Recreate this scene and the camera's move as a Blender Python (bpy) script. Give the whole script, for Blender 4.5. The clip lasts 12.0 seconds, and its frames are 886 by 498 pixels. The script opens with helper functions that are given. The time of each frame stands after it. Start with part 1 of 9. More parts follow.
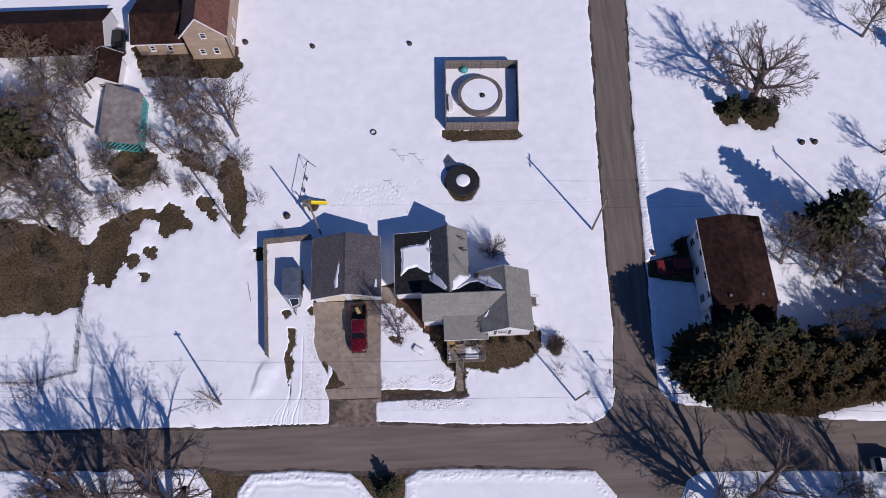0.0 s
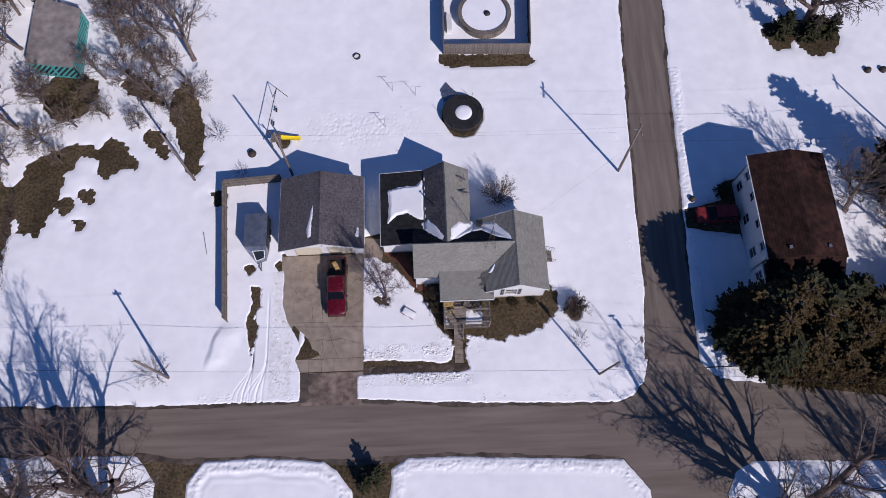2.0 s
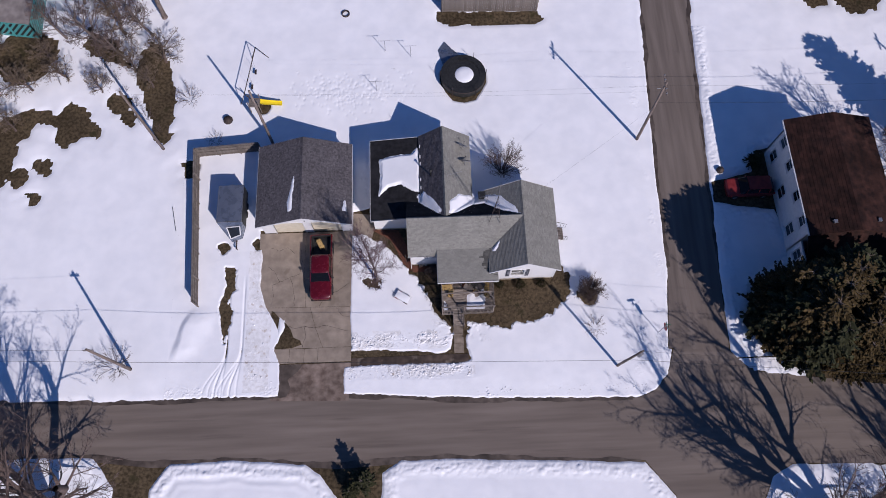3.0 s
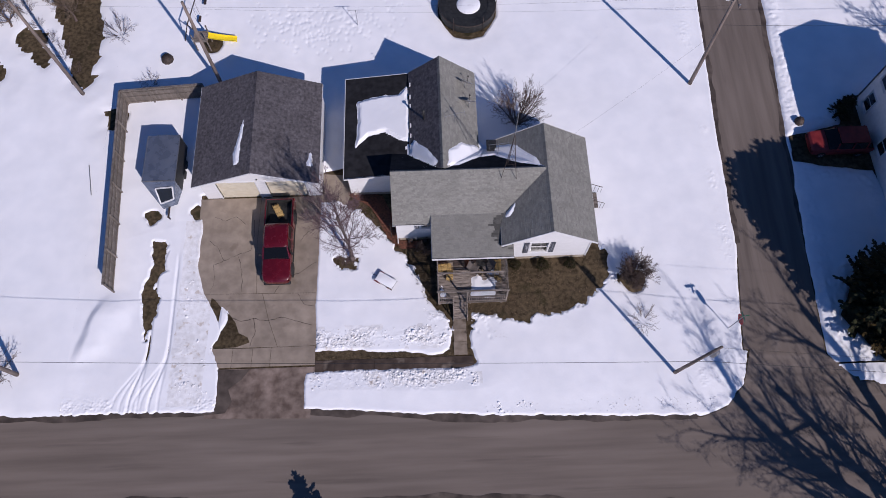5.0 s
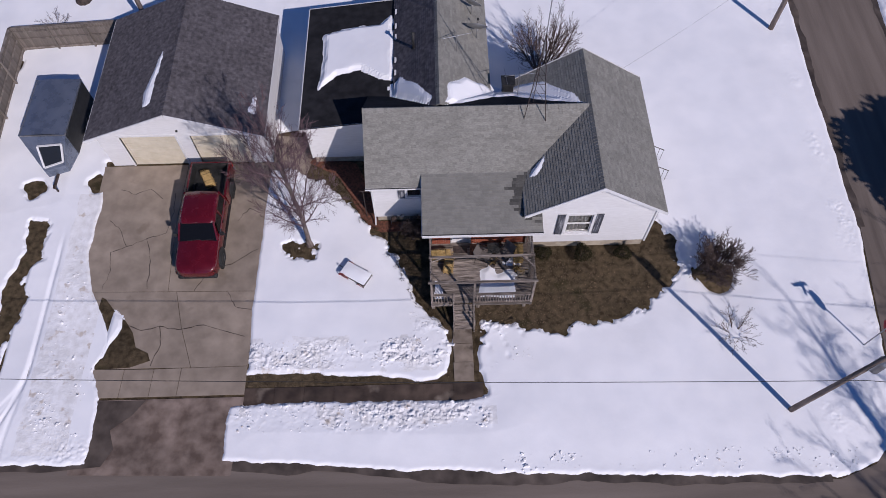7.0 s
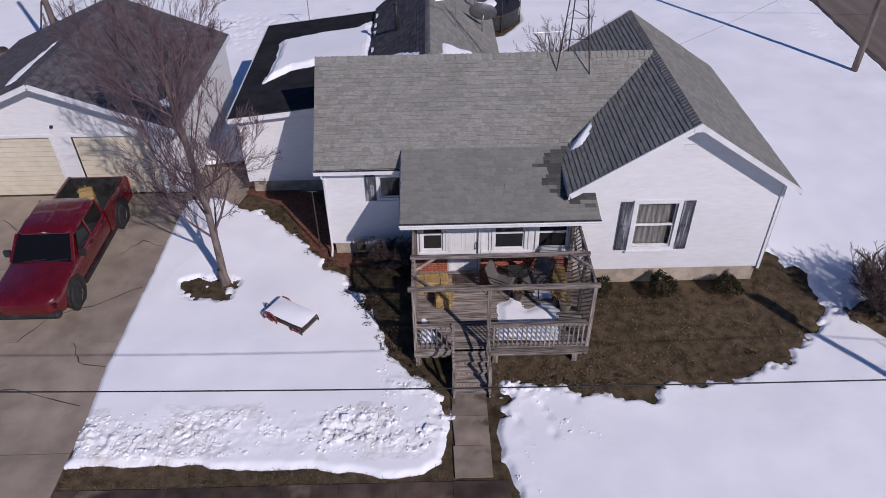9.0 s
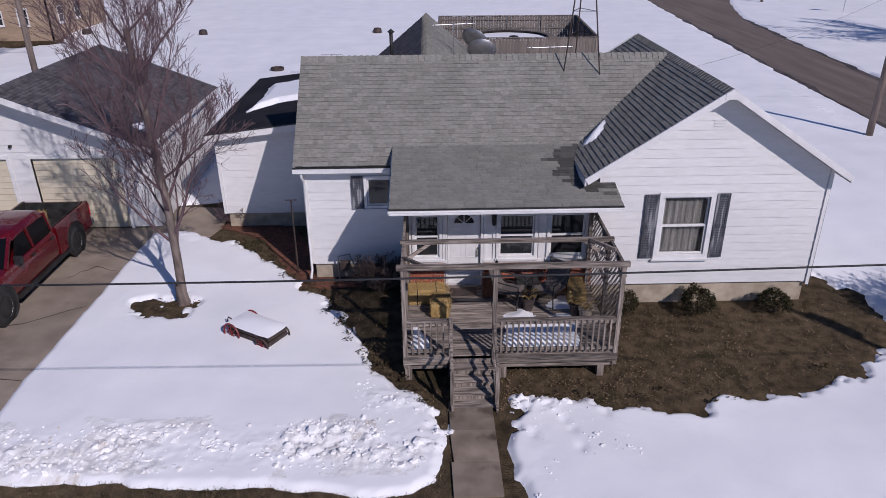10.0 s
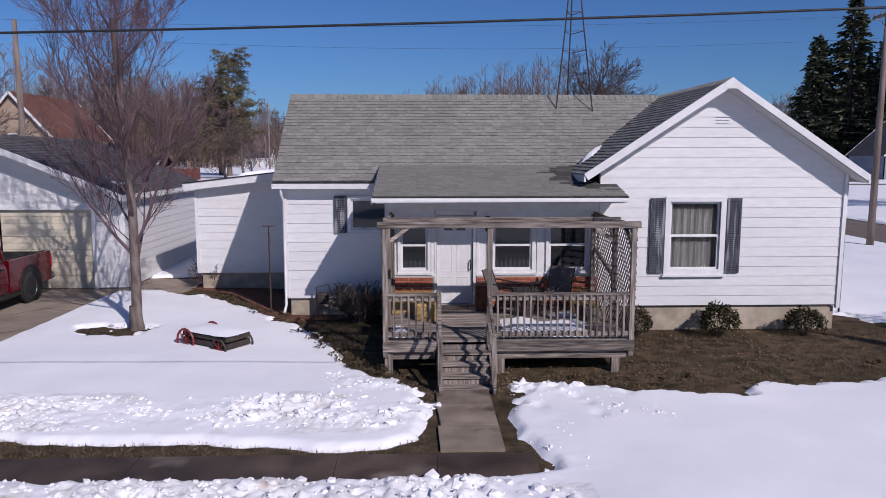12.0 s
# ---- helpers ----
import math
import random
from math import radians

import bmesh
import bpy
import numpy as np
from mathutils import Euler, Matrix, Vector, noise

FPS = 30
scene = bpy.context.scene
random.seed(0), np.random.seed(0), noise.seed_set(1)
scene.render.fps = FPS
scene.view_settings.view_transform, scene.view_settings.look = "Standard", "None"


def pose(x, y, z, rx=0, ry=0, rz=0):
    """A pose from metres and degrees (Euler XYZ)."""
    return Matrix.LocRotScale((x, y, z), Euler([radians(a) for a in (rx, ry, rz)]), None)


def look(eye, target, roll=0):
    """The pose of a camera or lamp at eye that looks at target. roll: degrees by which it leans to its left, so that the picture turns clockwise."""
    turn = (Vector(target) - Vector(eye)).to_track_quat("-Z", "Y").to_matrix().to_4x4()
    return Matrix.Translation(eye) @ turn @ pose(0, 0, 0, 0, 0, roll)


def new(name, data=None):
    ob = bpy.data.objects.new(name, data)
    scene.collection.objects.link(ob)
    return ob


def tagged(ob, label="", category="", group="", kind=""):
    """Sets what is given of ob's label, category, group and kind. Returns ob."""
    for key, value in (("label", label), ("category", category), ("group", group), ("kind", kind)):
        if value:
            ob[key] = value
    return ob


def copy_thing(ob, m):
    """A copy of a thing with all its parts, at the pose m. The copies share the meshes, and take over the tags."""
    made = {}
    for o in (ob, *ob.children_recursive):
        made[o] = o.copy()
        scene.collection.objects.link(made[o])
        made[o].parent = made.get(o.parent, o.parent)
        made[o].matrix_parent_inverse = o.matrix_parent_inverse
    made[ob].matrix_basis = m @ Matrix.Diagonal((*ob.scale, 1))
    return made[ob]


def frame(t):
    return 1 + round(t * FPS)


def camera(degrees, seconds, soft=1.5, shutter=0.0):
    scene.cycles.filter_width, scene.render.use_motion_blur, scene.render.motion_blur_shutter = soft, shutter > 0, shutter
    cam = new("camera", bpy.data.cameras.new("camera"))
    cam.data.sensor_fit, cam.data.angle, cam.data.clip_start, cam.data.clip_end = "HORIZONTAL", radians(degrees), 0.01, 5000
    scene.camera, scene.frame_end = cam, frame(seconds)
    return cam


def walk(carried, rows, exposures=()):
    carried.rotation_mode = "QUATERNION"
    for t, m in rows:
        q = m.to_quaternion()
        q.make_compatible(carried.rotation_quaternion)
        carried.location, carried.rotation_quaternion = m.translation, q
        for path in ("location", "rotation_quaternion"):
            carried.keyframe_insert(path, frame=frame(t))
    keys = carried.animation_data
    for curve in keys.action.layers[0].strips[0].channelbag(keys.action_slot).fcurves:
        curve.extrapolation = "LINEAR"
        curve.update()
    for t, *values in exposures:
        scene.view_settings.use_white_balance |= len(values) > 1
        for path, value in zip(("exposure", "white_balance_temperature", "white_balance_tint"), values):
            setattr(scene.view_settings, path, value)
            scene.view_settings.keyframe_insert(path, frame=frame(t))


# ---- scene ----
import itertools

# ---------------------------------------------------------------- camera
cam = camera(63.8, 12.0, soft=0.9)
PATH = [
    (0, (-1.321, -2.319, 85.843), (-1.288, -1.571, 83.988), 0.1),
    (0.5, (-1.171, -1.81, 81.889), (-1.139, -1.059, 80.036), 0.2),
    (1, (-1.033, -1.337, 77.742), (-1.004, -0.609, 75.879), 0.1),
    (1.5, (-1.032, -0.552, 73.889), (-0.999, 0.161, 72.021), 0.4),
    (2, (-0.994, -0.179, 70.081), (-0.958, 0.518, 68.206), 0.7),
    (2.5, (-0.916, 0.356, 65.9), (-0.878, 1.047, 64.023), 0.9),
    (3, (-0.672, 0.966, 61.875), (-0.638, 1.651, 59.997), 0.6),
    (5, (-0.034, 2.479, 45.571), (-0.009, 3.241, 43.722), -0.1),
    (5.5, (0.104, 2.805, 41.613), (0.128, 3.591, 39.774), -0.2),
    (6, (0.217, 3.253, 37.649), (0.24, 4.076, 35.827), -0.3),
    (6.5, (0.343, 3.556, 33.787), (0.361, 4.44, 31.993), -0.5),
    (7, (0.523, 3.772, 29.813), (0.535, 4.744, 28.065), -0.8),
    (9, (0.755, 4.373, 14.194), (0.774, 5.936, 12.945), -0.9),
    (9.5, (0.763, 4.526, 10.471), (0.793, 6.268, 9.491), -0.7),
    (10, (0.735, 4.576, 9.115), (0.77, 6.382, 8.256), -0.5),
    (10.5, (0.728, 4.585, 7.775), (0.774, 6.449, 7.051), -0.4),
    (11, (0.74, 4.634, 6.501), (0.793, 6.548, 5.922), -0.2),
    (11.5, (0.746, 4.659, 5.142), (0.803, 6.615, 4.728), -0.2),
    (12, (0.828, 4.718, 3.928), (0.887, 6.7, 3.667), -0.0),
]
EXPOSURES = [(0.0, -0.34, 6250, 22), (5.0, -0.32, 6250, 22), (7.0, -0.42, 6250, 22), (9.0, -0.46, 6250, 22), (10.5, -0.52, 6250, 22), (12.0, -0.36, 6250, 22)]
walk(cam, [(t, look(eye, target, roll)) for t, eye, target, roll in PATH], EXPOSURES)

# ---------------------------------------------------------------- sky and sun
SUN_EL = radians(36.5)
SUN_AZ = math.atan2(0.565, -0.825)          # clockwise from +y
TO_SUN = Vector((math.sin(SUN_AZ) * math.cos(SUN_EL), math.cos(SUN_AZ) * math.cos(SUN_EL), math.sin(SUN_EL)))
world = bpy.data.worlds.new("world")
scene.world = world
world.use_nodes = True
wn = world.node_tree.nodes
sky = wn.new("ShaderNodeTexSky")
sky.sky_type, sky.sun_disc = "NISHITA", False
sky.sun_elevation, sky.sun_rotation = SUN_EL, SUN_AZ
sky.altitude, sky.air_density, sky.dust_density, sky.ozone_density = 200, 1.0, 0.35, 2.0
wn["Background"].inputs["Strength"].default_value = 0.050
deepen = wn.new("ShaderNodeMix")            # a clear winter sky, bluer than the model's
deepen.data_type, deepen.blend_type = "RGBA", "MULTIPLY"
deepen.inputs["Factor"].default_value, deepen.inputs["B"].default_value = 1.0, (0.64, 1.12, 1.75, 1)
world.node_tree.links.new(sky.outputs["Color"], deepen.inputs["A"])
world.node_tree.links.new(deepen.outputs["Result"], wn["Background"].inputs["Color"])
sun = new("sun", bpy.data.lights.new("sun", "SUN"))
sun.data.energy, sun.data.angle, sun.data.color = 4.8, radians(0.53), (1.0, 0.95, 0.88)
sun.matrix_world = look(TO_SUN * 100, (0, 0, 0))

# ---------------------------------------------------------------- materials


def mat(name, c1, c2, scale=8.0, rough=0.8, bump=0.3, bscale=None, bdist=0.01, metal=0.0, stretch=(1, 1, 1), big=0.15,
        bigscale=0.35, spec=0.4, vary="", amount=0.25, coat=0.0, low=0.35, high=0.65, spots=None):
    """A surface of two colours in noise, patches at a larger scale, fine relief; vary: 'object' or 'island' tints each piece."""
    m = bpy.data.materials.new(name)
    m.use_nodes = True
    n, ln = m.node_tree.nodes, m.node_tree.links.new
    b = n["Principled BSDF"]
    b.inputs["Metallic"].default_value = metal
    b.inputs["Specular IOR Level"].default_value = spec
    b.inputs["Coat Weight"].default_value = coat
    tc, mp = n.new("ShaderNodeTexCoord"), n.new("ShaderNodeMapping")
    mp.inputs["Scale"].default_value = stretch
    ln(tc.outputs["Object"], mp.inputs["Vector"])

    def cloud(s, detail):
        t = n.new("ShaderNodeTexNoise")
        t.inputs["Scale"].default_value, t.inputs["Detail"].default_value = s, detail
        ln(mp.outputs["Vector"], t.inputs["Vector"])
        return t
    fine, wide = cloud(scale, 6), cloud(bigscale, 3)
    ramp = n.new("ShaderNodeValToRGB")
    ramp.color_ramp.elements[0].position, ramp.color_ramp.elements[1].position = low, high
    ramp.color_ramp.elements[0].color, ramp.color_ramp.elements[1].color = (*c1, 1), (*c2, 1)
    ln(fine.outputs["Fac"], ramp.inputs["Fac"])
    out = ramp.outputs["Color"]
    if spots:
        sc, s_scale, s_low = spots
        sp, sr, mx = cloud(s_scale, 5), n.new("ShaderNodeValToRGB"), n.new("ShaderNodeMix")
        mx.data_type = "RGBA"
        sr.color_ramp.elements[0].position, sr.color_ramp.elements[1].position = s_low, s_low + 0.1
        ln(sp.outputs["Fac"], sr.inputs["Fac"])
        ln(sr.outputs["Color"], mx.inputs["Factor"])
        ln(out, mx.inputs["A"])
        mx.inputs["B"].default_value = (*sc, 1)
        out = mx.outputs["Result"]
    hsv = n.new("ShaderNodeHueSaturation")
    rng = n.new("ShaderNodeMapRange")
    rng.inputs["From Min"].default_value, rng.inputs["From Max"].default_value = 0.3, 0.7
    rng.inputs["To Min"].default_value, rng.inputs["To Max"].default_value = 1 - big, 1 + big
    ln(wide.outputs["Fac"], rng.inputs["Value"])
    value = rng.outputs["Result"]
    if vary:
        src = n.new("ShaderNodeObjectInfo").outputs["Random"] if vary == "object" else n.new("ShaderNodeNewGeometry").outputs["Random Per Island"]
        vr, mu = n.new("ShaderNodeMapRange"), n.new("ShaderNodeMath")
        vr.inputs["To Min"].default_value, vr.inputs["To Max"].default_value = 1 - amount, 1 + amount
        ln(src, vr.inputs["Value"])
        mu.operation = "MULTIPLY"
        ln(vr.outputs["Result"], mu.inputs[0])
        ln(value, mu.inputs[1])
        value = mu.outputs["Value"]
    ln(value, hsv.inputs["Value"])
    ln(out, hsv.inputs["Color"])
    ln(hsv.outputs["Color"], b.inputs["Base Color"])
    rr = n.new("ShaderNodeMapRange")
    rr.inputs["To Min"].default_value, rr.inputs["To Max"].default_value = max(rough - 0.12, 0.03), min(rough + 0.12, 1)
    ln(fine.outputs["Fac"], rr.inputs["Value"])
    ln(rr.outputs["Result"], b.inputs["Roughness"])
    if bump:
        grain, bm_ = cloud(bscale or scale * 3, 5), n.new("ShaderNodeBump")
        bm_.inputs["Strength"].default_value, bm_.inputs["Distance"].default_value = bump, bdist
        ln(grain.outputs["Fac"], bm_.inputs["Height"])
        ln(bm_.outputs["Normal"], b.inputs["Normal"])
    return m


SNOW = mat("snow", (0.825, 0.835, 0.862), (0.865, 0.868, 0.888), 0.7, 0.55, 0.12, 2.2, 0.05, big=0.03, spec=0.3)
SNOW_OLD = mat("crusted_snow", (0.82, 0.828, 0.855), (0.87, 0.872, 0.892), 0.9, 0.6, 0.2, 3.0, 0.04, big=0.03)
APRON = mat("patched_wet_asphalt", (0.105, 0.074, 0.058), (0.235, 0.180, 0.148), 1.5, 0.7, 0.4, 30, 0.01, big=0.25, bigscale=0.5, spec=0.3)
# far twigs are paler: the haze of distance is put into their colour
TWIG_FAR = mat("mauve_brown_hazed_twigs", (0.150, 0.108, 0.096), (0.235, 0.174, 0.156), 0.2, 0.9, 0.0, big=0.2)
SHINGLE_DAMP = mat("damp_shingle", (0.055, 0.054, 0.050), (0.105, 0.102, 0.094), 9, 0.8, 0.6, 90, 0.006, big=0.07, vary="object", amount=0.25)
SNOW_BANK = mat("dirty_shovelled_snow", (0.72, 0.712, 0.712), (0.86, 0.858, 0.872), 3.0, 0.7, 0.45, 12.0, 0.04, big=0.05, spots=((0.56, 0.50, 0.45), 2.4, 0.60))
GRASS = mat("dead_grass", (0.046, 0.034, 0.020), (0.122, 0.090, 0.054), 3.5, 0.95, 0.9, 30, 0.05, big=0.35, bigscale=0.25, spec=0.1, spots=((0.042, 0.036, 0.018), 0.8, 0.58))
ASPHALT = mat("asphalt", (0.148, 0.120, 0.102), (0.190, 0.156, 0.134), 1.6, 0.9, 0.5, 60, 0.01, big=0.10, bigscale=0.9, spec=0.2, stretch=(0.07, 1, 1), spots=((0.125, 0.101, 0.087), 1.1, 0.62))
ASPHALT_SIDE = mat("side_street_asphalt", (0.138, 0.112, 0.096), (0.182, 0.150, 0.130), 1.6, 0.9, 0.5, 60, 0.01, big=0.10, bigscale=0.9, spec=0.2, stretch=(1, 0.07, 1), spots=((0.118, 0.096, 0.083), 1.1, 0.62))
WET = mat("wet_asphalt", (0.05, 0.038, 0.030), (0.11, 0.086, 0.070), 1.3, 0.55, 0.4, 30, 0.01, big=0.3, spec=0.4)
CONCRETE = mat("concrete", (0.228, 0.184, 0.144), (0.308, 0.252, 0.200), 1.4, 0.85, 0.4, 40, 0.006, big=0.12, bigscale=0.5, vary="object", amount=0.06, spots=((0.208, 0.164, 0.126), 0.9, 0.63))
WALKWAY = mat("sidewalk_concrete", (0.175, 0.138, 0.104), (0.26, 0.21, 0.165), 2.2, 0.8, 0.4, 40, 0.006, big=0.2, bigscale=0.7, vary="object", amount=0.15, spots=((0.075, 0.055, 0.04), 1.2, 0.55))
FOUNDATION = mat("foundation_block", (0.30, 0.25, 0.19), (0.42, 0.36, 0.28), 4, 0.9, 0.5, 30)
SIDING = mat("white_siding", (0.62, 0.612, 0.612), (0.67, 0.664, 0.664), 3, 0.55, 0.15, 40, 0.003, big=0.03, stretch=(1, 1, 4), vary="object", amount=0.02)
TRIM = mat("white_trim", (0.62, 0.615, 0.615), (0.69, 0.685, 0.685), 4, 0.5, 0.1, 30, 0.003, big=0.03)
SHINGLE = mat("grey_shingle", (0.185, 0.180, 0.163), (0.245, 0.240, 0.218), 9, 0.95, 0.6, 90, 0.006, big=0.07, bigscale=0.5, spec=0.15, vary="island", amount=0.13, stretch=(1, 2.5, 2.5))
SHINGLE_OBJ = mat("grey_shingle_tab", (0.172, 0.168, 0.152), (0.262, 0.256, 0.232), 9, 0.95, 0.6, 90, 0.006, big=0.07, bigscale=0.5, spec=0.15, vary="object", amount=0.10, stretch=(1, 2.5, 2.5))
SHINGLE_DARK = mat("charcoal_and_shade_shingle", (0.070, 0.064, 0.070), (0.122, 0.112, 0.120), 5, 0.95, 0.6, 90, 0.006, big=0.12, bigscale=0.4, spec=0.15, vary="island", amount=0.16)
SHINGLE_BROWN = mat("brown_shingle", (0.016, 0.008, 0.007), (0.040, 0.018, 0.014), 1.5, 0.95, 0.6, 60, 0.006, big=0.4, bigscale=0.3, spec=0.15, vary="island", amount=0.2)
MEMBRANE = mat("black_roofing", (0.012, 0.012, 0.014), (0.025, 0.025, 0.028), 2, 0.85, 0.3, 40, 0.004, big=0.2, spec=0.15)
OLD_WOOD = mat("weathered_wood", (0.072, 0.057, 0.048), (0.32, 0.272, 0.235), 7, 0.9, 0.6, 20, 0.006, big=0.25, bigscale=1.2, stretch=(0.3, 4, 4), vary="object", amount=0.32)
POST_WOOD = mat("weathered_upright_wood", (0.095, 0.076, 0.064), (0.30, 0.252, 0.218), 7, 0.9, 0.6, 20, 0.006, big=0.25, bigscale=1.2, stretch=(4, 4, 0.3), vary="object", amount=0.25)
FENCE_WOOD = mat("fence_wood", (0.11, 0.092, 0.080), (0.22, 0.19, 0.168), 5, 0.9, 0.6, 25, 0.006, stretch=(1, 1, 0.15), big=0.2, vary="object", amount=0.2)
SHUTTER = mat("worn_shutter_paint", (0.026, 0.028, 0.038), (0.075, 0.08, 0.10), 9, 0.7, 0.5, 30, 0.004, stretch=(4, 1, 0.35), spots=((0.24, 0.245, 0.265), 3, 0.52))
BRICK = mat("red_brick", (0.22, 0.055, 0.030), (0.36, 0.105, 0.058), 7, 0.85, 0.4, 50, 0.004, vary="object", amount=0.22)
MORTAR = mat("mortar", (0.42, 0.36, 0.31), (0.52, 0.46, 0.40), 8, 0.95, 0.4, 50)
BARK = mat("grey_bark", (0.085, 0.064, 0.056), (0.195, 0.155, 0.136), 9, 0.95, 0.8, 30, 0.01, stretch=(1, 1, 0.25), big=0.2)
TWIG = mat("brown_twigs", (0.075, 0.052, 0.046), (0.15, 0.108, 0.094), 4, 0.9, 0.0, big=0.2)
TWIG_TAN = mat("tan_twigs", (0.10, 0.072, 0.048), (0.19, 0.14, 0.098), 4, 0.9, 0.0, big=0.25)
TWIG_RED = mat("red_brown_twigs", (0.082, 0.050, 0.056), (0.155, 0.098, 0.106), 4, 0.9, 0.0, big=0.2)
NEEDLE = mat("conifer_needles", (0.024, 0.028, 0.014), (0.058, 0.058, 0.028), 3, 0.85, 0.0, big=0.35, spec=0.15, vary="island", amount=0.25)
NEEDLE_BROWN = mat("olive_conifer", (0.050, 0.036, 0.016), (0.100, 0.070, 0.031), 2, 0.9, 0.0, spec=0.1, big=0.35, vary="island", amount=0.28)
NEEDLE_SPRUCE = mat("spruce_needles", (0.065, 0.075, 0.048), (0.12, 0.13, 0.082), 3, 0.9, 0.0, big=0.3, spec=0.1, vary="island", amount=0.25)
NEEDLE_PINE = mat("pine_needles", (0.060, 0.052, 0.026), (0.135, 0.112, 0.058), 3, 0.85, 0.0, big=0.3, vary="island", amount=0.4)
WALK_WET = mat("wet_sidewalk", (0.040, 0.027, 0.020), (0.088, 0.062, 0.046), 1.6, 0.6, 0.5, 24, 0.015, big=0.35, bigscale=0.7, spots=((0.185, 0.150, 0.118), 0.6, 0.62))
POLE_WOOD = mat("utility_pole_wood", (0.13, 0.10, 0.085), (0.24, 0.19, 0.165), 6, 0.9, 0.6, 20, 0.01, stretch=(1, 1, 0.15))
CABLE = mat("black_cable", (0.012, 0.012, 0.014), (0.025, 0.025, 0.028), 5, 0.6, 0.0)
RED_PAINT = mat("red_car_paint", (0.082, 0.0026, 0.0055), (0.10, 0.0036, 0.0075), 3, 0.25, 0.0, big=0.06, coat=0.7, spec=0.5)
RED_DULL = mat("dull_red_paint", (0.15, 0.014, 0.016), (0.21, 0.024, 0.024), 3, 0.5, 0.0, big=0.1)
SILVER = mat("grey_car_paint", (0.16, 0.155, 0.15), (0.20, 0.195, 0.19), 3, 0.35, 0.0, metal=0.4, coat=0.5)
BLACK = mat("black_plastic", (0.012, 0.012, 0.012), (0.03, 0.03, 0.03), 6, 0.6, 0.15, 40)
TYRE = mat("tyre_rubber", (0.014, 0.014, 0.014), (0.028, 0.028, 0.028), 8, 0.85, 0.3, 50)
STEEL = mat("dull_steel", (0.30, 0.30, 0.31), (0.40, 0.40, 0.41), 5, 0.45, 0.1, 40, metal=0.8)
IRON = mat("rusty_dark_iron", (0.035, 0.028, 0.026), (0.085, 0.06, 0.052), 9, 0.7, 0.3, 40, metal=0.3)
TIN = mat("blue_grey_sheet_metal", (0.13, 0.155, 0.205), (0.19, 0.215, 0.27), 1.5, 0.28, 0.1, 8, 0.01, metal=0.5, big=0.12)
YELLOW = mat("yellow_plastic", (0.75, 0.55, 0.01), (0.82, 0.62, 0.02), 3, 0.45, 0.0)
STRAW = mat("straw", (0.34, 0.215, 0.075), (0.60, 0.42, 0.175), 14, 0.95, 1.0, 50, 0.02, stretch=(1, 4, 4))
FELT = mat("roofing_felt", (0.19, 0.165, 0.155), (0.27, 0.24, 0.225), 1.2, 0.9, 0.4, 40, 0.006, big=0.2, bigscale=0.3)
TEAL = mat("teal_paint", (0.05, 0.28, 0.29), (0.08, 0.36, 0.36), 4, 0.6, 0.1)
CREAM = mat("cream_garage_door", (0.56, 0.50, 0.38), (0.63, 0.57, 0.45), 3, 0.6, 0.1, 30, big=0.05)
TAN = mat("tan_siding", (0.30, 0.22, 0.155), (0.38, 0.285, 0.21), 3, 0.75, 0.3, 20, stretch=(1, 1, 4))
ROOF_RED = mat("rust_red_roof", (0.10, 0.042, 0.030), (0.16, 0.070, 0.050), 2, 0.9, 0.5, 50, big=0.2)
BARN_RED = mat("barn_red", (0.26, 0.030, 0.030), (0.34, 0.045, 0.04), 2, 0.8, 0.2)
GREEN_ROOF = mat("green_metal_roof", (0.03, 0.10, 0.06), (0.05, 0.14, 0.085), 2, 0.5, 0.1)
RED_BOARD = mat("faded_red_boards", (0.085, 0.028, 0.024), (0.16, 0.055, 0.045), 4, 0.9, 0.4, 25, 0.006, stretch=(1, 1, 0.2), big=0.2, vary="object", amount=0.2)
BLUE_GREY = mat("blue_grey_siding", (0.17, 0.20, 0.25), (0.22, 0.25, 0.31), 3, 0.7, 0.2, stretch=(1, 1, 4))
MULCH = mat("red_mulch", (0.075, 0.034, 0.020), (0.19, 0.072, 0.045), 9, 0.95, 1.0, 40, 0.03)
CURTAIN = mat("curtain_cloth", (0.10, 0.10, 0.10), (0.17, 0.17, 0.168), 6, 0.9, 0.3, stretch=(8, 8, 0.3))
DARK_ROOM = mat("dark_interior", (0.015, 0.015, 0.016), (0.03, 0.03, 0.03), 2, 0.9, 0.0)
SIGN_RED = mat("stop_sign_red", (0.42, 0.012, 0.018), (0.48, 0.016, 0.022), 4, 0.4, 0.0)
SIGN_GREEN = mat("street_sign_green", (0.01, 0.10, 0.055), (0.015, 0.13, 0.07), 4, 0.4, 0.0)
CANVAS = mat("taupe_canvas", (0.085, 0.072, 0.066), (0.13, 0.112, 0.104), 20, 0.9, 0.4, 80)
GLASS = bpy.data.materials.new("window_glass")
GLASS.use_nodes = True
_g = GLASS.node_tree.nodes["Principled BSDF"]
_g.inputs["Base Color"].default_value = (0.02, 0.022, 0.025, 1)
_g.inputs["Roughness"].default_value = 0.04
_g.inputs["Specular IOR Level"].default_value = 0.6
CAR_GLASS = bpy.data.materials.new("tinted_car_glass")
CAR_GLASS.use_nodes = True
_g = CAR_GLASS.node_tree.nodes["Principled BSDF"]
_g.inputs["Base Color"].default_value = (0.006, 0.006, 0.007, 1)
_g.inputs["Roughness"].default_value = 0.053
_g.inputs["Specular IOR Level"].default_value = 0.25
CLEAR = bpy.data.materials.new("clear_glass")
CLEAR.use_nodes = True
_g = CLEAR.node_tree.nodes["Principled BSDF"]
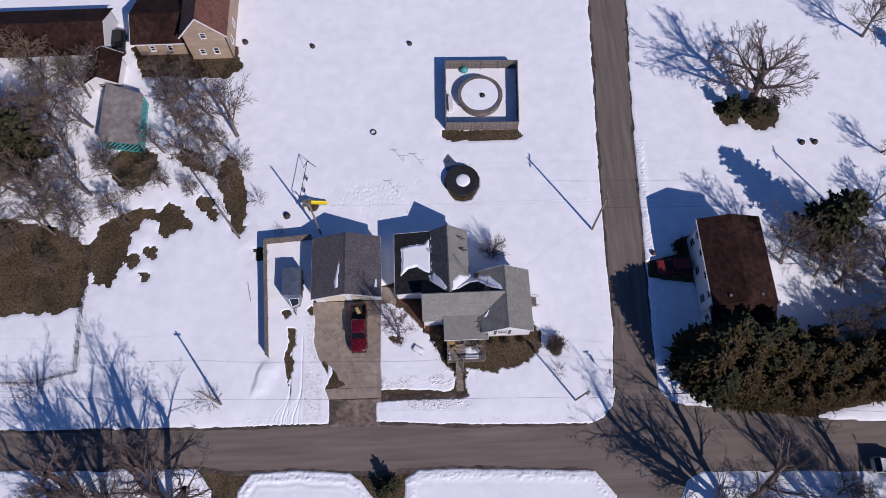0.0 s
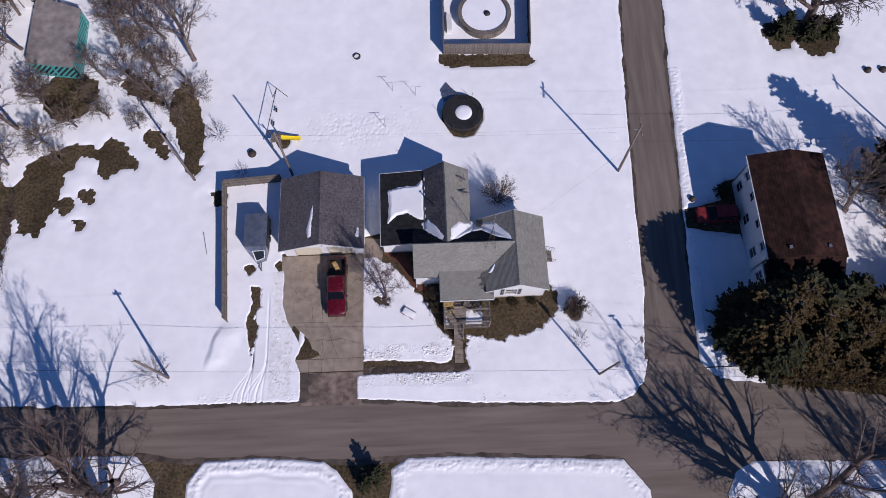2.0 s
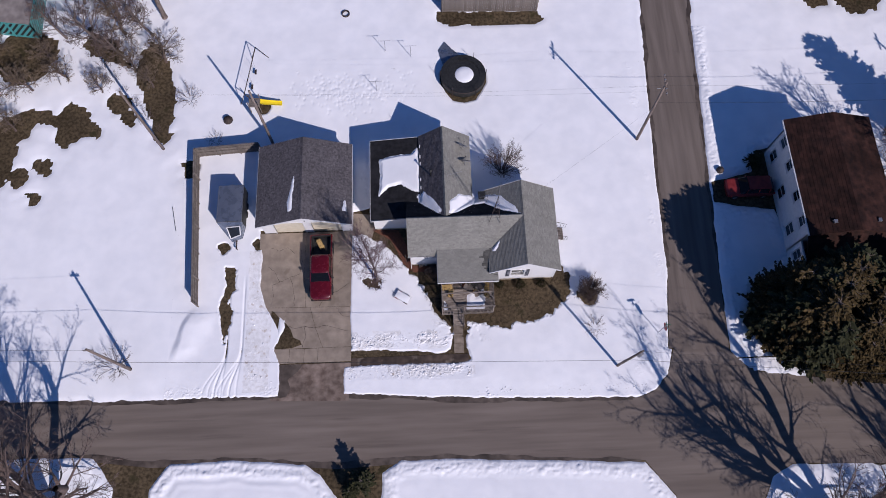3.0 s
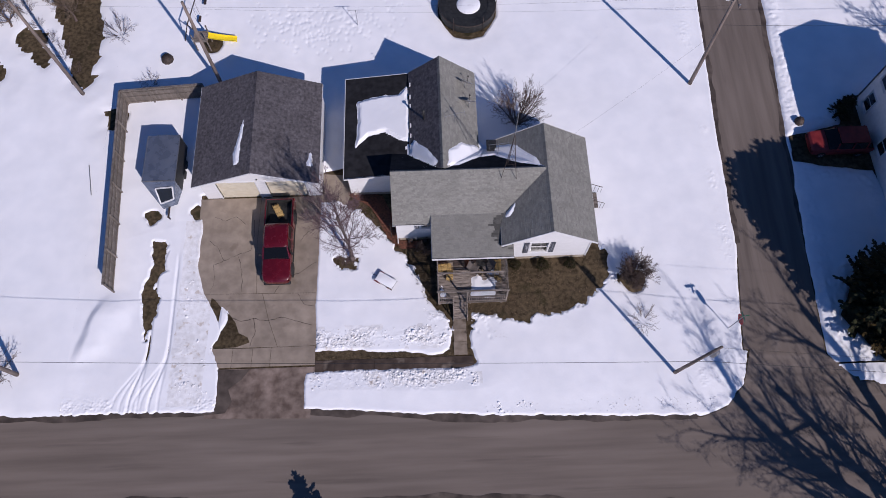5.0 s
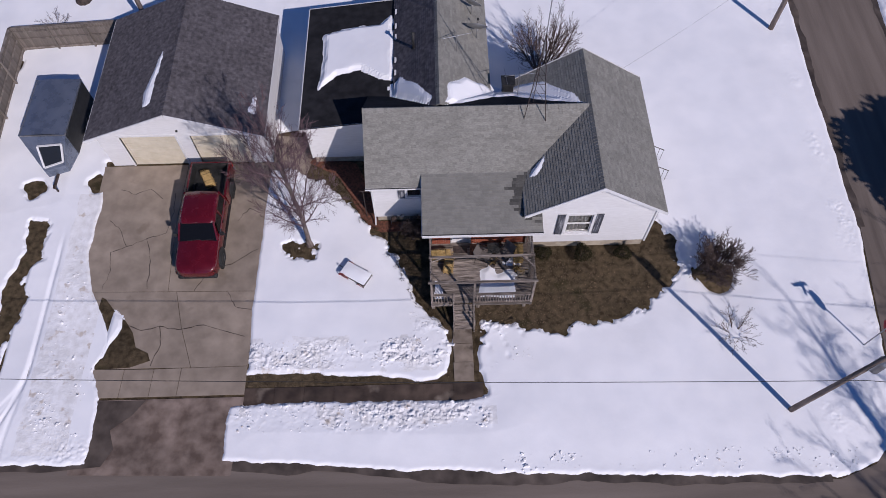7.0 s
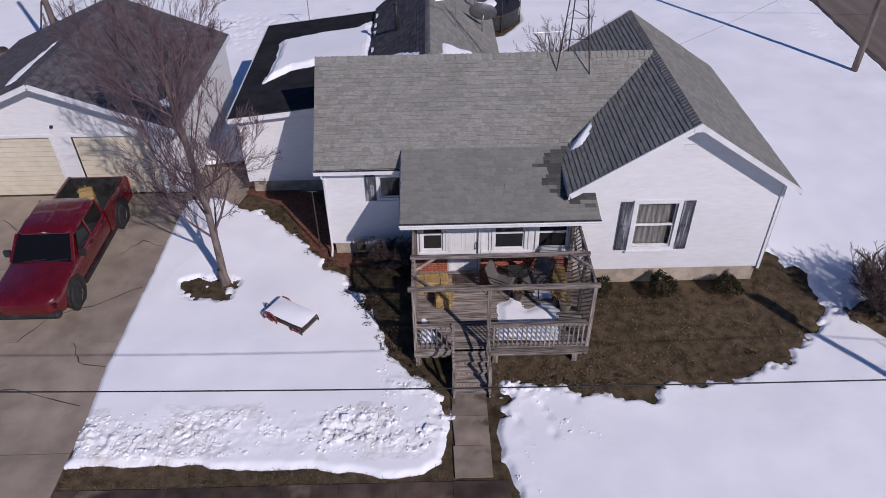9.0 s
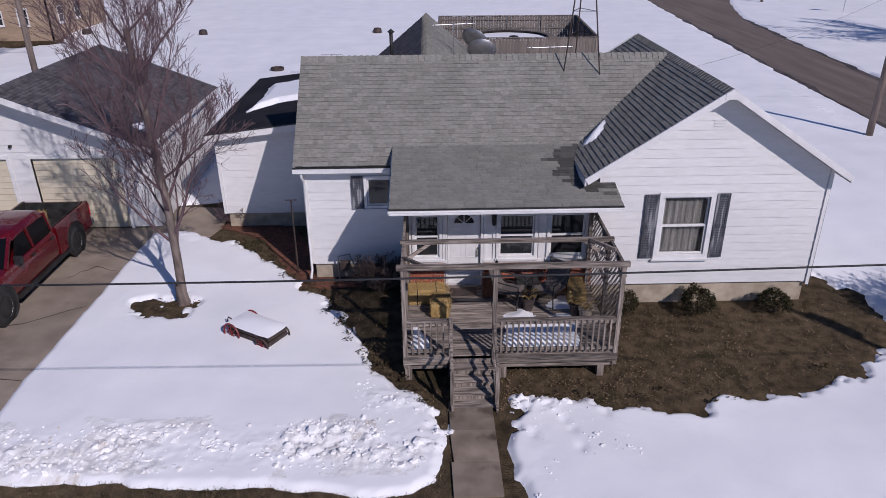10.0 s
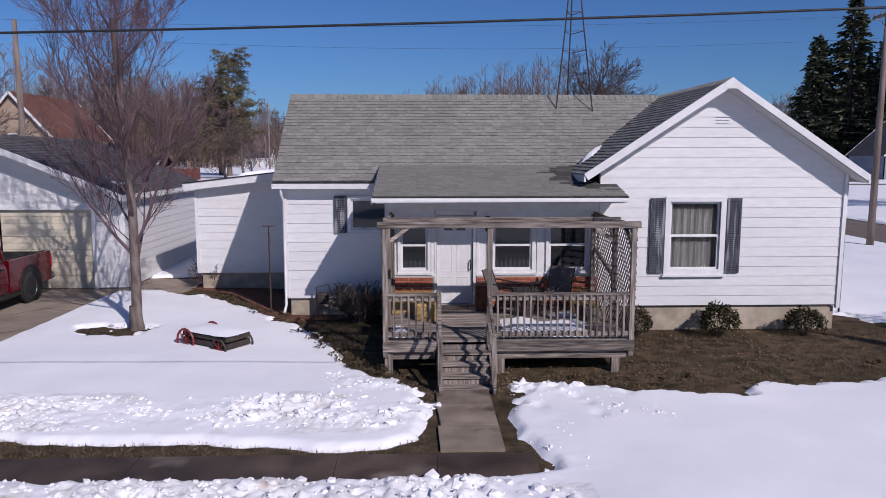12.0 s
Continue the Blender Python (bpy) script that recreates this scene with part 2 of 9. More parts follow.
_g.inputs["Transmission Weight"].default_value = 1.0
_g.inputs["Roughness"].default_value = 0.02
_g.inputs["IOR"].default_value = 1.1

# ---------------------------------------------------------------- mesh tools


class Mesh:
    """Collects vertices and faces of one mesh."""

    def __init__(self):
        self.v, self.f = [], []

    def add(self, verts, faces):
        k = len(self.v)
        self.v += [tuple(p) for p in verts]
        self.f += [tuple(i + k for i in f) for f in faces]
        return self

    def box(self, x0, x1, y0, y1, z0, z1, m=None):
        p = [(x, y, z) for z in (z0, z1) for y in (y0, y1) for x in (x0, x1)]
        if m:
            p = [m @ Vector(q) for q in p]
        return self.add(p, [(0, 2, 3, 1), (4, 5, 7, 6), (0, 1, 5, 4), (2, 6, 7, 3), (0, 4, 6, 2), (1, 3, 7, 5)])

    def prism(self, poly, z0, z1, m=None):
        """A polygon in x and y, counter-clockwise, raised from z0 to z1."""
        n = len(poly)
        p = [(x, y, z0) for x, y in poly] + [(x, y, z1) for x, y in poly]
        if m:
            p = [m @ Vector(q) for q in p]
        f = [tuple(range(n - 1, -1, -1)), tuple(range(n, 2 * n))]
        return self.add(p, f + [(i, (i + 1) % n, n + (i + 1) % n, n + i) for i in range(n)])

    def beam(self, a, b, w, h=None, up=(0, 0, 1)):
        """A square-edged bar from a to b, w wide and h deep."""
        a, b = Vector(a), Vector(b)
        d = (b - a).normalized()
        s = d.cross(Vector(up))
        if s.length < 1e-3:
            s = d.cross(Vector((0, 1, 0)))
        s.normalize()
        t = s.cross(d)
        s, t = s * w / 2, t * (h or w) / 2
        return self.add([a - s - t, a + s - t, a + s + t, a - s + t, b - s - t, b + s - t, b + s + t, b - s + t],
                        [(3, 2, 1, 0), (4, 5, 6, 7), (0, 1, 5, 4), (1, 2, 6, 5), (2, 3, 7, 6), (3, 0, 4, 7)])

    def tube(self, pts, radii, n=6, caps=True):
        pts = [Vector(p) for p in pts]
        if not hasattr(radii, "__len__"):
            radii = [radii] * len(pts)
        rings, ref = [], None
        for i, p in enumerate(pts):
            d = (pts[min(i + 1, len(pts) - 1)] - pts[max(i - 1, 0)]).normalized()
            if ref is None:
                ref = d.orthogonal().normalized()
            s = (ref - d * ref.dot(d))
            s = s.normalized() if s.length > 1e-4 else d.orthogonal().normalized()
            ref, t = s, d.cross(s)
            rings.append([p + (s * math.cos(a) + t * math.sin(a)) * radii[i] for a in (2 * math.pi * k / n for k in range(n))])
        v = [q for r in rings for q in r]
        f = [(i * n + k, i * n + (k + 1) % n, (i + 1) * n + (k + 1) % n, (i + 1) * n + k) for i in range(len(pts) - 1) for k in range(n)]
        if caps:
            f += [tuple(range(n - 1, -1, -1)), tuple(range((len(pts) - 1) * n, len(pts) * n))]
        return self.add(v, f)

    def lathe(self, profile, n=20, at=(0, 0, 0), m=None):
        """Turns (radius, z) pairs round the z axis."""
        v = [(at[0] + r * math.cos(2 * math.pi * k / n), at[1] + r * math.sin(2 * math.pi * k / n), at[2] + z) for r, z in profile for k in range(n)]
        if m:
            v = [m @ Vector(q) for q in v]
        return self.add(v, [(i * n + k, i * n + (k + 1) % n, (i + 1) * n + (k + 1) % n, (i + 1) * n + k) for i in range(len(profile) - 1) for k in range(n)])

    def data(self, name, material, smooth=False):
        me = bpy.data.meshes.new(name)
        me.from_pydata(self.v, [], self.f)
        me.materials.append(material)
        if smooth:
            me.polygons.foreach_set("use_smooth", [True] * len(me.polygons))
        me.update()
        return me


def thing(name, at, label, category, group="", kind=""):
    e = new(name)
    e.location = at
    e.empty_display_size = 0.2
    return tagged(e, label, category, group, kind)


def under(ob, parent):
    """Hangs ob under a thing or a part, keeping world coordinates."""
    ob.parent = parent
    top = parent
    while top.parent:
        top = top.parent
    if top is parent:
        ob.matrix_parent_inverse = Matrix.Translation(-Vector(parent.location))
    return ob


def part(name, mesh, material, parent=None, label="", smooth=False, bevel=0.0):
    """Links a Mesh, or ready mesh data, as one object under a thing or under a part."""
    data = mesh.data(name, material, smooth) if isinstance(mesh, Mesh) else mesh
    ob = new(name, data)
    if parent:
        under(ob, parent)
    if label:
        tagged(ob, label)
    if bevel:
        b = ob.modifiers.new("bevel", "BEVEL")
        b.width, b.segments, b.limit_method = bevel, 2, "ANGLE"
    return ob


def single(name, mesh, material, label, category, group="", kind="", smooth=False, bevel=0.0):
    """A top-level thing of one mesh."""
    return tagged(part(name, mesh, material, None, "", smooth, bevel), label, category, group, kind)


# smooth lattice noise
_perm = np.random.RandomState(7).rand(256, 256)


def lattice(x, y):
    xi, yi = np.floor(x).astype(int), np.floor(y).astype(int)
    fx, fy = x - xi, y - yi
    fx, fy = fx * fx * (3 - 2 * fx), fy * fy * (3 - 2 * fy)
    g = lambda i, j: _perm[(xi + i) % 256, (yi + j) % 256]
    return (g(0, 0) * (1 - fx) + g(1, 0) * fx) * (1 - fy) + (g(0, 1) * (1 - fx) + g(1, 1) * fx) * fy


def fbm(x, y, octaves=3):
    s, a, out = 1.0, 0.5, 0.0
    for k in range(octaves):
        out = out + a * (lattice(x * s + 17 * k, y * s + 31 * k) - 0.5)
        s, a = s * 2.03, a * 0.5
    return out


def smooth01(v):
    v = np.clip(v, 0, 1)
    return v * v * (3 - 2 * v)


def outside(x, y, poly):
    """Distance from a polygon's edge, negative inside."""
    best, inside = np.full(x.shape, 1e9), np.zeros(x.shape, bool)
    for (ax, ay), (bx, by) in zip(poly, poly[1:] + poly[:1]):
        ex, ey = bx - ax, by - ay
        t = np.clip(((x - ax) * ex + (y - ay) * ey) / (ex * ex + ey * ey), 0, 1)
        best = np.minimum(best, np.hypot(x - ax - t * ex, y - ay - t * ey))
        cross = ((ay > y) != (by > y)) & (x < (bx - ax) * (y - ay) / ((by - ay) or 1e-9) + ax)
        inside ^= cross
    return np.where(inside, -best, best)


# ---------------------------------------------------------------- ground, roads, snow
ground = single("ground", Mesh().add([(-2500, -2500, 0), (2500, -2500, 0), (2500, 2500, 0), (-2500, 2500, 0)], [(0, 1, 2, 3)]), GRASS,
                "flat ground of dead brown grass below the snow", "ground", kind="structure")
ROAD_N = [(-300, 14.5), (-52.8, 11.3), (-25, 10.6), (-16.8, 10.5), (-8.3, 10.5), (-2, 10.0), (6.7, 9.55), (12.5, 9.35), (16.6, 9.25), (18.2, 9.8), (19.6, 11.2), (20.6, 14)]
ROAD_S = [(300, -8), (50.2, 2.4), (43.4, 2.8), (28.9, 3.4), (27, 2.4), (25.9, 0.5), (26.2, -30), (18.2, -30), (18.8, 1.2), (16.6, 4.1), (7, 4.6), (-2, 5.0), (-9, 4.7), (-17.7, 5.5), (-24.5, 5.4), (-31.2, 6.3), (-44.6, 6.5), (-52, 6.9), (-300, 10)]
ROAD_E = [(25.3, 13), (27.0, 11.2), (45.4, 8.6), (52, 8.0), (300, -2)]
SIDE_W = [(21.0, 21), (21.3, 30), (22.1, 45), (23.3, 61.7), (24.0, 72), (25.2, 88), (23.2, 95.6)]
SIDE_E = [(25.7, 22), (26.2, 29.7), (27.2, 46.4), (28.5, 61.5), (29.6, 71.8), (32.2, 81), (35.6, 91), (39.5, 95.4)]
FAR_S = [(-300, 100), (-60, 97.5), (-20, 96.3), (23.2, 95.6), (39.5, 95.4), (60, 96.5), (300, 99)]
FAR_N = [(300, 105), (60, 102.4), (41, 102.6), (39, 106), (40.5, 118), (45.8, 170), (60, 290), (54, 290), (39.5, 170), (34.2, 118), (31.5, 106), (28, 103), (-20, 103), (-60, 104.5), (-300, 108)]
ROADS = {
    "main": ROAD_N + SIDE_W[:1] + SIDE_E[:1] + ROAD_E + ROAD_S,
    "side": [(20.0, 13.5)] + SIDE_W + SIDE_E[::-1] + [(25.2, 13.0)],
    "far": FAR_S + FAR_N,
}
for k, (key, poly) in enumerate(ROADS.items()):
    single("road", Mesh().prism(poly, -0.2, 0.012 + 0.004 * k), ASPHALT_SIDE if key == "side" else ASPHALT,
           "worn grey-brown asphalt street with damp edges between snow banks", "road", kind="structure")

HOUSE_BARE = [(11.9, 20.5), (11.5, 18.7), (10.2, 17.4), (9.2, 16.75), (7.6, 16.5), (6.6, 16.5), (6.2, 16.3), (6.1, 15.95), (5.2, 16.15), (4.3, 16.3), (3.5, 16.5), (2.75, 16.85), (2.4, 16.3), (2.05, 15.0), (2.1, 14.1), (0.9, 14.1), (1.0, 15.3),
              (0.8, 16.3), (0.3, 16.9), (-0.2, 17.3), (-0.7, 18.2), (-1.1, 19.3), (-1.85, 20.6), (-2.95, 22.0), (-3.9, 23.2), (-5.3, 24.5), (-6.7, 25.2), (-8.1, 25.3), (-8.1, 27.4), (-5.0, 28), (9, 26), (11, 21.5)]
DRIVE = [(-16.4, 25.9), (-8.0, 26.4), (-8.15, 22), (-8.2, 17), (-8.0, 14.6), (-8.5, 13.6), (-8.8, 12.2), (-8.7, 9), (-14.2, 9), (-14.1, 12.2), (-14.1, 13.5), (-14.6, 14.6), (-14.1, 16.2), (-15.5, 18.6), (-16.1, 20.6), (-16.0, 23)]
SIDEWALK = [(-8.6, 14.25), (-5, 14.15), (-3, 14.0), (-1.5, 13.9), (-0.4, 13.72), (0.4, 13.8), (0.9, 14.1), (2.2, 14.1), (2.4, 13.25), (1.3, 13.0), (-2, 13.05), (-5, 13.1), (-8.6, 13.0)]
PATCH_A = [(-120, 46), (-70, 42), (-50.2, 37.3), (-48.1, 36.1), (-45.9, 34.6), (-44.2, 37.8), (-40.9, 39.7), (-37.9, 39.6), (-37.2, 39.0), (-36.1, 40.6), (-34.4, 39.8), (-32.7, 37.3), (-32.6, 36.5), (-34.7, 36.6), (-35.7, 35.5), (-36.9, 36.1),
           (-37.1, 38.2), (-39.1, 38.2), (-40.4, 36.2), (-40.8, 34.4), (-41.1, 32.0), (-42.5, 29.0), (-44.4, 29.2), (-45.2, 31.4), (-45.6, 26.8), (-48.1, 25.6), (-75, 26), (-120, 28)]
PATCH_B = [(-29, 47.8), (-27.4, 46.5), (-26.2, 43.8), (-25.5, 38.5), (-26.2, 35.2), (-27.4, 36.0), (-28.4, 39.4), (-30.1, 43.2), (-29.6, 45.6)]
PATCH_D = [(-35.3, 49.4), (-32.2, 47.6), (-30.6, 44.4), (-32.8, 45.0), (-35.5, 46.9)]
PATCH_C = [(-19.5, 22.5), (-18.5, 22.2), (-18.7, 20.9), (-18.5, 20.3), (-18.9, 19.9), (-19.3, 19.3), (-18.9, 18.7), (-18.6, 18.3), (-18.8, 17.4), (-19.1, 16.6), (-19.3, 15.4), (-19.4, 16.8), (-19.8, 18.2), (-19.7, 19.5), (-19.2, 20.6)]
WEST_GRASS = [(-14.9, 17.7), (-14.0, 15.6), (-12.6, 15.2), (-13.6, 16.4), (-14.5, 17.9)]
HEDGE_BARE = [(27.0, 15.6), (28.8, 18.6), (32, 19.6), (40, 19.2), (42, 17.4), (50, 17.4), (60, 18), (120, 18), (120, 8), (70, 10), (52, 10.6), (44, 9.2), (34, 9.6), (29.3, 12.2)]
NB_DRIVE = [(26.5, 27.4), (28.2, 26.9), (32, 26.4), (33, 21), (34, 21), (34, 33), (31.4, 32.5), (30.6, 30.2), (28.0, 29.6), (26.5, 29.4)]
SOUTH_DRIVE_A = [(-29.6, 6.3), (-22.8, 5.8), (-24.6, 3.4), (-25, -8), (-28, -8), (-27.4, 3.6)]
SOUTH_DRIVE_B = [(-12.4, 5.4), (-3.2, 5.3), (-5.4, 4.0), (-6.4, -8), (-9, -8), (-9, 2.2), (-10.4, 4.0)]
PEN_EDGE = [(0.9, 50.1), (11.4, 49.9), (12.1, 48.8), (11.0, 48.1), (2.0, 48.4), (0.8, 49.2)]
NW_BARE = [(-42, 61), (-30, 60), (-27.5, 62), (-29, 66), (-44, 66)]
FAR_BARE = [(-52, 106), (-34, 105.5), (-30, 108), (-50, 112)]
FAR_BARE_B = [(-8, 121), (8, 121), (9, 126), (26, 126), (27, 104.5), (22, 103), (-6, 118)]


def disc(x, y, r):
    return [(x + r * math.cos(a) * (1 + 0.15 * math.sin(3 * a)), y + r * math.sin(a)) for a in (k * math.pi / 6 for k in range(12))]


BARE = [*ROADS.values(), HOUSE_BARE, DRIVE, SIDEWALK, PATCH_A, PATCH_B, PATCH_C, PATCH_D, WEST_GRASS, HEDGE_BARE, NB_DRIVE, SOUTH_DRIVE_A, SOUTH_DRIVE_B, PEN_EDGE, NW_BARE, FAR_BARE, FAR_BARE_B,
        disc(-5.85, 20.5, 0.44), disc(-6.35, 20.45, 0.34), disc(13.4, 18.5, 0.78), disc(-37.6, 33.6, 1.0), disc(-38.2, 30.2, 0.7), disc(-39.9, 32.3, 0.9), disc(-31.2, 40.2, 1.1), disc(-30.2, 38.4, 0.7), disc(-16.6, 24.6, 0.45),
        disc(-19.8, 24.4, 0.45), disc(-23.6, 32.6, 0.9), disc(-41.5, 46, 3.2), disc(3.2, 41.3, 2.2), disc(41.2, 51.4, 2.0), disc(45.6, 51.0, 2.8), disc(-16.9, 39.2, 0.7)]


def snow_top(x, y, fine):
    """Height of the snow, below nought where the ground is bare."""
    d = np.full(x.shape, 1e9)
    for poly in BARE:
        d = np.minimum(d, outside(x, y, poly))
    edge, fine = fine == "edge", fine is True
    d = d + (0.16 if fine else (0.3 if edge else 0.5)) * fbm(x * 0.8, y * 0.8, 3)
    if not fine and not edge:
        lots = ((y > 15) & (y < 70) & ((x < -22) | (x > 30))).astype(float)
        d = d + (0.1 + 1.1 * lots) * fbm(x * 1.1 + y * 0.7, y * 1.1 - x * 0.7, 4)
    if fine:
        # melting fringe by the house, cleaner edges along the drive and street
        yard = ((x > -7.4) & (x < 12.5) & (y > 15.4) & (y < 27.5)).astype(float) + 0.5 * ((x < -16.6) & (y > 14) & (y < 27))
        d = d + (0.08 + 0.16 * (y < 15.6) + 0.8 * yard) * fbm(x * 1.9 + y * 1.3 + 5, y * 1.9 - x * 1.3, 5) * smooth01((d + 0.45) / 0.3) * smooth01((0.9 - d) / 0.7)
    h = 0.12 * smooth01(d / 0.26) + 0.06 * smooth01((d - 0.3) / 2) - 0.03
    h = h + smooth01(d / 1.5) * (0.16 * fbm(x * 0.12, y * 0.12, 2) + 0.035 * fbm(x * 0.7, y * 0.9, 2))
    if edge:
        # ploughed ridges that follow the street's edge
        rough = np.abs(fbm(x * 1.9, y * 2.3, 4)) + 0.5 * np.abs(fbm(x * 5.1, y * 4.7, 3))
        h = h + smooth01(1 - np.abs(d - 0.8) / 0.9) * (0.04 + 0.34 * rough) * (d > 0.05)
        h = h + 0.03 * np.sin(d * 7.4 + 1.5 * fbm(x * 0.5, y * 0.5, 2)) * smooth01((2.9 - d) / 2.0) * smooth01(d / 0.4) * (x > -25) * (x < -8) * (y > -3)
    if fine:
        lumps = np.abs(fbm(x * 2.6, y * 3.4, 4)) + 0.6 * np.abs(fbm(x * 7.5, y * 8.5, 3))
        banks = np.zeros(x.shape)
        # shovelled and ploughed edges
        banks += smooth01(1 - np.abs(y - 15.1) / 0.95) * ((x > -8) & (x < 1.2))
        banks += 0.9 * smooth01(1 - np.abs(y - 12.35 - 0.5 * fbm(x * 0.6, y * 0.3, 2)) / 1.0) * ((x > -8.8) & (x < 2.6))
        banks += 0.6 * smooth01(1 - np.abs(y - 16.3) / 0.6) * ((x > -0.6) & (x < 1) | (x > 2) & (x < 5))
        banks += 0.24 * smooth01(1 - np.abs(x + 16.2 - 0.05 * (y - 18) - 0.8 * fbm(x * 0.4, y * 0.5, 2)) / 1.2) * (y > 11) * (y < 24)
        banks += 0.35 * smooth01(1 - np.abs(x - 20.2) / 0.9) * (y > 12) + 0.25 * smooth01(1 - np.abs(y - 9.9 + 0.03 * x) / 0.6) * (x > 2)
        banks += 0.5 * smooth01(1 - np.abs(y - 11.1) / 0.8) * (x < -14)
        banks += 0.35 * smooth01(1 - np.abs(x - 2.7) / 0.6) * (y > 13) * (y < 17)
        banks += 0.7 * smooth01(1 - np.hypot(x - 18.2, y - 12.0) / 2.2)
        banks *= (d > 0)
        patchy = 0.18 + smooth01((fbm(x * 0.75 + 3, y * 0.95, 3) + 0.02) / 0.16)
        crumbs = np.abs(fbm(x * 5.6, y * 6.4, 3)) + 0.35 * np.abs(fbm(x * 9.0, y * 9.5, 2))
        h = h + banks * patchy * (0.20 * lumps + 0.34 * crumbs - 0.05) + 0.03 * banks * fbm(x * 4.1, y * 4.1, 3) + 0.004 * smooth01(d / 0.8) * fbm(x * 2.3, y * 2.3, 2)
        # wheel ruts
        for cx, w in ((-18.9, 0.16), (-17.6, 0.16)):
            for turn, deep, top in ((0.9, 0.07, 22), (1.4, 0.03, 16), (1.9, 0.03, 15), (0.3, 0.035, 17)):
                bend = cx - turn * smooth01((15.5 - y) / 4.5) ** 1.6
                h = h - deep * smooth01(1 - np.abs(x - bend) / w) * smooth01((top - y) / 2) * (y > 10.5)
        # trodden rubble between the ruts and the drive
        h = h - 0.035 * np.abs(fbm(x * 2.2, y * 3.1, 3)) * smooth01(1 - np.abs(x + 17.0 - 0.04 * (y - 18)) / 1.1) * (y > 12) * (y < 25.5) * (d > 0.1)
        # a dune drifted against the end of the fence
        ax = x + 23.2 - 0.45 * (y - 15) + 1.2 * fbm(x * 0.35, y * 0.35, 3)
        h = h + 0.22 * np.where(ax > 0, smooth01(1 - ax / 2.2), smooth01(1 + ax / 0.7)) * smooth01((y - 13.6) / 1.6) * smooth01((19.0 - y) / 2.0)
        # footprints
        for fx, fy, n, sx, sy in ((-8.6, 40.6, 230, 2.6, 1.1), (-2.6, 39.5, 30, 0.4, 3.0), (3.4, 16.0, 14, 0.5, 0.6), (-6.4, 29.5, 40, 0.4, 2.5)):
            r = np.random.RandomState(int(n))
            for px, py in zip(r.normal(fx, sx, n), r.normal(fy, sy, n)):
                near = (np.abs(x - px) < 0.5) & (np.abs(y - py) < 0.5)
                if near.any():
                    h[near] -= (0.03 if fy > 25 else 0.035) * np.exp(-(((x[near] - px) / 0.10) ** 2 + ((y[near] - py) / 0.14) ** 2))
    return h


def snow_field(name, xs, ys, hole, fine, label, material=SNOW):
    x, y = np.meshgrid(xs, ys)
    h = snow_top(x, y, fine)
    ny, nx = x.shape
    idx = np.arange(nx * ny).reshape(ny, nx)
    quads = np.stack([idx[:-1, :-1], idx[:-1, 1:], idx[1:, 1:], idx[1:, :-1]], -1).reshape(-1, 4)
    up = (h > -0.01).ravel()
    keep = up[quads].any(1)
    for x0, x1, y0, y1 in hole or ():
        cx, cy = (x.ravel()[quads]).mean(1), (y.ravel()[quads]).mean(1)
        keep &= ~((cx > x0) & (cx < x1) & (cy > y0) & (cy < y1))
    quads = quads[keep]
    used, inv = np.unique(quads, return_inverse=True)
    me = bpy.data.meshes.new(name)
    co = np.stack([x.ravel()[used], y.ravel()[used], h.ravel()[used]], 1)
    me.from_pydata(co.tolist(), [], inv.reshape(-1, 4).tolist())
    me.materials.append(material)
    if material is SNOW_OLD:
        me.materials.append(SNOW_BANK)
        qx, qy = co[inv.reshape(-1, 4), 0].mean(1), co[inv.reshape(-1, 4), 1].mean(1)
        w = 0.3 * fbm(qx * 1.1, qy * 1.1, 2)
        grime = fbm(qx * 0.75 + 3, qy * 0.95, 3) > 0.02
        heap = ((np.abs(qy - 15.1 + w) < 0.85) & (qx > -8.6) & (qx < 1.3) & grime) | ((np.abs(qy - 12.55 + w) < 0.7) & (qx > -8.8) & (qx < 2.8) & grime) | ((np.abs(qx + 16.2 + w) < 1.1) & (qy > 11))
        me.polygons.foreach_set("material_index", heap.astype(np.int32))
    me.polygons.foreach_set("use_smooth", [True] * len(me.polygons))
    me.update()
    return tagged(new(name, me), label, "snow", kind="stuff")


NEAR = (-24, 22, 8.6, 43.2)
EAST = (25, 35.2, 12.4, 47.2)
SOUTH = (-36, 30, -3.6, 7.2)
SEAM = 23.96
MID = (-66, 66, -12, 132)
snow_field("snow", np.linspace(NEAR[0], NEAR[1], 881), np.linspace(NEAR[2], SEAM, 302), None, True, "white snow before the house with shovelled lumpy banks and ruts", SNOW_OLD)
snow_field("snow", np.linspace(NEAR[0], NEAR[1], 614), np.linspace(SEAM, NEAR[3], 258), None, True, "white snow behind the house with footprints")
snow_field("snow", np.arange(MID[0], MID[1] + 0.01, 0.3), np.arange(MID[2], MID[3] + 0.01, 0.3), (NEAR, EAST, SOUTH), False, "smooth white snow over lawns with melted patches")
snow_field("snow", np.linspace(EAST[0], EAST[1], 103), np.linspace(EAST[2], EAST[3], 349), None, "edge", "white snow bank thrown up by the plough along the side street")
snow_field("snow", np.linspace(SOUTH[0], SOUTH[1], 661), np.linspace(SOUTH[2], SOUTH[3], 109), None, "edge", "white snow across the street with curved plough ridges")
snow_field("snow", np.arange(-600, 601, 3.0), np.arange(-300, 601, 3.0), (MID,), False, "distant snow-covered fields and yards")
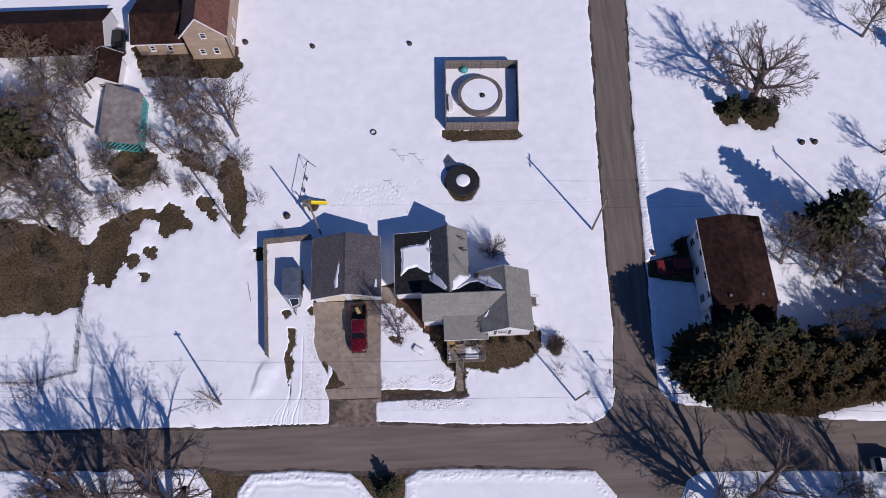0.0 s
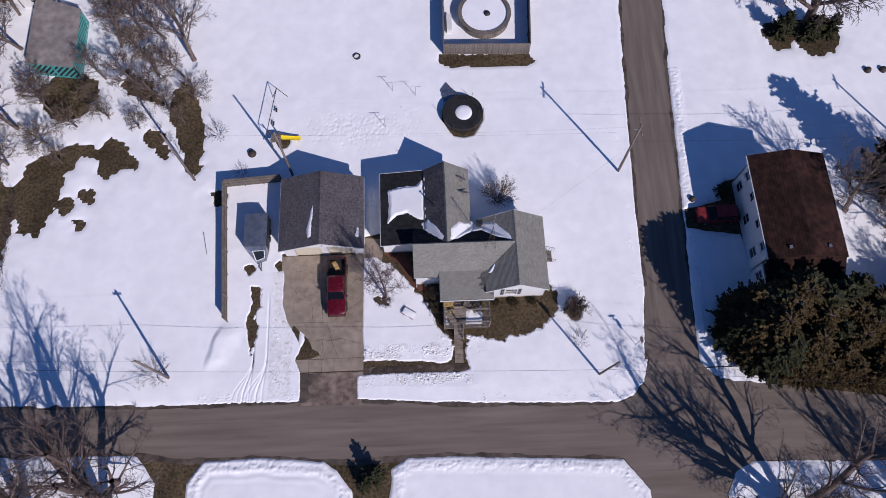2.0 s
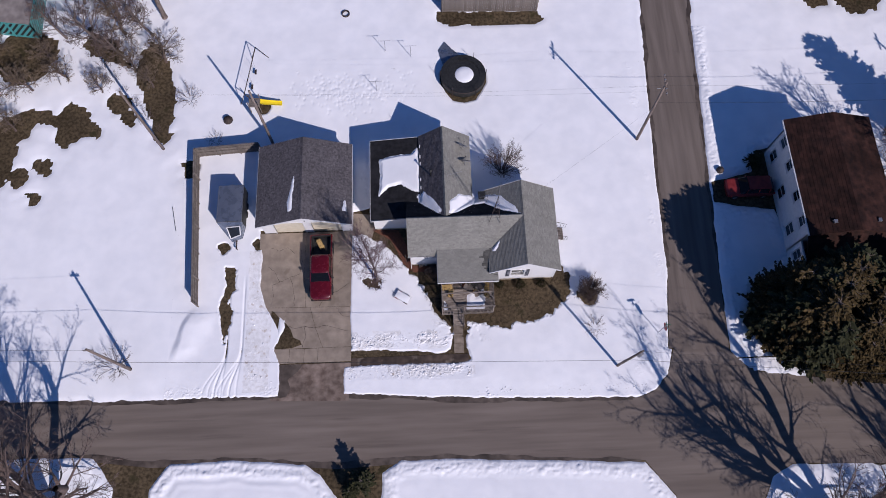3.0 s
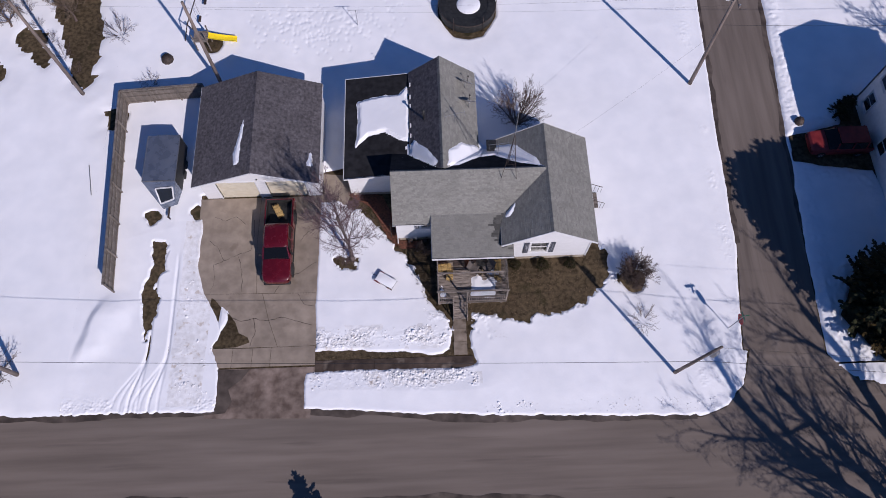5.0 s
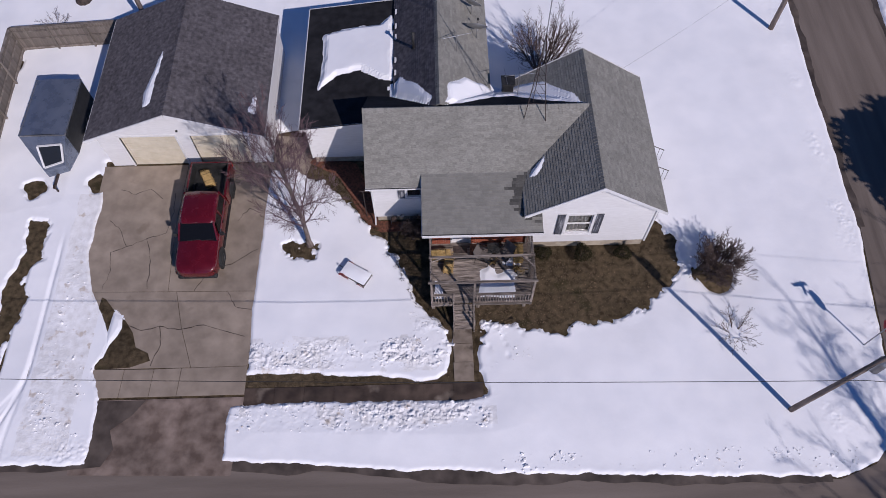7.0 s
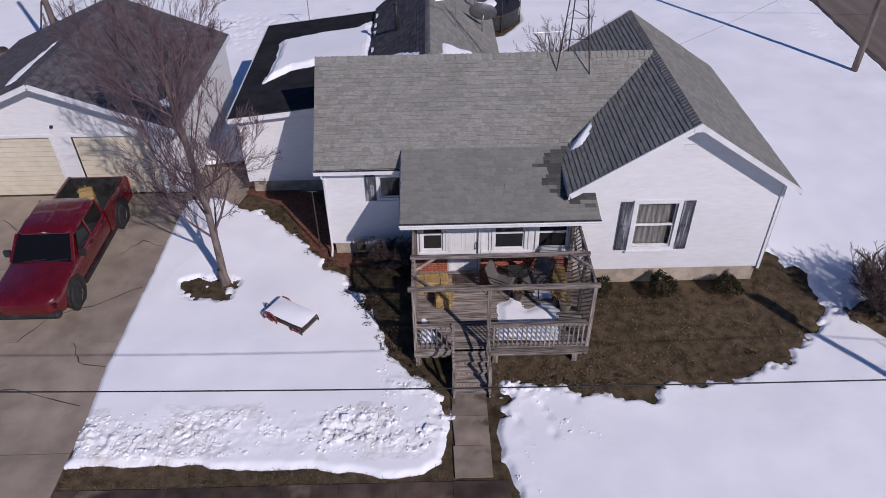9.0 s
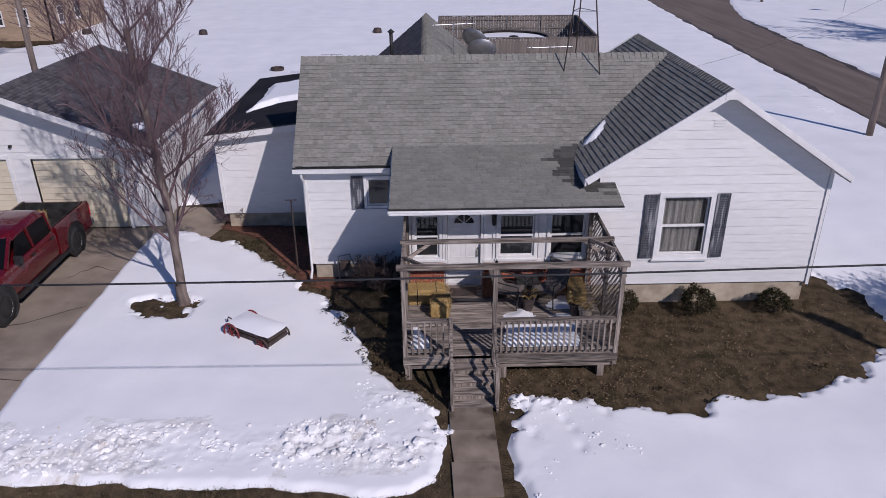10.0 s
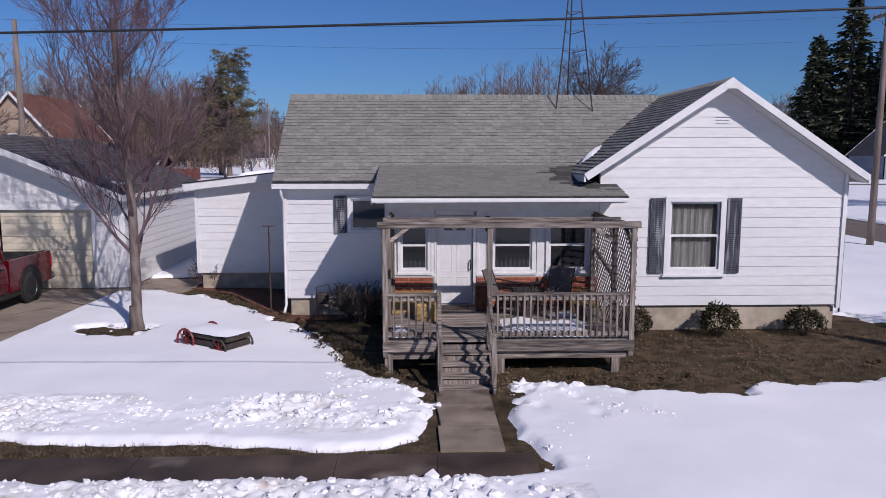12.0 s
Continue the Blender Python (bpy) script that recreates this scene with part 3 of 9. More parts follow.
# broken chunks on the shovelled and ploughed banks
clods, cr = Mesh(), np.random.RandomState(17)
GOLD = (1 + 5 ** 0.5) / 2
ICO_V = np.array([(s * 1, t * GOLD, 0) for s in (-1, 1) for t in (-1, 1)] + [(0, s * 1, t * GOLD) for s in (-1, 1) for t in (-1, 1)] + [(t * GOLD, 0, s * 1) for s in (-1, 1) for t in (-1, 1)]) / 1.9
ICO_F = [(i, j, k) for i, j, k in itertools.combinations(range(12), 3) if max(np.linalg.norm(ICO_V[p] - ICO_V[q]) for p, q in ((i, j), (j, k), (i, k))) < 1.2]
ICO_F = [(i, j, k) if np.linalg.det(ICO_V[[i, j, k]]) > 0 else (i, k, j) for i, j, k in ICO_F]
for x0, x1, y0, y1, n, size in ((-8.3, 1.2, 14.45, 15.75, 1500, 0.025), (-8.6, 2.4, 11.7, 13.3, 1300, 0.028), (-0.9, 0.9, 15.6, 17.2, 160, 0.024), (2.1, 4.6, 14.6, 17.2, 260, 0.022), (-16.9, -14.6, 11.5, 19.5, 420, 0.03), (2.4, 19, 9.7, 10.6, 420, 0.028)):
    px, py = cr.uniform(x0, x1, n), cr.uniform(y0, y1, n)
    top = snow_top(px, py, True)
    keep = (fbm(px * 0.75 + 3, py * 0.95, 3) + cr.normal(0, 0.08, n) > 0.0) & (top > 0.05)
    for x, y, z in zip(px[keep], py[keep], top[keep]):
        r = size * cr.lognormal(0, 0.5)
        v = ICO_V * (1 + cr.normal(0, 0.22, (12, 1))) * (r * cr.uniform(0.8, 1.4), r * cr.uniform(0.8, 1.4), r * 0.8)
        a = cr.uniform(0, 6.283)
        v = np.stack([v[:, 0] * math.cos(a) - v[:, 1] * math.sin(a) + x, v[:, 0] * math.sin(a) + v[:, 1] * math.cos(a) + y, v[:, 2] + z - 0.1 * r], 1)
        clods.add(v.tolist(), ICO_F)
single("snow_clods", clods, SNOW_BANK, "broken chunks of dirty shovelled snow on the banks", "snow", kind="stuff")

# driveway slabs, with cracked joints between them
rnd = random.Random(4)
driveway = thing("driveway", (-12, 19, 0), "cracked tan concrete driveway, dry, running up to the garage", "driveway", kind="structure")
slabs = [[(-14.9, 13.4), (-13.45, 13.4), (-13.4, 14.68), (-15.0, 14.72)], [(-13.45, 13.4), (-12.15, 13.4), (-12.1, 14.66), (-13.4, 14.68)], [(-12.15, 13.4), (-10.95, 13.4), (-10.9, 14.68), (-12.1, 14.66)], [(-10.95, 13.4), (-8.0, 13.4), (-8.0, 14.7), (-10.9, 14.68)],
         [(-15.2, 14.72), (-10.5, 14.68), (-11.2, 16.6), (-11.7, 18.42), (-15.8, 18.5)], [(-10.5, 14.68), (-8.0, 14.7), (-7.9, 18.35), (-11.7, 18.42), (-11.2, 16.6)],
         [(-16.4, 18.5), (-12.1, 18.43), (-12.3, 22.0), (-12.2, 25.65), (-16.5, 25.65)], [(-12.1, 18.43), (-7.9, 18.35), (-7.9, 25.65), (-12.2, 25.65), (-12.3, 22.0)]]
for poly in slabs:
    cx, cy = sum(p[0] for p in poly) / len(poly), sum(p[1] for p in poly) / len(poly)
    part("slab", Mesh().prism([(x + 0.012 * (1 if x < cx else -1), y + 0.012 * (1 if y < cy else -1)) for x, y in poly], -0.1, 0.03 + rnd.uniform(0, 0.008)), CONCRETE, driveway)
for line in (((-15.6, 22.4), (-15.1, 22.0), (-14.5, 20.9), (-13.6, 21.3), (-12.7, 21.6), (-12.5, 22.8), (-12.6, 23.9)), ((-15.2, 18.6), (-15.0, 19.6), (-15.2, 20.6), (-14.5, 20.9)), ((-13.6, 21.3), (-13.2, 20.1), (-13.1, 18.6)),
             ((-15.4, 24.2), (-14.6, 23.9), (-13.9, 24.2), (-13.2, 23.6)), ((-14.0, 17.0), (-13.0, 16.5), (-12.2, 16.7), (-11.3, 16.5), (-10.2, 16.7), (-8.3, 16.1)), ((-12.2, 16.7), (-12.0, 15.8), (-12.3, 14.8)),
             ((-9.3, 18.3), (-8.9, 17.6), (-8.1, 17.4)), ((-10.9, 18.4), (-10.4, 19.4), (-9.3, 19.8), (-8.1, 20.6)), ((-8.1, 22.6), (-8.8, 22.9), (-9.3, 22.2))):
    pts = [line[0]]
    for (ax, ay), (bx, by) in zip(line, line[1:]):
        for t in (0.25, 0.5, 0.75, 1.0):
            jig = 0.05 if t < 1 else 0.0
            pts.append((ax + (bx - ax) * t + rnd.uniform(-jig, jig), ay + (by - ay) * t + rnd.uniform(-jig, jig)))
    m = Mesh()
    for p, q in zip(pts, pts[1:]):
        m.beam((*p, 0.037), (*q, 0.037), rnd.uniform(0.012, 0.04), 0.006)
    part("crack", m, WET, driveway, "dark crack in the slab")
single("apron", Mesh().prism([(-14.9, 10.2), (-8.2, 10.0), (-8.0, 13.3), (-15.2, 13.3)], -0.1, 0.024), APRON,
       "dark wet asphalt apron between driveway and street", "apron", kind="structure")
m = Mesh().prism([(-15.0, 10.4), (-13.6, 10.5), (-13.2, 11.2), (-13.5, 12.0), (-12.7, 12.6), (-12.2, 13.25), (-15.1, 13.28)], 0.0, 0.029)
single("damp_patch", m, WET, "dark wet patch of meltwater on the apron", "wet patch", kind="structure")
single("soil_patch", Mesh().prism([(-15.1, 18.2), (-14.9, 18.1), (-14.3, 17.4), (-13.75, 16.95), (-13.35, 16.4), (-13.1, 15.7), (-12.5, 15.4), (-12.35, 15.05), (-13.2, 14.75), (-14.7, 14.7), (-15.3, 16.2)], 0.0, 0.048), GRASS,
       "bare brown soil beside the driveway slabs", "soil", kind="structure")
for a in (("sidewalk", -8.0, 2.3, 12.93, 13.68, 0), ("front_walk", 1.05, 1.93, 13.75, 16.35, 1)):
    walkway = thing(a[0], (a[1], a[3], 0), "damp stained concrete walk cleared of snow", "sidewalk", kind="structure")
    if a[5]:
        for k in range(3):
            part("slab", Mesh().prism([(a[1] + rnd.uniform(0, 0.05), a[3] + k * 0.87 + 0.012), (a[2], a[3] + k * 0.87 + 0.012), (a[2], a[3] + k * 0.87 + 0.86), (a[1], a[3] + k * 0.87 + 0.86)], -0.1, 0.045), WALKWAY, walkway)
    else:
        for k in range(8):
            x0 = a[1] + k * (a[2] - a[1]) / 8
            part("slab", Mesh().prism([(x0 + 0.003, a[3]), (x0 + 1.284, a[3] - 0.02), (x0 + 1.284, a[4] - 0.02), (x0 + 0.003, a[4])], -0.1, 0.03), WALK_WET, walkway)
single("mulch_bed", Mesh().prism([(-6.0, 25.6), (-5.0, 25.0), (-4.4, 24.6), (-3.8, 23.5), (-3.4, 22.5), (-3.0, 21.7), (-2.2, 21.35), (-1.2, 21.4), (-0.9, 21.9), (-2.4, 22.0), (-2.5, 22.9), (-3.0, 24.2), (-3.6, 25.5), (-5.6, 26.1)], -0.02, 0.035), MULCH,
       "bed of reddish bark mulch and soil along the white walls", "mulch bed", kind="structure")
single("gravel_strip", Mesh().prism([(-8.2, 25.0), (-6.1, 24.9), (-5.9, 25.6), (-6.0, 27.2), (-7.8, 27.4)], -0.02, 0.03), CONCRETE,
       "strip of tan gravel between garage and extension", "gravel", kind="structure")
# damp dark margins where meltwater runs along the road
for line, sgn in ((ROAD_N[1:9], -1), (ROAD_S[9:18][::-1], 1), (SIDE_W[:5], 1), (SIDE_E[:5], -1)):
    m, pts = Mesh(), []
    for (ax, ay), (bx, by) in zip(line, line[1:]):
        n = max(1, int(math.hypot(bx - ax, by - ay) / 0.35))
        pts += [(ax + (bx - ax) * k / n, ay + (by - ay) * k / n, by - ay, bx - ax) for k in range(n)]
    v = []
    for x, y, dy, dx in pts:
        l = math.hypot(dx, dy)
        w = 0.10 + 0.8 * max(0.0, float(fbm(np.array([x * 0.5]), np.array([y * 0.5 + sgn]), 3)[0]) + 0.12)
        nx, ny = (-dy / l, dx / l) if sgn > 0 else (dy / l, -dx / l)
        if line is SIDE_W[:5] or abs(dy) > abs(dx):
            nx, ny = (1, 0) if sgn > 0 else (-1, 0)
        v += [(x - nx * 0.3, y - ny * 0.3, 0.0235), (x + nx * w, y + ny * w, 0.0235)]
    m.add(v, [(2 * k, 2 * k + 1, 2 * k + 3, 2 * k + 2) if sgn < 0 else (2 * k, 2 * k + 2, 2 * k + 3, 2 * k + 1) for k in range(len(pts) - 1)])
    single("damp_edge", m, WET, "dark damp margin of the street below the snow bank", "road edge", kind="structure")

# ---------------------------------------------------------------- building kit


class Face:
    """A wall's own frame: u along it, d out of it, z up."""

    def __init__(self, o, u, n):
        self.o, self.u, self.n = Vector((*o, 0)), Vector((*u, 0)), Vector((*n, 0))

    def at(self, u, d, z):
        return self.o + self.u * u + self.n * d + Vector((0, 0, z))

    def slab(self, m, u0, u1, d0, d1, z0, z1):
        p = [self.at(u, d, z) for z in (z0, z1) for d in (d0, d1) for u in (u0, u1)]
        f = [(0, 2, 3, 1), (4, 5, 7, 6), (0, 1, 5, 4), (2, 6, 7, 3), (0, 4, 6, 2), (1, 3, 7, 5)]
        if self.u.cross(self.n).z < 0:
            f = [tuple(reversed(q)) for q in f]
        return m.add(p, f)


def strips(levels, lim, holes):
    """Cuts a wall at the given heights, leaving the holes free: (za, zb, left at za and zb, right at za and zb)."""
    cuts = sorted(set([round(z, 4) for z in levels] + [round(z, 4) for h in holes for z in h[2:] if levels[0] < z < levels[-1]]))
    for za, zb in zip(cuts, cuts[1:]):
        (la, ra), (lb, rb) = lim(za), lim(zb)
        if ra - la < 0.02 and rb - lb < 0.02:
            continue
        edges = [(la, lb)]
        for h in sorted(holes):
            if h[2] < zb - 1e-3 and h[3] > za + 1e-3:
                edges += [(h[0], h[0]), (h[1], h[1])]
        edges.append((ra, rb))
        for (a0, b0), (a1, b1) in zip(edges[::2], edges[1::2]):
            if max(a1 - a0, b1 - b0) > 0.02:
                yield za, zb, a0, b0, a1, b1


def wall(parent, face, length, z0, eave, apex=None, peak=None, holes=(), course=0.25, siding=SIDING, thick=0.14, name="wall", boards=True, slope=None):
    """A wall with thickness, its openings cut through, and lapped boards on it. apex: height of a gable's peak at u = peak. slope: (left, right) heights of a leaning top."""
    def lim(z):
        if z <= eave + 1e-6 or (apex is None and slope is None):
            return 0.0, length
        if slope:
            (l, r) = slope
            t = (z - min(l, r)) / abs(r - l)
            return (t * length, length) if r > l else (0.0, (1 - t) * length)
        t = (z - eave) / (apex - eave)
        pk = length / 2 if peak is None else peak
        return t * pk, length - t * (length - pk)
    top = apex if apex else (max(slope) if slope else eave)
    levels = [z0, eave, top] if top > eave else [z0, eave]
    m = Mesh()
    for za, zb, a0, b0, a1, b1 in strips(levels, lim, holes):
        p = [face.at(a0, -thick, za), face.at(a1, -thick, za), face.at(a1, 0, za), face.at(a0, 0, za), face.at(b0, -thick, zb), face.at(b1, -thick, zb), face.at(b1, 0, zb), face.at(b0, 0, zb)]
        m.add(p, [(0, 1, 2, 3), (7, 6, 5, 4), (0, 4, 5, 1), (1, 5, 6, 2), (2, 6, 7, 3), (3, 7, 4, 0)])
    body = part(name, m, TRIM if siding is SIDING else siding, parent)
    if not boards:
        return body
    n = max(1, round((top - z0) / course))
    lines = [z0 + (top - z0) * k / n for k in range(n + 1)]
    for k in range(n):
        base, head = lines[k], lines[k + 1]
        lv = sorted(set([base, head] + ([eave] if base < eave < head else [])))
        for za, zb, a0, b0, a1, b1 in strips(lv, lim, holes):
            da, db = (0.016 - 0.012 * (z - base) / (head - base) for z in (za, zb))
            q = Mesh()
            q.add([face.at(a0, 0, za), face.at(a1, 0, za), face.at(a1, da, za), face.at(a0, da, za), face.at(b0, 0, zb), face.at(b1, 0, zb), face.at(b1, db, zb), face.at(b0, db, zb)],
                  [(3, 2, 1, 0), (4, 5, 6, 7), (1, 5, 4, 0)[::-1], (1, 2, 6, 5), (2, 3, 7, 6), (3, 0, 4, 7)])
            part("board", q, siding, body)
    return body


def window(parent, face, u0, u1, z0, z1, trim=0.09, shutters=0.0, curtain=False, sash=True, name="window"):
    """A sash window in an opening: casing, sill, two sashes, panes and, if wanted, shutters and a curtain."""
    m = Mesh()
    face.slab(m, u0 - trim, u0, -0.05, 0.05, z0 - trim, z1 + trim)
    face.slab(m, u1, u1 + trim, -0.05, 0.05, z0 - trim, z1 + trim)
    face.slab(m, u0, u1, -0.05, 0.05, z1, z1 + trim)
    face.slab(m, u0, u1, -0.05, 0.05, z0 - trim, z0)
    w = part(name, m, TRIM, parent, "white framed sash window", bevel=0.004)
    m = Mesh()
    face.slab(m, u0 - trim - 0.03, u1 + trim + 0.03, -0.02, 0.09, z0 - trim - 0.04, z0 - trim + 0.004)
    part("sill", m, TRIM, w)
    zm = (z0 + z1) / 2
    for k, (a, b) in enumerate(((z0, zm + 0.02), (zm - 0.02, z1)) if sash else ((z0, z1),)):
        d, m, t = (-0.02, 0.012, 0.045) [0] - 0.02 * k, Mesh(), 0.045
        face.slab(m, u0, u0 + t, d - 0.02, d + 0.02, a, b)
        face.slab(m, u1 - t, u1, d - 0.02, d + 0.02, a, b)
        face.slab(m, u0 + t, u1 - t, d - 0.02, d + 0.02, a, a + t)
        face.slab(m, u0 + t, u1 - t, d - 0.02, d + 0.02, b - t, b)
        part("sash", m, TRIM, w)
        m = Mesh()
        face.slab(m, u0 + t, u1 - t, d - 0.004, d + 0.004, a + t, b - t)
        part("pane", m, CLEAR if curtain else GLASS, w).visible_shadow = False
    if curtain:
        m = Mesh()
        n = 26
        for k in range(n):
            ua, ub = u0 + (u1 - u0) * k / n, u0 + (u1 - u0) * (k + 1) / n
            da, db = (-0.14 + 0.014 * math.sin(j * 1.7) for j in (k, k + 1))
            m.add([face.at(ua, da, z0), face.at(ub, db, z0), face.at(ub, db, z1), face.at(ua, da, z1)], [(0, 1, 2, 3)])
        part("curtain", m, CURTAIN, w, "pale net curtain behind the glass")
    m = Mesh()
    face.slab(m, u0 - 0.1, u1 + 0.1, -0.9, -0.86, z0 - 0.3, z1 + 0.2)
    part("room_back", m, DARK_ROOM, w)
    for side in (-1, 1) if shutters > 0 else ((-1,) if shutters < 0 else ()):
        sw = abs(shutters)
        a = (u0 - trim - 0.02 - sw) if side < 0 else (u1 + trim + 0.02)
        m = Mesh()
        za, zb = z0 - 0.08, z1 + 0.08
        for s0, s1 in ((a, a + 0.05), (a + sw - 0.05, a + sw)):
            face.slab(m, s0, s1, 0.03, 0.06, za, zb)
        for s0, s1 in ((za, za + 0.07), (zb - 0.07, zb), ((za + zb) / 2 - 0.04, (za + zb) / 2 + 0.04)):
            face.slab(m, a + 0.05, a + sw - 0.05, 0.03, 0.06, s0, s1)
        sh = part("shutter", m, SHUTTER, parent, "weathered dark blue-grey louvred shutter", bevel=0.003)
        m, k = Mesh(), za + 0.08
        while k < zb - 0.09:
            p = [face.at(u, d, z) for u in (a + 0.05, a + sw - 0.05) for d, z in ((0.032, k + 0.035), (0.032, k + 0.043), (0.056, k + 0.008), (0.056, k))]
            m.add(p, [(0, 1, 2, 3), (7, 6, 5, 4), (0, 4, 5, 1), (1, 5, 6, 2), (2, 6, 7, 3), (3, 7, 4, 0)])
            k += 0.045
        part("louvres", m, SHUTTER, sh)
    return w


TAB = Mesh().add([(0, 0, 0), (1, 0, 0), (1, 1, 0), (0, 1, 0), (0, 0, 1), (1, 0, 1), (1, 1, 0.35), (0, 1, 0.35)],
                 [(4, 5, 6, 7), (0, 1, 5, 4), (1, 2, 6, 5), (3, 0, 4, 7)])


def roof_plane(parent, e0, e1, r0, r1, material, tabs=True, single_tabs=None, expose=0.13, width=0.24, thick=0.05, seed=0, name="roof", tab_h=0.024):
    """One slope: eave from e0 to e1, top from r0 to r1 (seen from outside, left to right). Shingle tabs lie on a deck."""
    e0, e1, r0, r1 = (Vector(p) for p in (e0, e1, r0, r1))
    u = (e1 - e0).normalized()
    nrm = (e1 - e0).cross(r0 - e0).normalized()
    up = nrm.cross(u)
    m = Mesh()
    c = [e0, e1, r1, r0]
    m.add([p - nrm * thick for p in c] + c, [(3, 2, 1, 0), (4, 5, 6, 7), (0, 1, 5, 4), (1, 2, 6, 5), (2, 3, 7, 6), (3, 0, 4, 7)])
    deck = part(name, m, material, parent)
    if not tabs:
        return deck
    r = random.Random(seed)
    run = (r0 - e0).dot(up)
    n = max(1, int(run / expose))
    step, joined = run / n, Mesh()
    unit, damp = (TAB.data("shingle", SHINGLE_OBJ), TAB.data("shingle", SHINGLE_DAMP)) if single_tabs else (None, None)
    for k in range(n):
        s0 = k * step - 0.012
        t = min((k + 0.5) / n, 1)
        lo = (e0 + (r0 - e0) * t - e0).dot(u)
        hi = (e1 + (r1 - e1) * t - e0).dot(u)
        a = lo - r.uniform(0, width)
        while a < hi:
            w = width * r.choice((0.55, 0.8, 1.0, 1.3))
            b0, b1 = max(a, lo), min(a + w - 0.0025, hi)
            if b1 - b0 > 0.02:
                dz, ds = (r.uniform(0.8, 1.25) if tab_h < 0.025 else r.uniform(0.85, 1.15)) * tab_h, r.uniform(-0.006, 0.006)
                o = e0 + u * b0 + up * (s0 + ds) + nrm * 0.001
                if single_tabs:
                    # meltwater from the valley keeps one corner damp
                    wet = ((o.x - 4.7) / 1.25) ** 2 + ((o.y - 21.0) / 1.25) ** 2 + r.uniform(-0.25, 0.25) < 0.8
                    ob = new("shingle", damp if wet else unit)
                    ob.matrix_world = Matrix(((u.x * (b1 - b0), up.x * (step + 0.03), nrm.x * dz, o.x), (u.y * (b1 - b0), up.y * (step + 0.03), nrm.y * dz, o.y), (u.z * (b1 - b0), up.z * (step + 0.03), nrm.z * dz, o.z), (0, 0, 0, 1)))
                    under(ob, deck)
                else:
                    joined.add([o + u * (x * (b1 - b0)) + up * (y * (step + 0.03)) + nrm * (z * dz) for x, y, z in TAB.v], TAB.f)
            a += w
    if joined.v:
        tagged(part("shingles", joined, material, deck), kind="stuff")
    return deck


def ridge_cap(parent, a, b, slope, material, step=0.16, w=0.16):
    """Folded cap shingles along a ridge."""
    a, b = Vector(a), Vector(b)
    d = (b - a).normalized()
    s = d.cross(Vector((0, 0, 1)))
    m, k, length = Mesh(), 0.0, (b - a).length
    while k < length - 0.05:
        o = a + d * k
        e = min(step + 0.03, length - k)
        h0, h1 = 0.045, 0.022
        dn = Vector((0, 0, -slope * w))
        p = []
        for q, h in ((o, h0), (o + d * e, h1)):
            p += [q - s * w + dn + Vector((0, 0, h)), q + Vector((0, 0, h + 0.01)), q + s * w + dn + Vector((0, 0, h)), q - s * w + dn, q, q + s * w + dn]
        m.add(p, [(0, 1, 7, 6), (1, 2, 8, 7), (0, 3, 4, 1), (1, 4, 5, 2), (0, 6, 9, 3), (2, 5, 11, 8)])
        k += step
    return tagged(part("ridge_cap", m, material, parent), kind="stuff")


def board(parent, a, b, w, h, material=TRIM, name="fascia", label=""):
    return part(name, Mesh().beam(a, b, w, h), material, parent, label)


# ---------------------------------------------------------------- the white house
house = thing("house", (3.5, 23.5, 0), "single-storey white clapboard house with grey shingle roofs and a front gable", "house")
RZ, MS, WS = 5.52, 0.82, 0.655                 # ridge height, slope of the main roof, slope of the wing's roof
f_gable = Face((4.75, 20.3), (1, 0), (0, -1))
f_wing_e = Face((10.24, 20.3), (0, 1), (1, 0))
f_wing_n = Face((10.24, 27.4), (-1, 0), (0, 1))
f_wing_w = Face((4.75, 27.4), (0, -1), (-1, 0))
f_main_s = Face((-2.45, 22.0), (1, 0), (0, -1))
f_main_w = Face((-2.45, 26.8), (0, -1), (-1, 0))
f_porch_s = Face((0.1, 20.35), (1, 0), (0, -1))
f_porch_w = Face((0.1, 22.0), (0, -1), (-1, 0))
f_flat_s = Face((-5.7, 25.6), (1, 0), (0, -1))
f_flat_w = Face((-5.7, 33.0), (0, -1), (-1, 0))
f_rear_n = Face((2.9, 33.0), (-1, 0), (0, 1))
f_rear_e = Face((2.9, 26.6), (0, 1), (1, 0))
wing_eave = RZ - WS * 2.84 - 0.08
wall(house, f_gable, 5.49, 0.58, wing_eave, RZ - 0.1, 2.65, [(1.58, 2.70, 1.40, 2.91)], name="gable_wall", course=0.218)
wall(house, f_wing_e, 7.1, 0.55, wing_eave, holes=[(2.6, 3.5, 1.3, 2.7)], name="side_wall", course=0.262)
wall(house, f_wing_n, 5.49, 0.55, wing_eave, RZ - 0.1, 2.84, name="back_wall", course=0.262)
wall(house, f_wing_w, 1.0, 0.55, wing_eave, name="side_wall", course=0.262)
main_eave = RZ - MS * 2.4 - 0.1
wall(house, f_main_s, 2.55, 0.45, main_eave, holes=[(1.56, 2.42, 2.14, 2.88)], name="front_wall", course=0.23)
wall(house, f_main_w, 4.8, 0.45, main_eave, RZ - 0.1, 2.4, name="side_wall", course=0.23)
wall(house, f_porch_w, 1.65, 0.45, 3.05, name="porch_side_wall", course=0.23)
wall(house, f_flat_s, 3.3, 0.5, 3.0, slope=(3.0, 3.36), name="extension_wall", course=0.23)
wall(house, f_flat_w, 7.4, 0.5, 2.98, name="extension_side_wall", course=0.23)
wall(house, f_rear_n, 8.6, 0.5, 2.98, name="rear_wall", course=0.23)
wall(house, f_rear_e, 6.4, 0.5, 3.4, name="rear_side_wall", course=0.23)
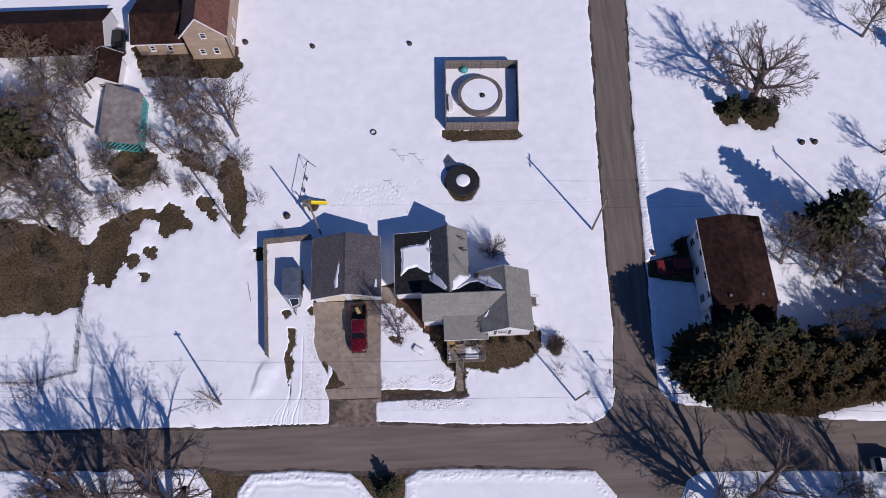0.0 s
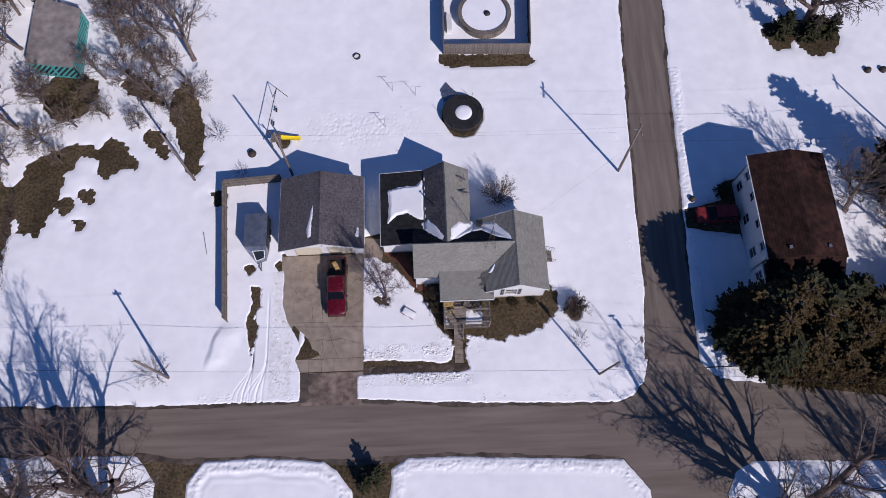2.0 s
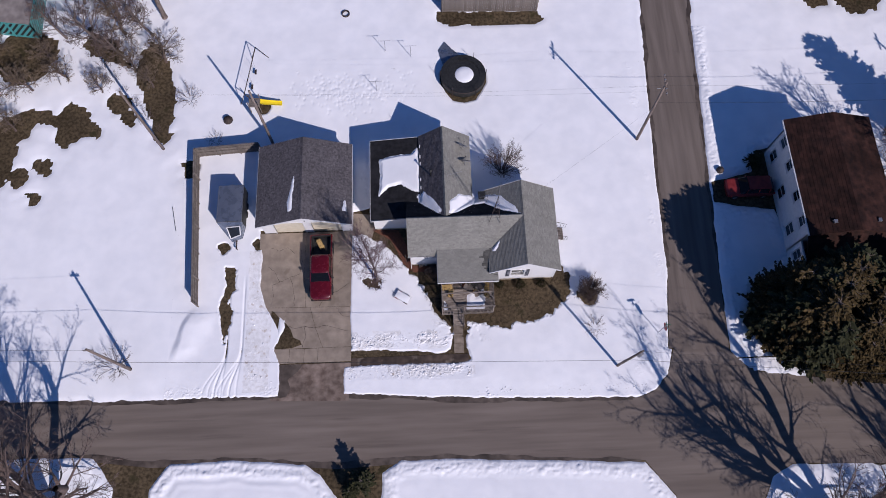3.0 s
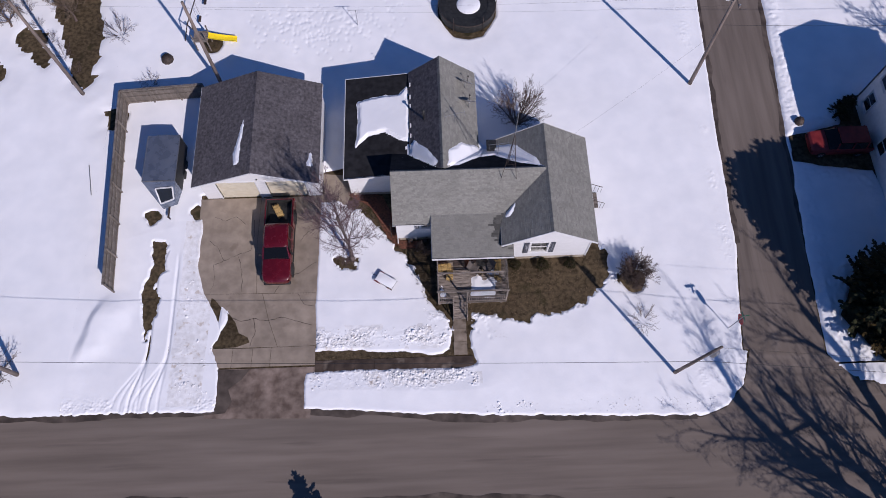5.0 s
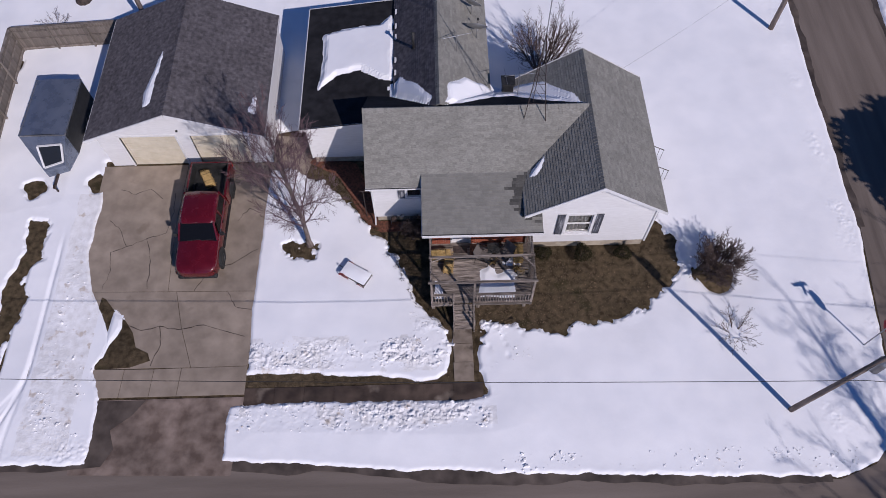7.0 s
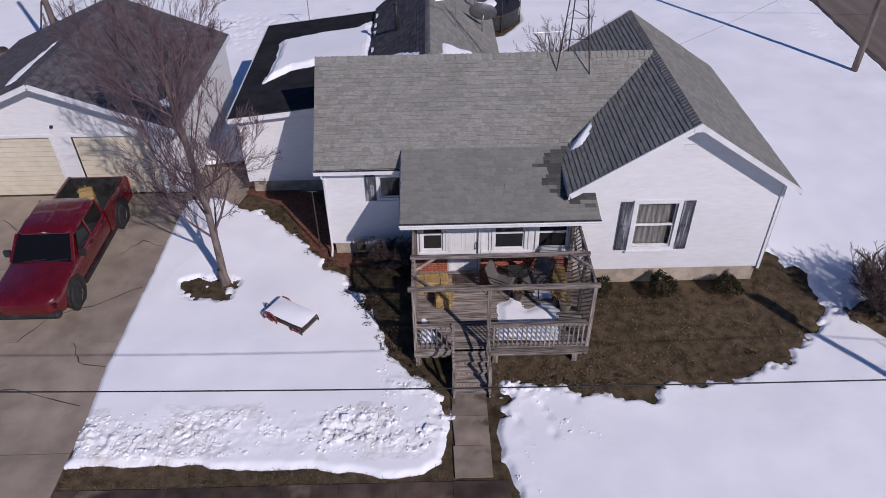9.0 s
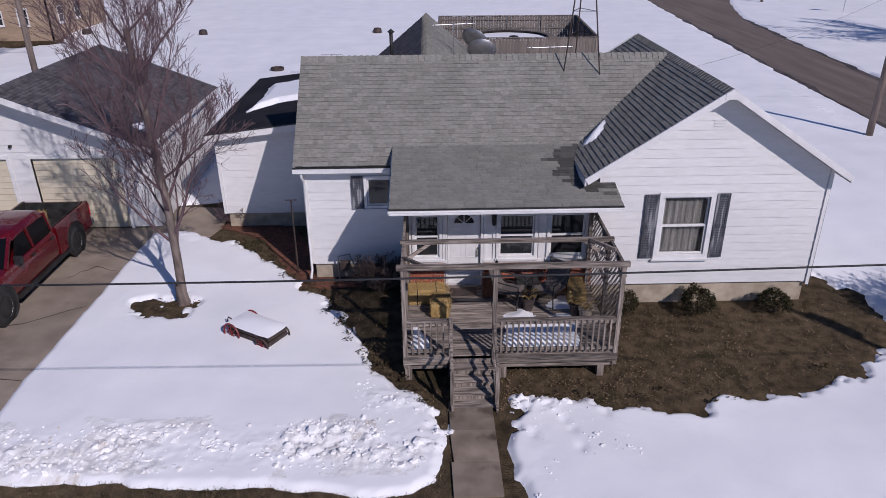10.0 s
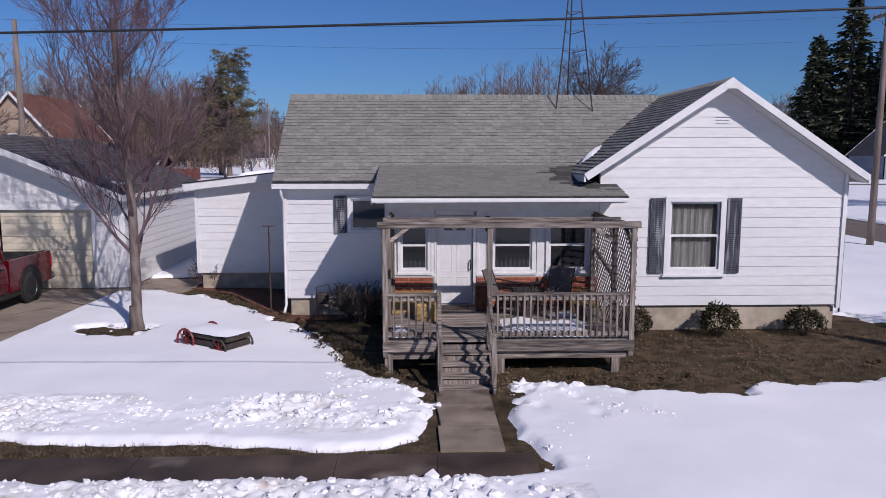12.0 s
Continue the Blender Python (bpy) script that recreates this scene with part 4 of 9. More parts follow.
wall(house, Face((2.9, 33.0), (-1, 0), (0, 1)), 4.2, 3.0, 3.5, RZ - 0.1, 2.1, name="rear_gable", course=0.23)
window(house, f_gable, 1.58, 2.70, 1.40, 2.91, 0.12, 0.32, True)
window(house, f_wing_e, 2.6, 3.5, 1.3, 2.7)
window(house, f_main_s, 1.56, 2.42, 2.14, 2.88, 0.08, -0.30, sash=False)
# foundation
for x0, x1, y0, y1 in ((4.8, 10.19, 20.36, 27.3), (-2.4, 4.8, 22.06, 26.7), (-5.64, 2.85, 25.66, 32.9)):
    part("foundation", Mesh().box(x0, x1, y0, y1, -0.3, 0.56 if x0 > 0 else 0.5), FOUNDATION, house, "tan rendered block foundation")
# roofs of the wing
WE, WW = 10.50, 4.34
wz = lambda x: RZ - WS * abs(x - 7.4)
roof_plane(house, (WW, 27.7, wz(WW)), (WW, 19.92, wz(WW)), (7.4, 27.7, RZ), (7.4, 19.92, RZ), SHINGLE, seed=1, name="wing_roof", tab_h=0.028)
roof_plane(house, (WE, 19.92, wz(WE)), (WE, 27.7, wz(WE)), (7.4, 19.92, RZ), (7.4, 27.7, RZ), SHINGLE, seed=2, name="wing_roof")
ridge_cap(house, (7.4, 19.92, RZ), (7.4, 27.7, RZ), WS, SHINGLE)
# main roof
my = lambda y: RZ - MS * abs(y - 24.4)
roof_plane(house, (-2.70, 21.72, my(21.72)), (4.6, 21.72, my(21.72)), (-2.70, 24.4, RZ), (7.3, 24.4, RZ), SHINGLE, seed=3, name="main_roof")
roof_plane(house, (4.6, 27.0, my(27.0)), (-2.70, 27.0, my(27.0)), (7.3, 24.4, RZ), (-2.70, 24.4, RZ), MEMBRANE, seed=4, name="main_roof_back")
ridge_cap(house, (-2.70, 24.4, RZ), (7.3, 24.4, RZ), MS, SHINGLE)
# porch roof
PE = 19.36
roof_plane(house, (-0.19, PE, 3.09), (5.10, PE, 3.09), (-0.19, 22.15, 3.68), (5.10, 22.15, 3.68), SHINGLE_OBJ, single_tabs=True, seed=5, name="porch_roof", width=0.30, expose=0.14, tab_h=0.03)
# rear gable and its lean-to
rx = lambda x: RZ - 0.82 * abs(x - 0.72)
roof_plane(house, (3.2, 26.0, rx(3.2)), (3.2, 33.3, rx(3.2)), (0.72, 24.6, RZ), (0.72, 33.3, RZ), SHINGLE, seed=6, name="rear_roof")
# west slope turns from the sun; its shade is put in as darker shingles
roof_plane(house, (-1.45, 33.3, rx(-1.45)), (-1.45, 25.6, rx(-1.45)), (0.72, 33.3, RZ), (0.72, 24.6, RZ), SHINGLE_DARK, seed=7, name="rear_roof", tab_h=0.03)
ridge_cap(house, (0.72, 24.6, RZ), (0.72, 33.3, RZ), 0.82, SHINGLE)
roof_plane(house, (-5.95, 33.3, 3.12), (-5.95, 25.3, 3.12), (-1.3, 33.3, 3.66), (-1.3, 25.3, 3.66), MEMBRANE, tabs=False, name="low_roof", thick=0.08)
# fascias, rakes and gutters
for a, b, w, h in (((WE, 19.9, wz(WE) - 0.045), (7.4, 19.9, RZ - 0.045), 0.04, 0.14), ((WW, 19.9, wz(WW) - 0.05), (7.4, 19.9, RZ - 0.05), 0.04, 0.16),
                   ((WE + 0.02, 19.9, wz(WE) - 0.08), (WE + 0.02, 27.7, wz(WE) - 0.08), 0.04, 0.15), ((WW - 0.02, 19.9, wz(WW) - 0.08), (WW - 0.02, 21.6, wz(WW) - 0.08), 0.04, 0.15),
                   ((-2.72, 21.7, my(21.7) - 0.09), (-0.1, 21.7, my(21.7) - 0.09), 0.05, 0.15), ((-2.67, 21.7, my(21.7) - 0.12), (-2.67, 24.4, RZ - 0.12), 0.04, 0.12), ((-2.67, 27.0, my(27) - 0.12), (-2.67, 24.4, RZ - 0.12), 0.04, 0.12),
                   ((-0.21, PE - 0.02, 3.015), (5.12, PE - 0.02, 3.015), 0.05, 0.10), ((-0.205, PE, 2.985), (-0.205, 22.0, 3.535), 0.03, 0.11), ((5.12, PE, 3.02), (5.12, 20.2, 3.18), 0.04, 0.13),
                   ((-5.97, 25.28, 3.02), (-2.5, 25.28, 3.43), 0.05, 0.2), ((-5.98, 25.28, 3.04), (-5.98, 33.3, 3.04), 0.04, 0.16), ((-5.97, 33.32, 3.02), (-1.3, 33.32, 3.57), 0.05, 0.2),
                   ((7.4, 27.72, RZ - 0.06), (WE, 27.72, wz(WE) - 0.06), 0.04, 0.19), ((7.4, 27.72, RZ - 0.06), (WW, 27.72, wz(WW) - 0.06), 0.04, 0.19)):
    board(house, a, b, w, h)
# soffits under the overhangs
m = Mesh()
m.add([(WE, 19.92, wz(WE) - 0.14), (7.4, 19.92, RZ - 0.14), (7.4, 20.3, RZ - 0.14), (WE, 20.3, wz(WE) - 0.14)], [(0, 1, 2, 3)])
m.add([(WW, 19.92, wz(WW) - 0.14), (7.4, 19.92, RZ - 0.14), (7.4, 20.3, RZ - 0.14), (WW, 20.3, wz(WW) - 0.14)], [(3, 2, 1, 0)])
m.box(-2.6, -0.1, 21.74, 22.0, my(21.72) - 0.17, my(21.72) - 0.14)
m.box(-0.12, 5.06, PE + 0.02, 20.35, 2.94, 2.955)
part("soffit", m, TRIM, house)
part("gable_vent", Mesh().box(7.25, 7.55, 20.267, 20.275, 4.62, 4.635).box(7.25, 7.55, 20.267, 20.275, 4.69, 4.705).box(7.25, 7.55, 20.267, 20.275, 4.76, 4.775), TRIM, house, "small white louvred gable vent")
part("apex_block", Mesh().add([(7.24, 19.87, RZ - 0.19), (7.56, 19.87, RZ - 0.19), (7.56, 19.87, RZ - 0.07), (7.4, 19.87, RZ + 0.045), (7.24, 19.87, RZ - 0.07), (7.24, 19.95, RZ - 0.19), (7.56, 19.95, RZ - 0.19), (7.56, 19.95, RZ - 0.07), (7.4, 19.95, RZ + 0.045), (7.24, 19.95, RZ - 0.07)],
                              [(0, 1, 2, 3, 4), (9, 8, 7, 6, 5), (0, 5, 6, 1), (1, 6, 7, 2), (2, 7, 8, 3), (3, 8, 9, 4), (4, 9, 5, 0)]), TRIM, house)
# dark drip edges below the lowest shingles
for a, b in (((-0.2, PE - 0.035, 3.075), (5.11, PE - 0.035, 3.075)), ((-2.71, 21.68, my(21.68) - 0.005), (-0.1, 21.68, my(21.68) - 0.005)), ((-5.96, 25.25, 3.14), (-2.6, 25.25, 3.53))):
    board(house, a, b, 0.03, 0.035, BLACK, "drip_edge")
part("gutter", Mesh().beam((-0.19, PE - 0.075, 2.99), (5.10, PE - 0.075, 3.0), 0.08, 0.05), TRIM, house, "white gutter under the porch roof", bevel=0.01)
# corner boards, a downspout and a thin upright line
for x, y, z1 in ((10.24, 20.28, 3.55), (-2.46, 21.98, main_eave), (-5.71, 25.58, 2.98)):
    part("corner_board", Mesh().box(x - 0.05, x + 0.03, y - 0.03, y + 0.05, 0.5, z1), TRIM, house)
part("downspout", Mesh().tube([(-2.52, 21.72, 3.2), (-2.52, 21.78, 3.0), (-2.50, 21.95, 2.85), (-2.50, 21.95, 0.3), (-2.5, 21.7, 0.15)], 0.035, 8), TRIM, house, "white downspout", smooth=True)
# thin grey tube that draws the dark line along the wing's corner edge
part("downspout", Mesh().tube([(10.3, 20.32, 3.4), (10.3, 20.32, 0.4)], 0.022, 8), STEEL, house, "thin grey upright line at the corner", smooth=True)

# ---------------------------------------------------------------- the entrance wall under the porch roof
e_holes = [(0.26, 0.85, 1.41, 2.50), (1.04, 1.87, 0.62, 2.62), (2.31, 3.17, 1.41, 2.50), (3.55, 4.40, 1.41, 2.50)]
wall(house, f_porch_s, 4.65, 0.45, 3.05, holes=e_holes, name="entrance_wall", boards=False)
for k in (0, 2, 3):
    h = e_holes[k]
    window(house, f_porch_s, h[0], h[1], h[2], h[3], 0.07)
for u0, u1, d1, z0, z1 in ((0.0, 0.16, 0.03, 1.32, 2.72), (0.93, 1.0, 0.03, 1.32, 2.72), (1.93, 2.0, 0.03, 1.32, 2.72), (2.16, 2.22, 0.03, 1.32, 2.72), (3.28, 3.44, 0.03, 1.32, 2.72), (4.5, 4.62, 0.03, 1.32, 2.72),
                           (0.0, 4.65, 0.035, 2.72, 2.92), (0.0, 1.0, 0.06, 1.26, 1.32), (1.93, 4.65, 0.06, 1.26, 1.32)):
    part("panel_strip", f_porch_s.slab(Mesh(), u0, u1, 0.0, d1, z0, z1), TRIM, house, bevel=0.004)
# brick plinth
brick_wall = part("brick_wall", f_porch_s.slab(f_porch_s.slab(Mesh(), 0.0, 0.98, 0.0, 0.05, 0.55, 1.26), 1.94, 4.65, 0.0, 0.05, 0.55, 1.26), MORTAR, house, "low red brick wall")
unit = f_porch_s.slab(Mesh(), 0, 0.205, 0.0, 0.012, 0, 0.062).data("brick", BRICK)
half = f_porch_s.slab(Mesh(), 0, 0.095, 0.0, 0.012, 0, 0.062).data("brick", BRICK)
for u0, u1 in ((0.0, 0.98), (1.94, 4.65)):
    for k in range(9):
        a = u0 + 0.005
        first = k % 2
        while a < u1 - 0.09:
            whole = not first and a + 0.205 < u1
            ob = new("brick", unit if whole else half)
            ob.matrix_world = Matrix.Translation((a, -0.048 - 0.004 * rnd.random(), 0.57 + k * 0.0755))
            under(ob, brick_wall)
            a += 0.216 if whole else 0.106
            first = 0
# front door
fd = Mesh()
f_porch_s.slab(fd, 1.06, 1.85, -0.08, -0.035, 0.64, 2.60)
door = part("front_door", fd, TRIM, house, "white panelled front door with a fanlight")
m = Mesh()
for u0, u1 in ((1.0, 1.05), (1.86, 1.92)):
    f_porch_s.slab(m, u0, u1, -0.1, 0.045, 0.62, 2.70)
f_porch_s.slab(m, 1.0, 1.92, -0.1, 0.045, 2.62, 2.72)
part("door_frame", m, TRIM, door, bevel=0.004)
for u0 in (1.13, 1.50):
    for za, zb in ((0.72, 1.25), (1.35, 2.15)):
        m = Mesh()
        for s in (f_porch_s.slab,):
            s(m, u0, u0 + 0.28, -0.035, -0.029, za, za + 0.03)
            s(m, u0, u0 + 0.28, -0.035, -0.029, zb - 0.03, zb)
            s(m, u0, u0 + 0.03, -0.035, -0.029, za + 0.03, zb - 0.03)
            s(m, u0 + 0.25, u0 + 0.28, -0.035, -0.029, za + 0.03, zb - 0.03)
        part("panel", m, TRIM, door, bevel=0.003)
m = Mesh()
pts = [(1.455 + 0.25 * math.cos(a), 2.28 + 0.24 * math.sin(a)) for a in (math.pi * k / 12 for k in range(13))]
m.add([f_porch_s.at(u, -0.03, z) for u, z in pts], [tuple(range(13))])
part("fanlight", m, GLASS, door, "half-round fan window in the door")
m = Mesh()
for k in (3, 6, 9):
    m.beam(f_porch_s.at(1.455, -0.026, 2.28), f_porch_s.at(*[(p[0]) for p in (pts[k],)], -0.026, pts[k][1]), 0.016, 0.01)
for k in range(12):
    m.beam(f_porch_s.at(pts[k][0], -0.026, pts[k][1]), f_porch_s.at(pts[k + 1][0], -0.026, pts[k + 1][1]), 0.02, 0.016)
part("glazing_bar", m, TRIM, door)
part("door_handle", Mesh().tube([f_porch_s.at(1.80, -0.03, 1.62), f_porch_s.at(1.80, 0.03, 1.60), f_porch_s.at(1.80, 0.03, 1.42), f_porch_s.at(1.80, -0.03, 1.40)], 0.014, 6), BLACK, door, "black door handle", smooth=True)
m = Mesh()
m.lathe([(0.0, 2.62), (0.05, 2.60), (0.075, 2.52), (0.06, 2.50), (0.05, 2.30), (0.03, 2.27), (0.0, 2.26)], 8, (2.27, 20.23, 0))
m.box(2.255, 2.285, 20.23, 20.35, 2.54, 2.57)
part("wall_lantern", m, BLACK, house, "black carriage lantern beside the door")

# ---------------------------------------------------------------- garage
garage = thing("garage", (-11.93, 29.4, 0), "white double garage with a charcoal shingle roof and two cream doors", "garage")
GS, GZ = 0.40, 4.5
f_gar_s = Face((-16.0, 25.7), (1, 0), (0, -1))
gd = [(1.12, 3.82, 0.0, 2.36), (4.55, 7.2, 0.0, 2.36)]
wall(garage, f_gar_s, 8.14, 0.06, 2.78, GZ - 0.1, 4.07, gd, name="gable_wall", course=0.23)
wall(garage, Face((-7.86, 25.7), (0, 1), (1, 0)), 7.35, 0.06, 2.78, name="side_wall", course=0.23)
wall(garage, Face((-7.86, 33.05), (-1, 0), (0, 1)), 8.14, 0.06, 2.78, GZ - 0.1, 4.07, name="back_wall", course=0.23)
wall(garage, Face((-16.0, 33.05), (0, -1), (-1, 0)), 7.35, 0.06, 2.78, name="side_wall", course=0.23)
for u0, u1, z0, z1 in gd:
    d = part("garage_door", f_gar_s.slab(Mesh(), u0, u1, -0.12, -0.08, 0.03, z1), CREAM, garage, "cream ribbed overhead garage door")
    for k in range(12):
        q = Mesh()
        za, zb = 0.03 + k * 0.194, 0.03 + (k + 1) * 0.194 - 0.012
        f_gar_s.slab(q, u0 + 0.01, u1 - 0.01, -0.08, -0.062, za, zb)
        part("panel", q, CREAM, d)
    m = Mesh()
    f_gar_s.slab(m, u0 - 0.1, u0, -0.12, 0.04, 0.03, z1 + 0.1)
    f_gar_s.slab(m, u1, u1 + 0.1, -0.12, 0.04, 0.03, z1 + 0.1)
    f_gar_s.slab(m, u0, u1, -0.12, 0.04, z1, z1 + 0.1)
    part("door_trim", m, TRIM, d)
gz = lambda x: GZ - GS * abs(x + 11.93)
roof_plane(garage, (-16.28, 33.25, gz(-16.28)), (-16.28, 25.18, gz(-16.28)), (-11.93, 33.25, GZ), (-11.93, 25.18, GZ), SHINGLE_DARK, seed=11)
roof_plane(garage, (-7.68, 25.18, gz(-7.68)), (-7.68, 33.25, gz(-7.68)), (-11.93, 25.18, GZ), (-11.93, 33.25, GZ), SHINGLE_DARK, seed=12)
ridge_cap(garage, (-11.93, 25.18, GZ), (-11.93, 33.25, GZ), GS, SHINGLE_DARK, 0.2, 0.2)
for a, b in (((-16.28, 25.16, gz(-16.28) - 0.07), (-11.93, 25.16, GZ - 0.07)), ((-7.68, 25.16, gz(-7.68) - 0.07), (-11.93, 25.16, GZ - 0.07)),
             ((-16.3, 25.16, gz(-16.28) - 0.08), (-16.3, 33.25, gz(-16.28) - 0.08)), ((-7.66, 25.16, gz(-7.68) - 0.08), (-7.66, 33.25, gz(-7.68) - 0.08))):
    board(garage, a, b, 0.05, 0.17)
part("soffit", Mesh().add([(-16.28, 25.2, gz(-16.28) - 0.12), (-11.93, 25.2, GZ - 0.12), (-11.93, 25.7, GZ - 0.12), (-16.28, 25.7, gz(-16.28) - 0.12)], [(3, 2, 1, 0)])
     .add([(-7.68, 25.2, gz(-7.68) - 0.12), (-11.93, 25.2, GZ - 0.12), (-11.93, 25.7, GZ - 0.12), (-7.68, 25.7, gz(-7.68) - 0.12)], [(0, 1, 2, 3)]), TRIM, garage)
part("flood_lamp", Mesh().box(-11.97, -11.89, 25.6, 25.68, 2.74, 2.81), BLACK, garage, "small black flood lamp")

# ---------------------------------------------------------------- snow lying on roofs


def snow_patch(name, outline, plane, label, depth=0.1, seed=0, step=0.12):
    """A blanket of snow with a wavy edge on a sloping plane z = plane(x, y)."""
    xs, ys = [p[0] for p in outline], [p[1] for p in outline]
    gx, gy = np.arange(min(xs) - 0.3, max(xs) + 0.31, step), np.arange(min(ys) - 0.3, max(ys) + 0.31, step)
    x, y = np.meshgrid(gx, gy)
    d = -outside(x, y, outline) + 0.25 * fbm(x * 1.7 + seed, y * 1.7, 3)
    h = depth * smooth01(d / 0.3) - 0.02 + 0.12 * depth * fbm(x * 2, y * 2, 2)
    z = plane(x, y) + h
    ny, nx = x.shape
    idx = np.arange(nx * ny).reshape(ny, nx)
    quads = np.stack([idx[:-1, :-1], idx[:-1, 1:], idx[1:, 1:], idx[1:, :-1]], -1).reshape(-1, 4)
    quads = quads[(h > -0.018).ravel()[quads].any(1)]
    m = Mesh().add(np.stack([x.ravel(), y.ravel(), z.ravel()], 1).tolist(), quads.tolist())
    return single(name, m, SNOW, label, "snow", kind="stuff")


low = lambda x, y: 3.12 + (x + 5.95) * 0.54 / 4.65 + 0.01
snow_patch("roof_snow", [(-5.15, 31.3), (-4.1, 31.6), (-2.2, 31.7), (-1.55, 32.4), (-1.35, 30.5), (-1.45, 27.6), (-2.2, 27.9), (-3.1, 28.6), (-4.3, 28.4), (-5.2, 27.6), (-5.05, 29.5)], low, "thick white snow on the flat black roof", 0.16)
snow_patch("roof_snow", [(-1.7, 27.3), (-1.1, 27.7), (-0.2, 26.6), (0.45, 25.2), (0.3, 24.8), (-0.6, 25.6), (-1.5, 26.5)], lambda x, y: np.maximum(RZ - MS * np.abs(y - 24.4), np.maximum(RZ - 0.82 * np.abs(x - 0.72), low(x, y))) + 0.02, "snow drifted in the roof valley", 0.14, 3)
both = lambda x, y: np.maximum(RZ - MS * np.abs(y - 24.4), np.maximum(RZ - 0.82 * np.abs(x - 0.72), RZ - WS * np.abs(x - 7.4))) + 0.02
snow_patch("roof_snow", [(0.9, 24.8), (1.1, 26.1), (1.9, 27.1), (3.0, 27.3), (3.8, 26.9), (3.3, 26.1), (2.6, 25.5), (1.9, 25.0)], both, "snow drifted in the roof valley", 0.16, 5)
snow_patch("roof_snow", [(3.1, 26.0), (4.2, 26.1), (5.3, 25.3), (7.1, 24.5), (6.8, 25.5), (5.6, 26.9), (4.6, 27.3), (3.4, 27.2)], both, "snow drifted in the roof valley", 0.15, 8)
snow_patch("roof_snow", [(4.55, 21.75), (4.68, 22.15), (4.98, 22.5), (5.3, 22.8), (5.48, 22.65), (5.25, 22.1), (4.95, 21.75)], both, "last sliver of snow in the front roof valley", 0.12, 9, 0.06)
snow_patch("snow_sliver", [(-14.45, 17.75), (-13.9, 17.1), (-13.8, 16.6), (-14.1, 15.9), (-14.45, 15.15), (-14.75, 15.0), (-14.6, 16.2)], lambda x, y: x * 0 + 0.05, "sliver of snow left on the soil by the drive", 0.09, 16, 0.07)
garz = lambda x, y: GZ - GS * np.abs(x + 11.93) + 0.02
snow_patch("roof_snow", [(-13.3, 26.0), (-12.8, 26.0), (-12.5, 30.2), (-12.6, 30.6), (-13.0, 28.6), (-13.4, 27.0)], garz, "long strip of snow beside the garage ridge", 0.1, 12)
snow_patch("roof_snow", [(-8.6, 26.3), (-8.1, 26.3), (-8.1, 27.4), (-8.4, 27.6), (-8.5, 26.9)], garz, "small patch of snow near the garage eave", 0.08, 14)

# ---------------------------------------------------------------- things on the house
for k, y in enumerate((27.2, 28.06, 28.87, 30.43, 31.18, 32.2)):
    v = thing("roof_vent", (-1.25, y, 3.7), "small square white-capped roof vent", "vent", "vents along the flat roof")
    x, z = -1.25, low(-1.25, 0)
    part("collar", Mesh().box(x - 0.23, x + 0.23, y - 0.23, y + 0.23, z - 0.02, z + 0.12), BLACK, v)
    part("cap", Mesh().box(x - 0.17, x + 0.17, y - 0.17, y + 0.17, z + 0.12, z + 0.20), TRIM, v, "white cap", bevel=0.02)
v = thing("stovepipe", (-0.4, 29.0, 4.5), "thin black stovepipe through the shingles", "pipe")
part("pipe", Mesh().tube([(-0.45, 28.9, 4.4), (-0.45, 28.9, 5.5)], 0.06, 10), BLACK, v, smooth=True)
part("rain_cap", Mesh().lathe([(0.0, 0.12), (0.12, 0.02), (0.12, 0.0), (0.0, 0.0)], 10, (-0.45, 28.9, 5.5)), BLACK, v)
for x, y, z, az, r in ((2.45, 31.6, 4.0, 150, 0.5), (2.65, 30.1, 3.85, 170, 0.52)):
    dish = thing("satellite_dish", (x, y, z), "grey satellite dish on a bent mast above the eave", "satellite dish", "dishes on the rear roof")
    tilt = Matrix.Translation((x, y, z + 0.75)) @ Matrix.Rotation(radians(az), 4, "Z") @ Matrix.Rotation(radians(55), 4, "X")
    part("mast", Mesh().tube([(x, y, z - 0.2), (x, y, z + 0.5), (x + 0.05, y + 0.05, z + 0.75)], 0.025, 8), STEEL, dish, smooth=True)
    part("bowl", Mesh().lathe([(0.0, 0.0), (r * 0.5, 0.03), (r, 0.12), (r, 0.13), (r * 0.5, 0.045), (0.0, 0.015)], 24, (0, 0, 0), tilt), STEEL, dish, "grey dish bowl", smooth=True)
    arm = [tilt @ Vector(p) for p in ((0, -r * 0.9, 0.1), (0, -r * 0.6, 0.35), (0, -0.05, 0.5))]
    part("feed_arm", Mesh().tube(arm, 0.014, 6), BLACK, dish)
    part("feed_horn", Mesh().beam(arm[2], arm[2] + Vector((0.02, 0.02, -0.14)), 0.07), BLACK, dish)
# lattice mast on the ridge
mast = thing("antenna_tower", (4.9, 24.4, RZ), "three-legged rusty lattice antenna tower standing on the ridge", "antenna")
feet = [(4.42, 23.95, my(23.95)), (5.38, 23.85, my(23.85)), (4.9, 24.95, my(24.95))]
for fx, fy, fz in feet:
    part("leg", Mesh().tube([(fx, fy, fz), (4.9 + (fx - 4.9) * 0.5, 24.3 + (fy - 24.3) * 0.5, 7.3), (4.9, 24.3, 9.8)], 0.018, 6), IRON, mast)
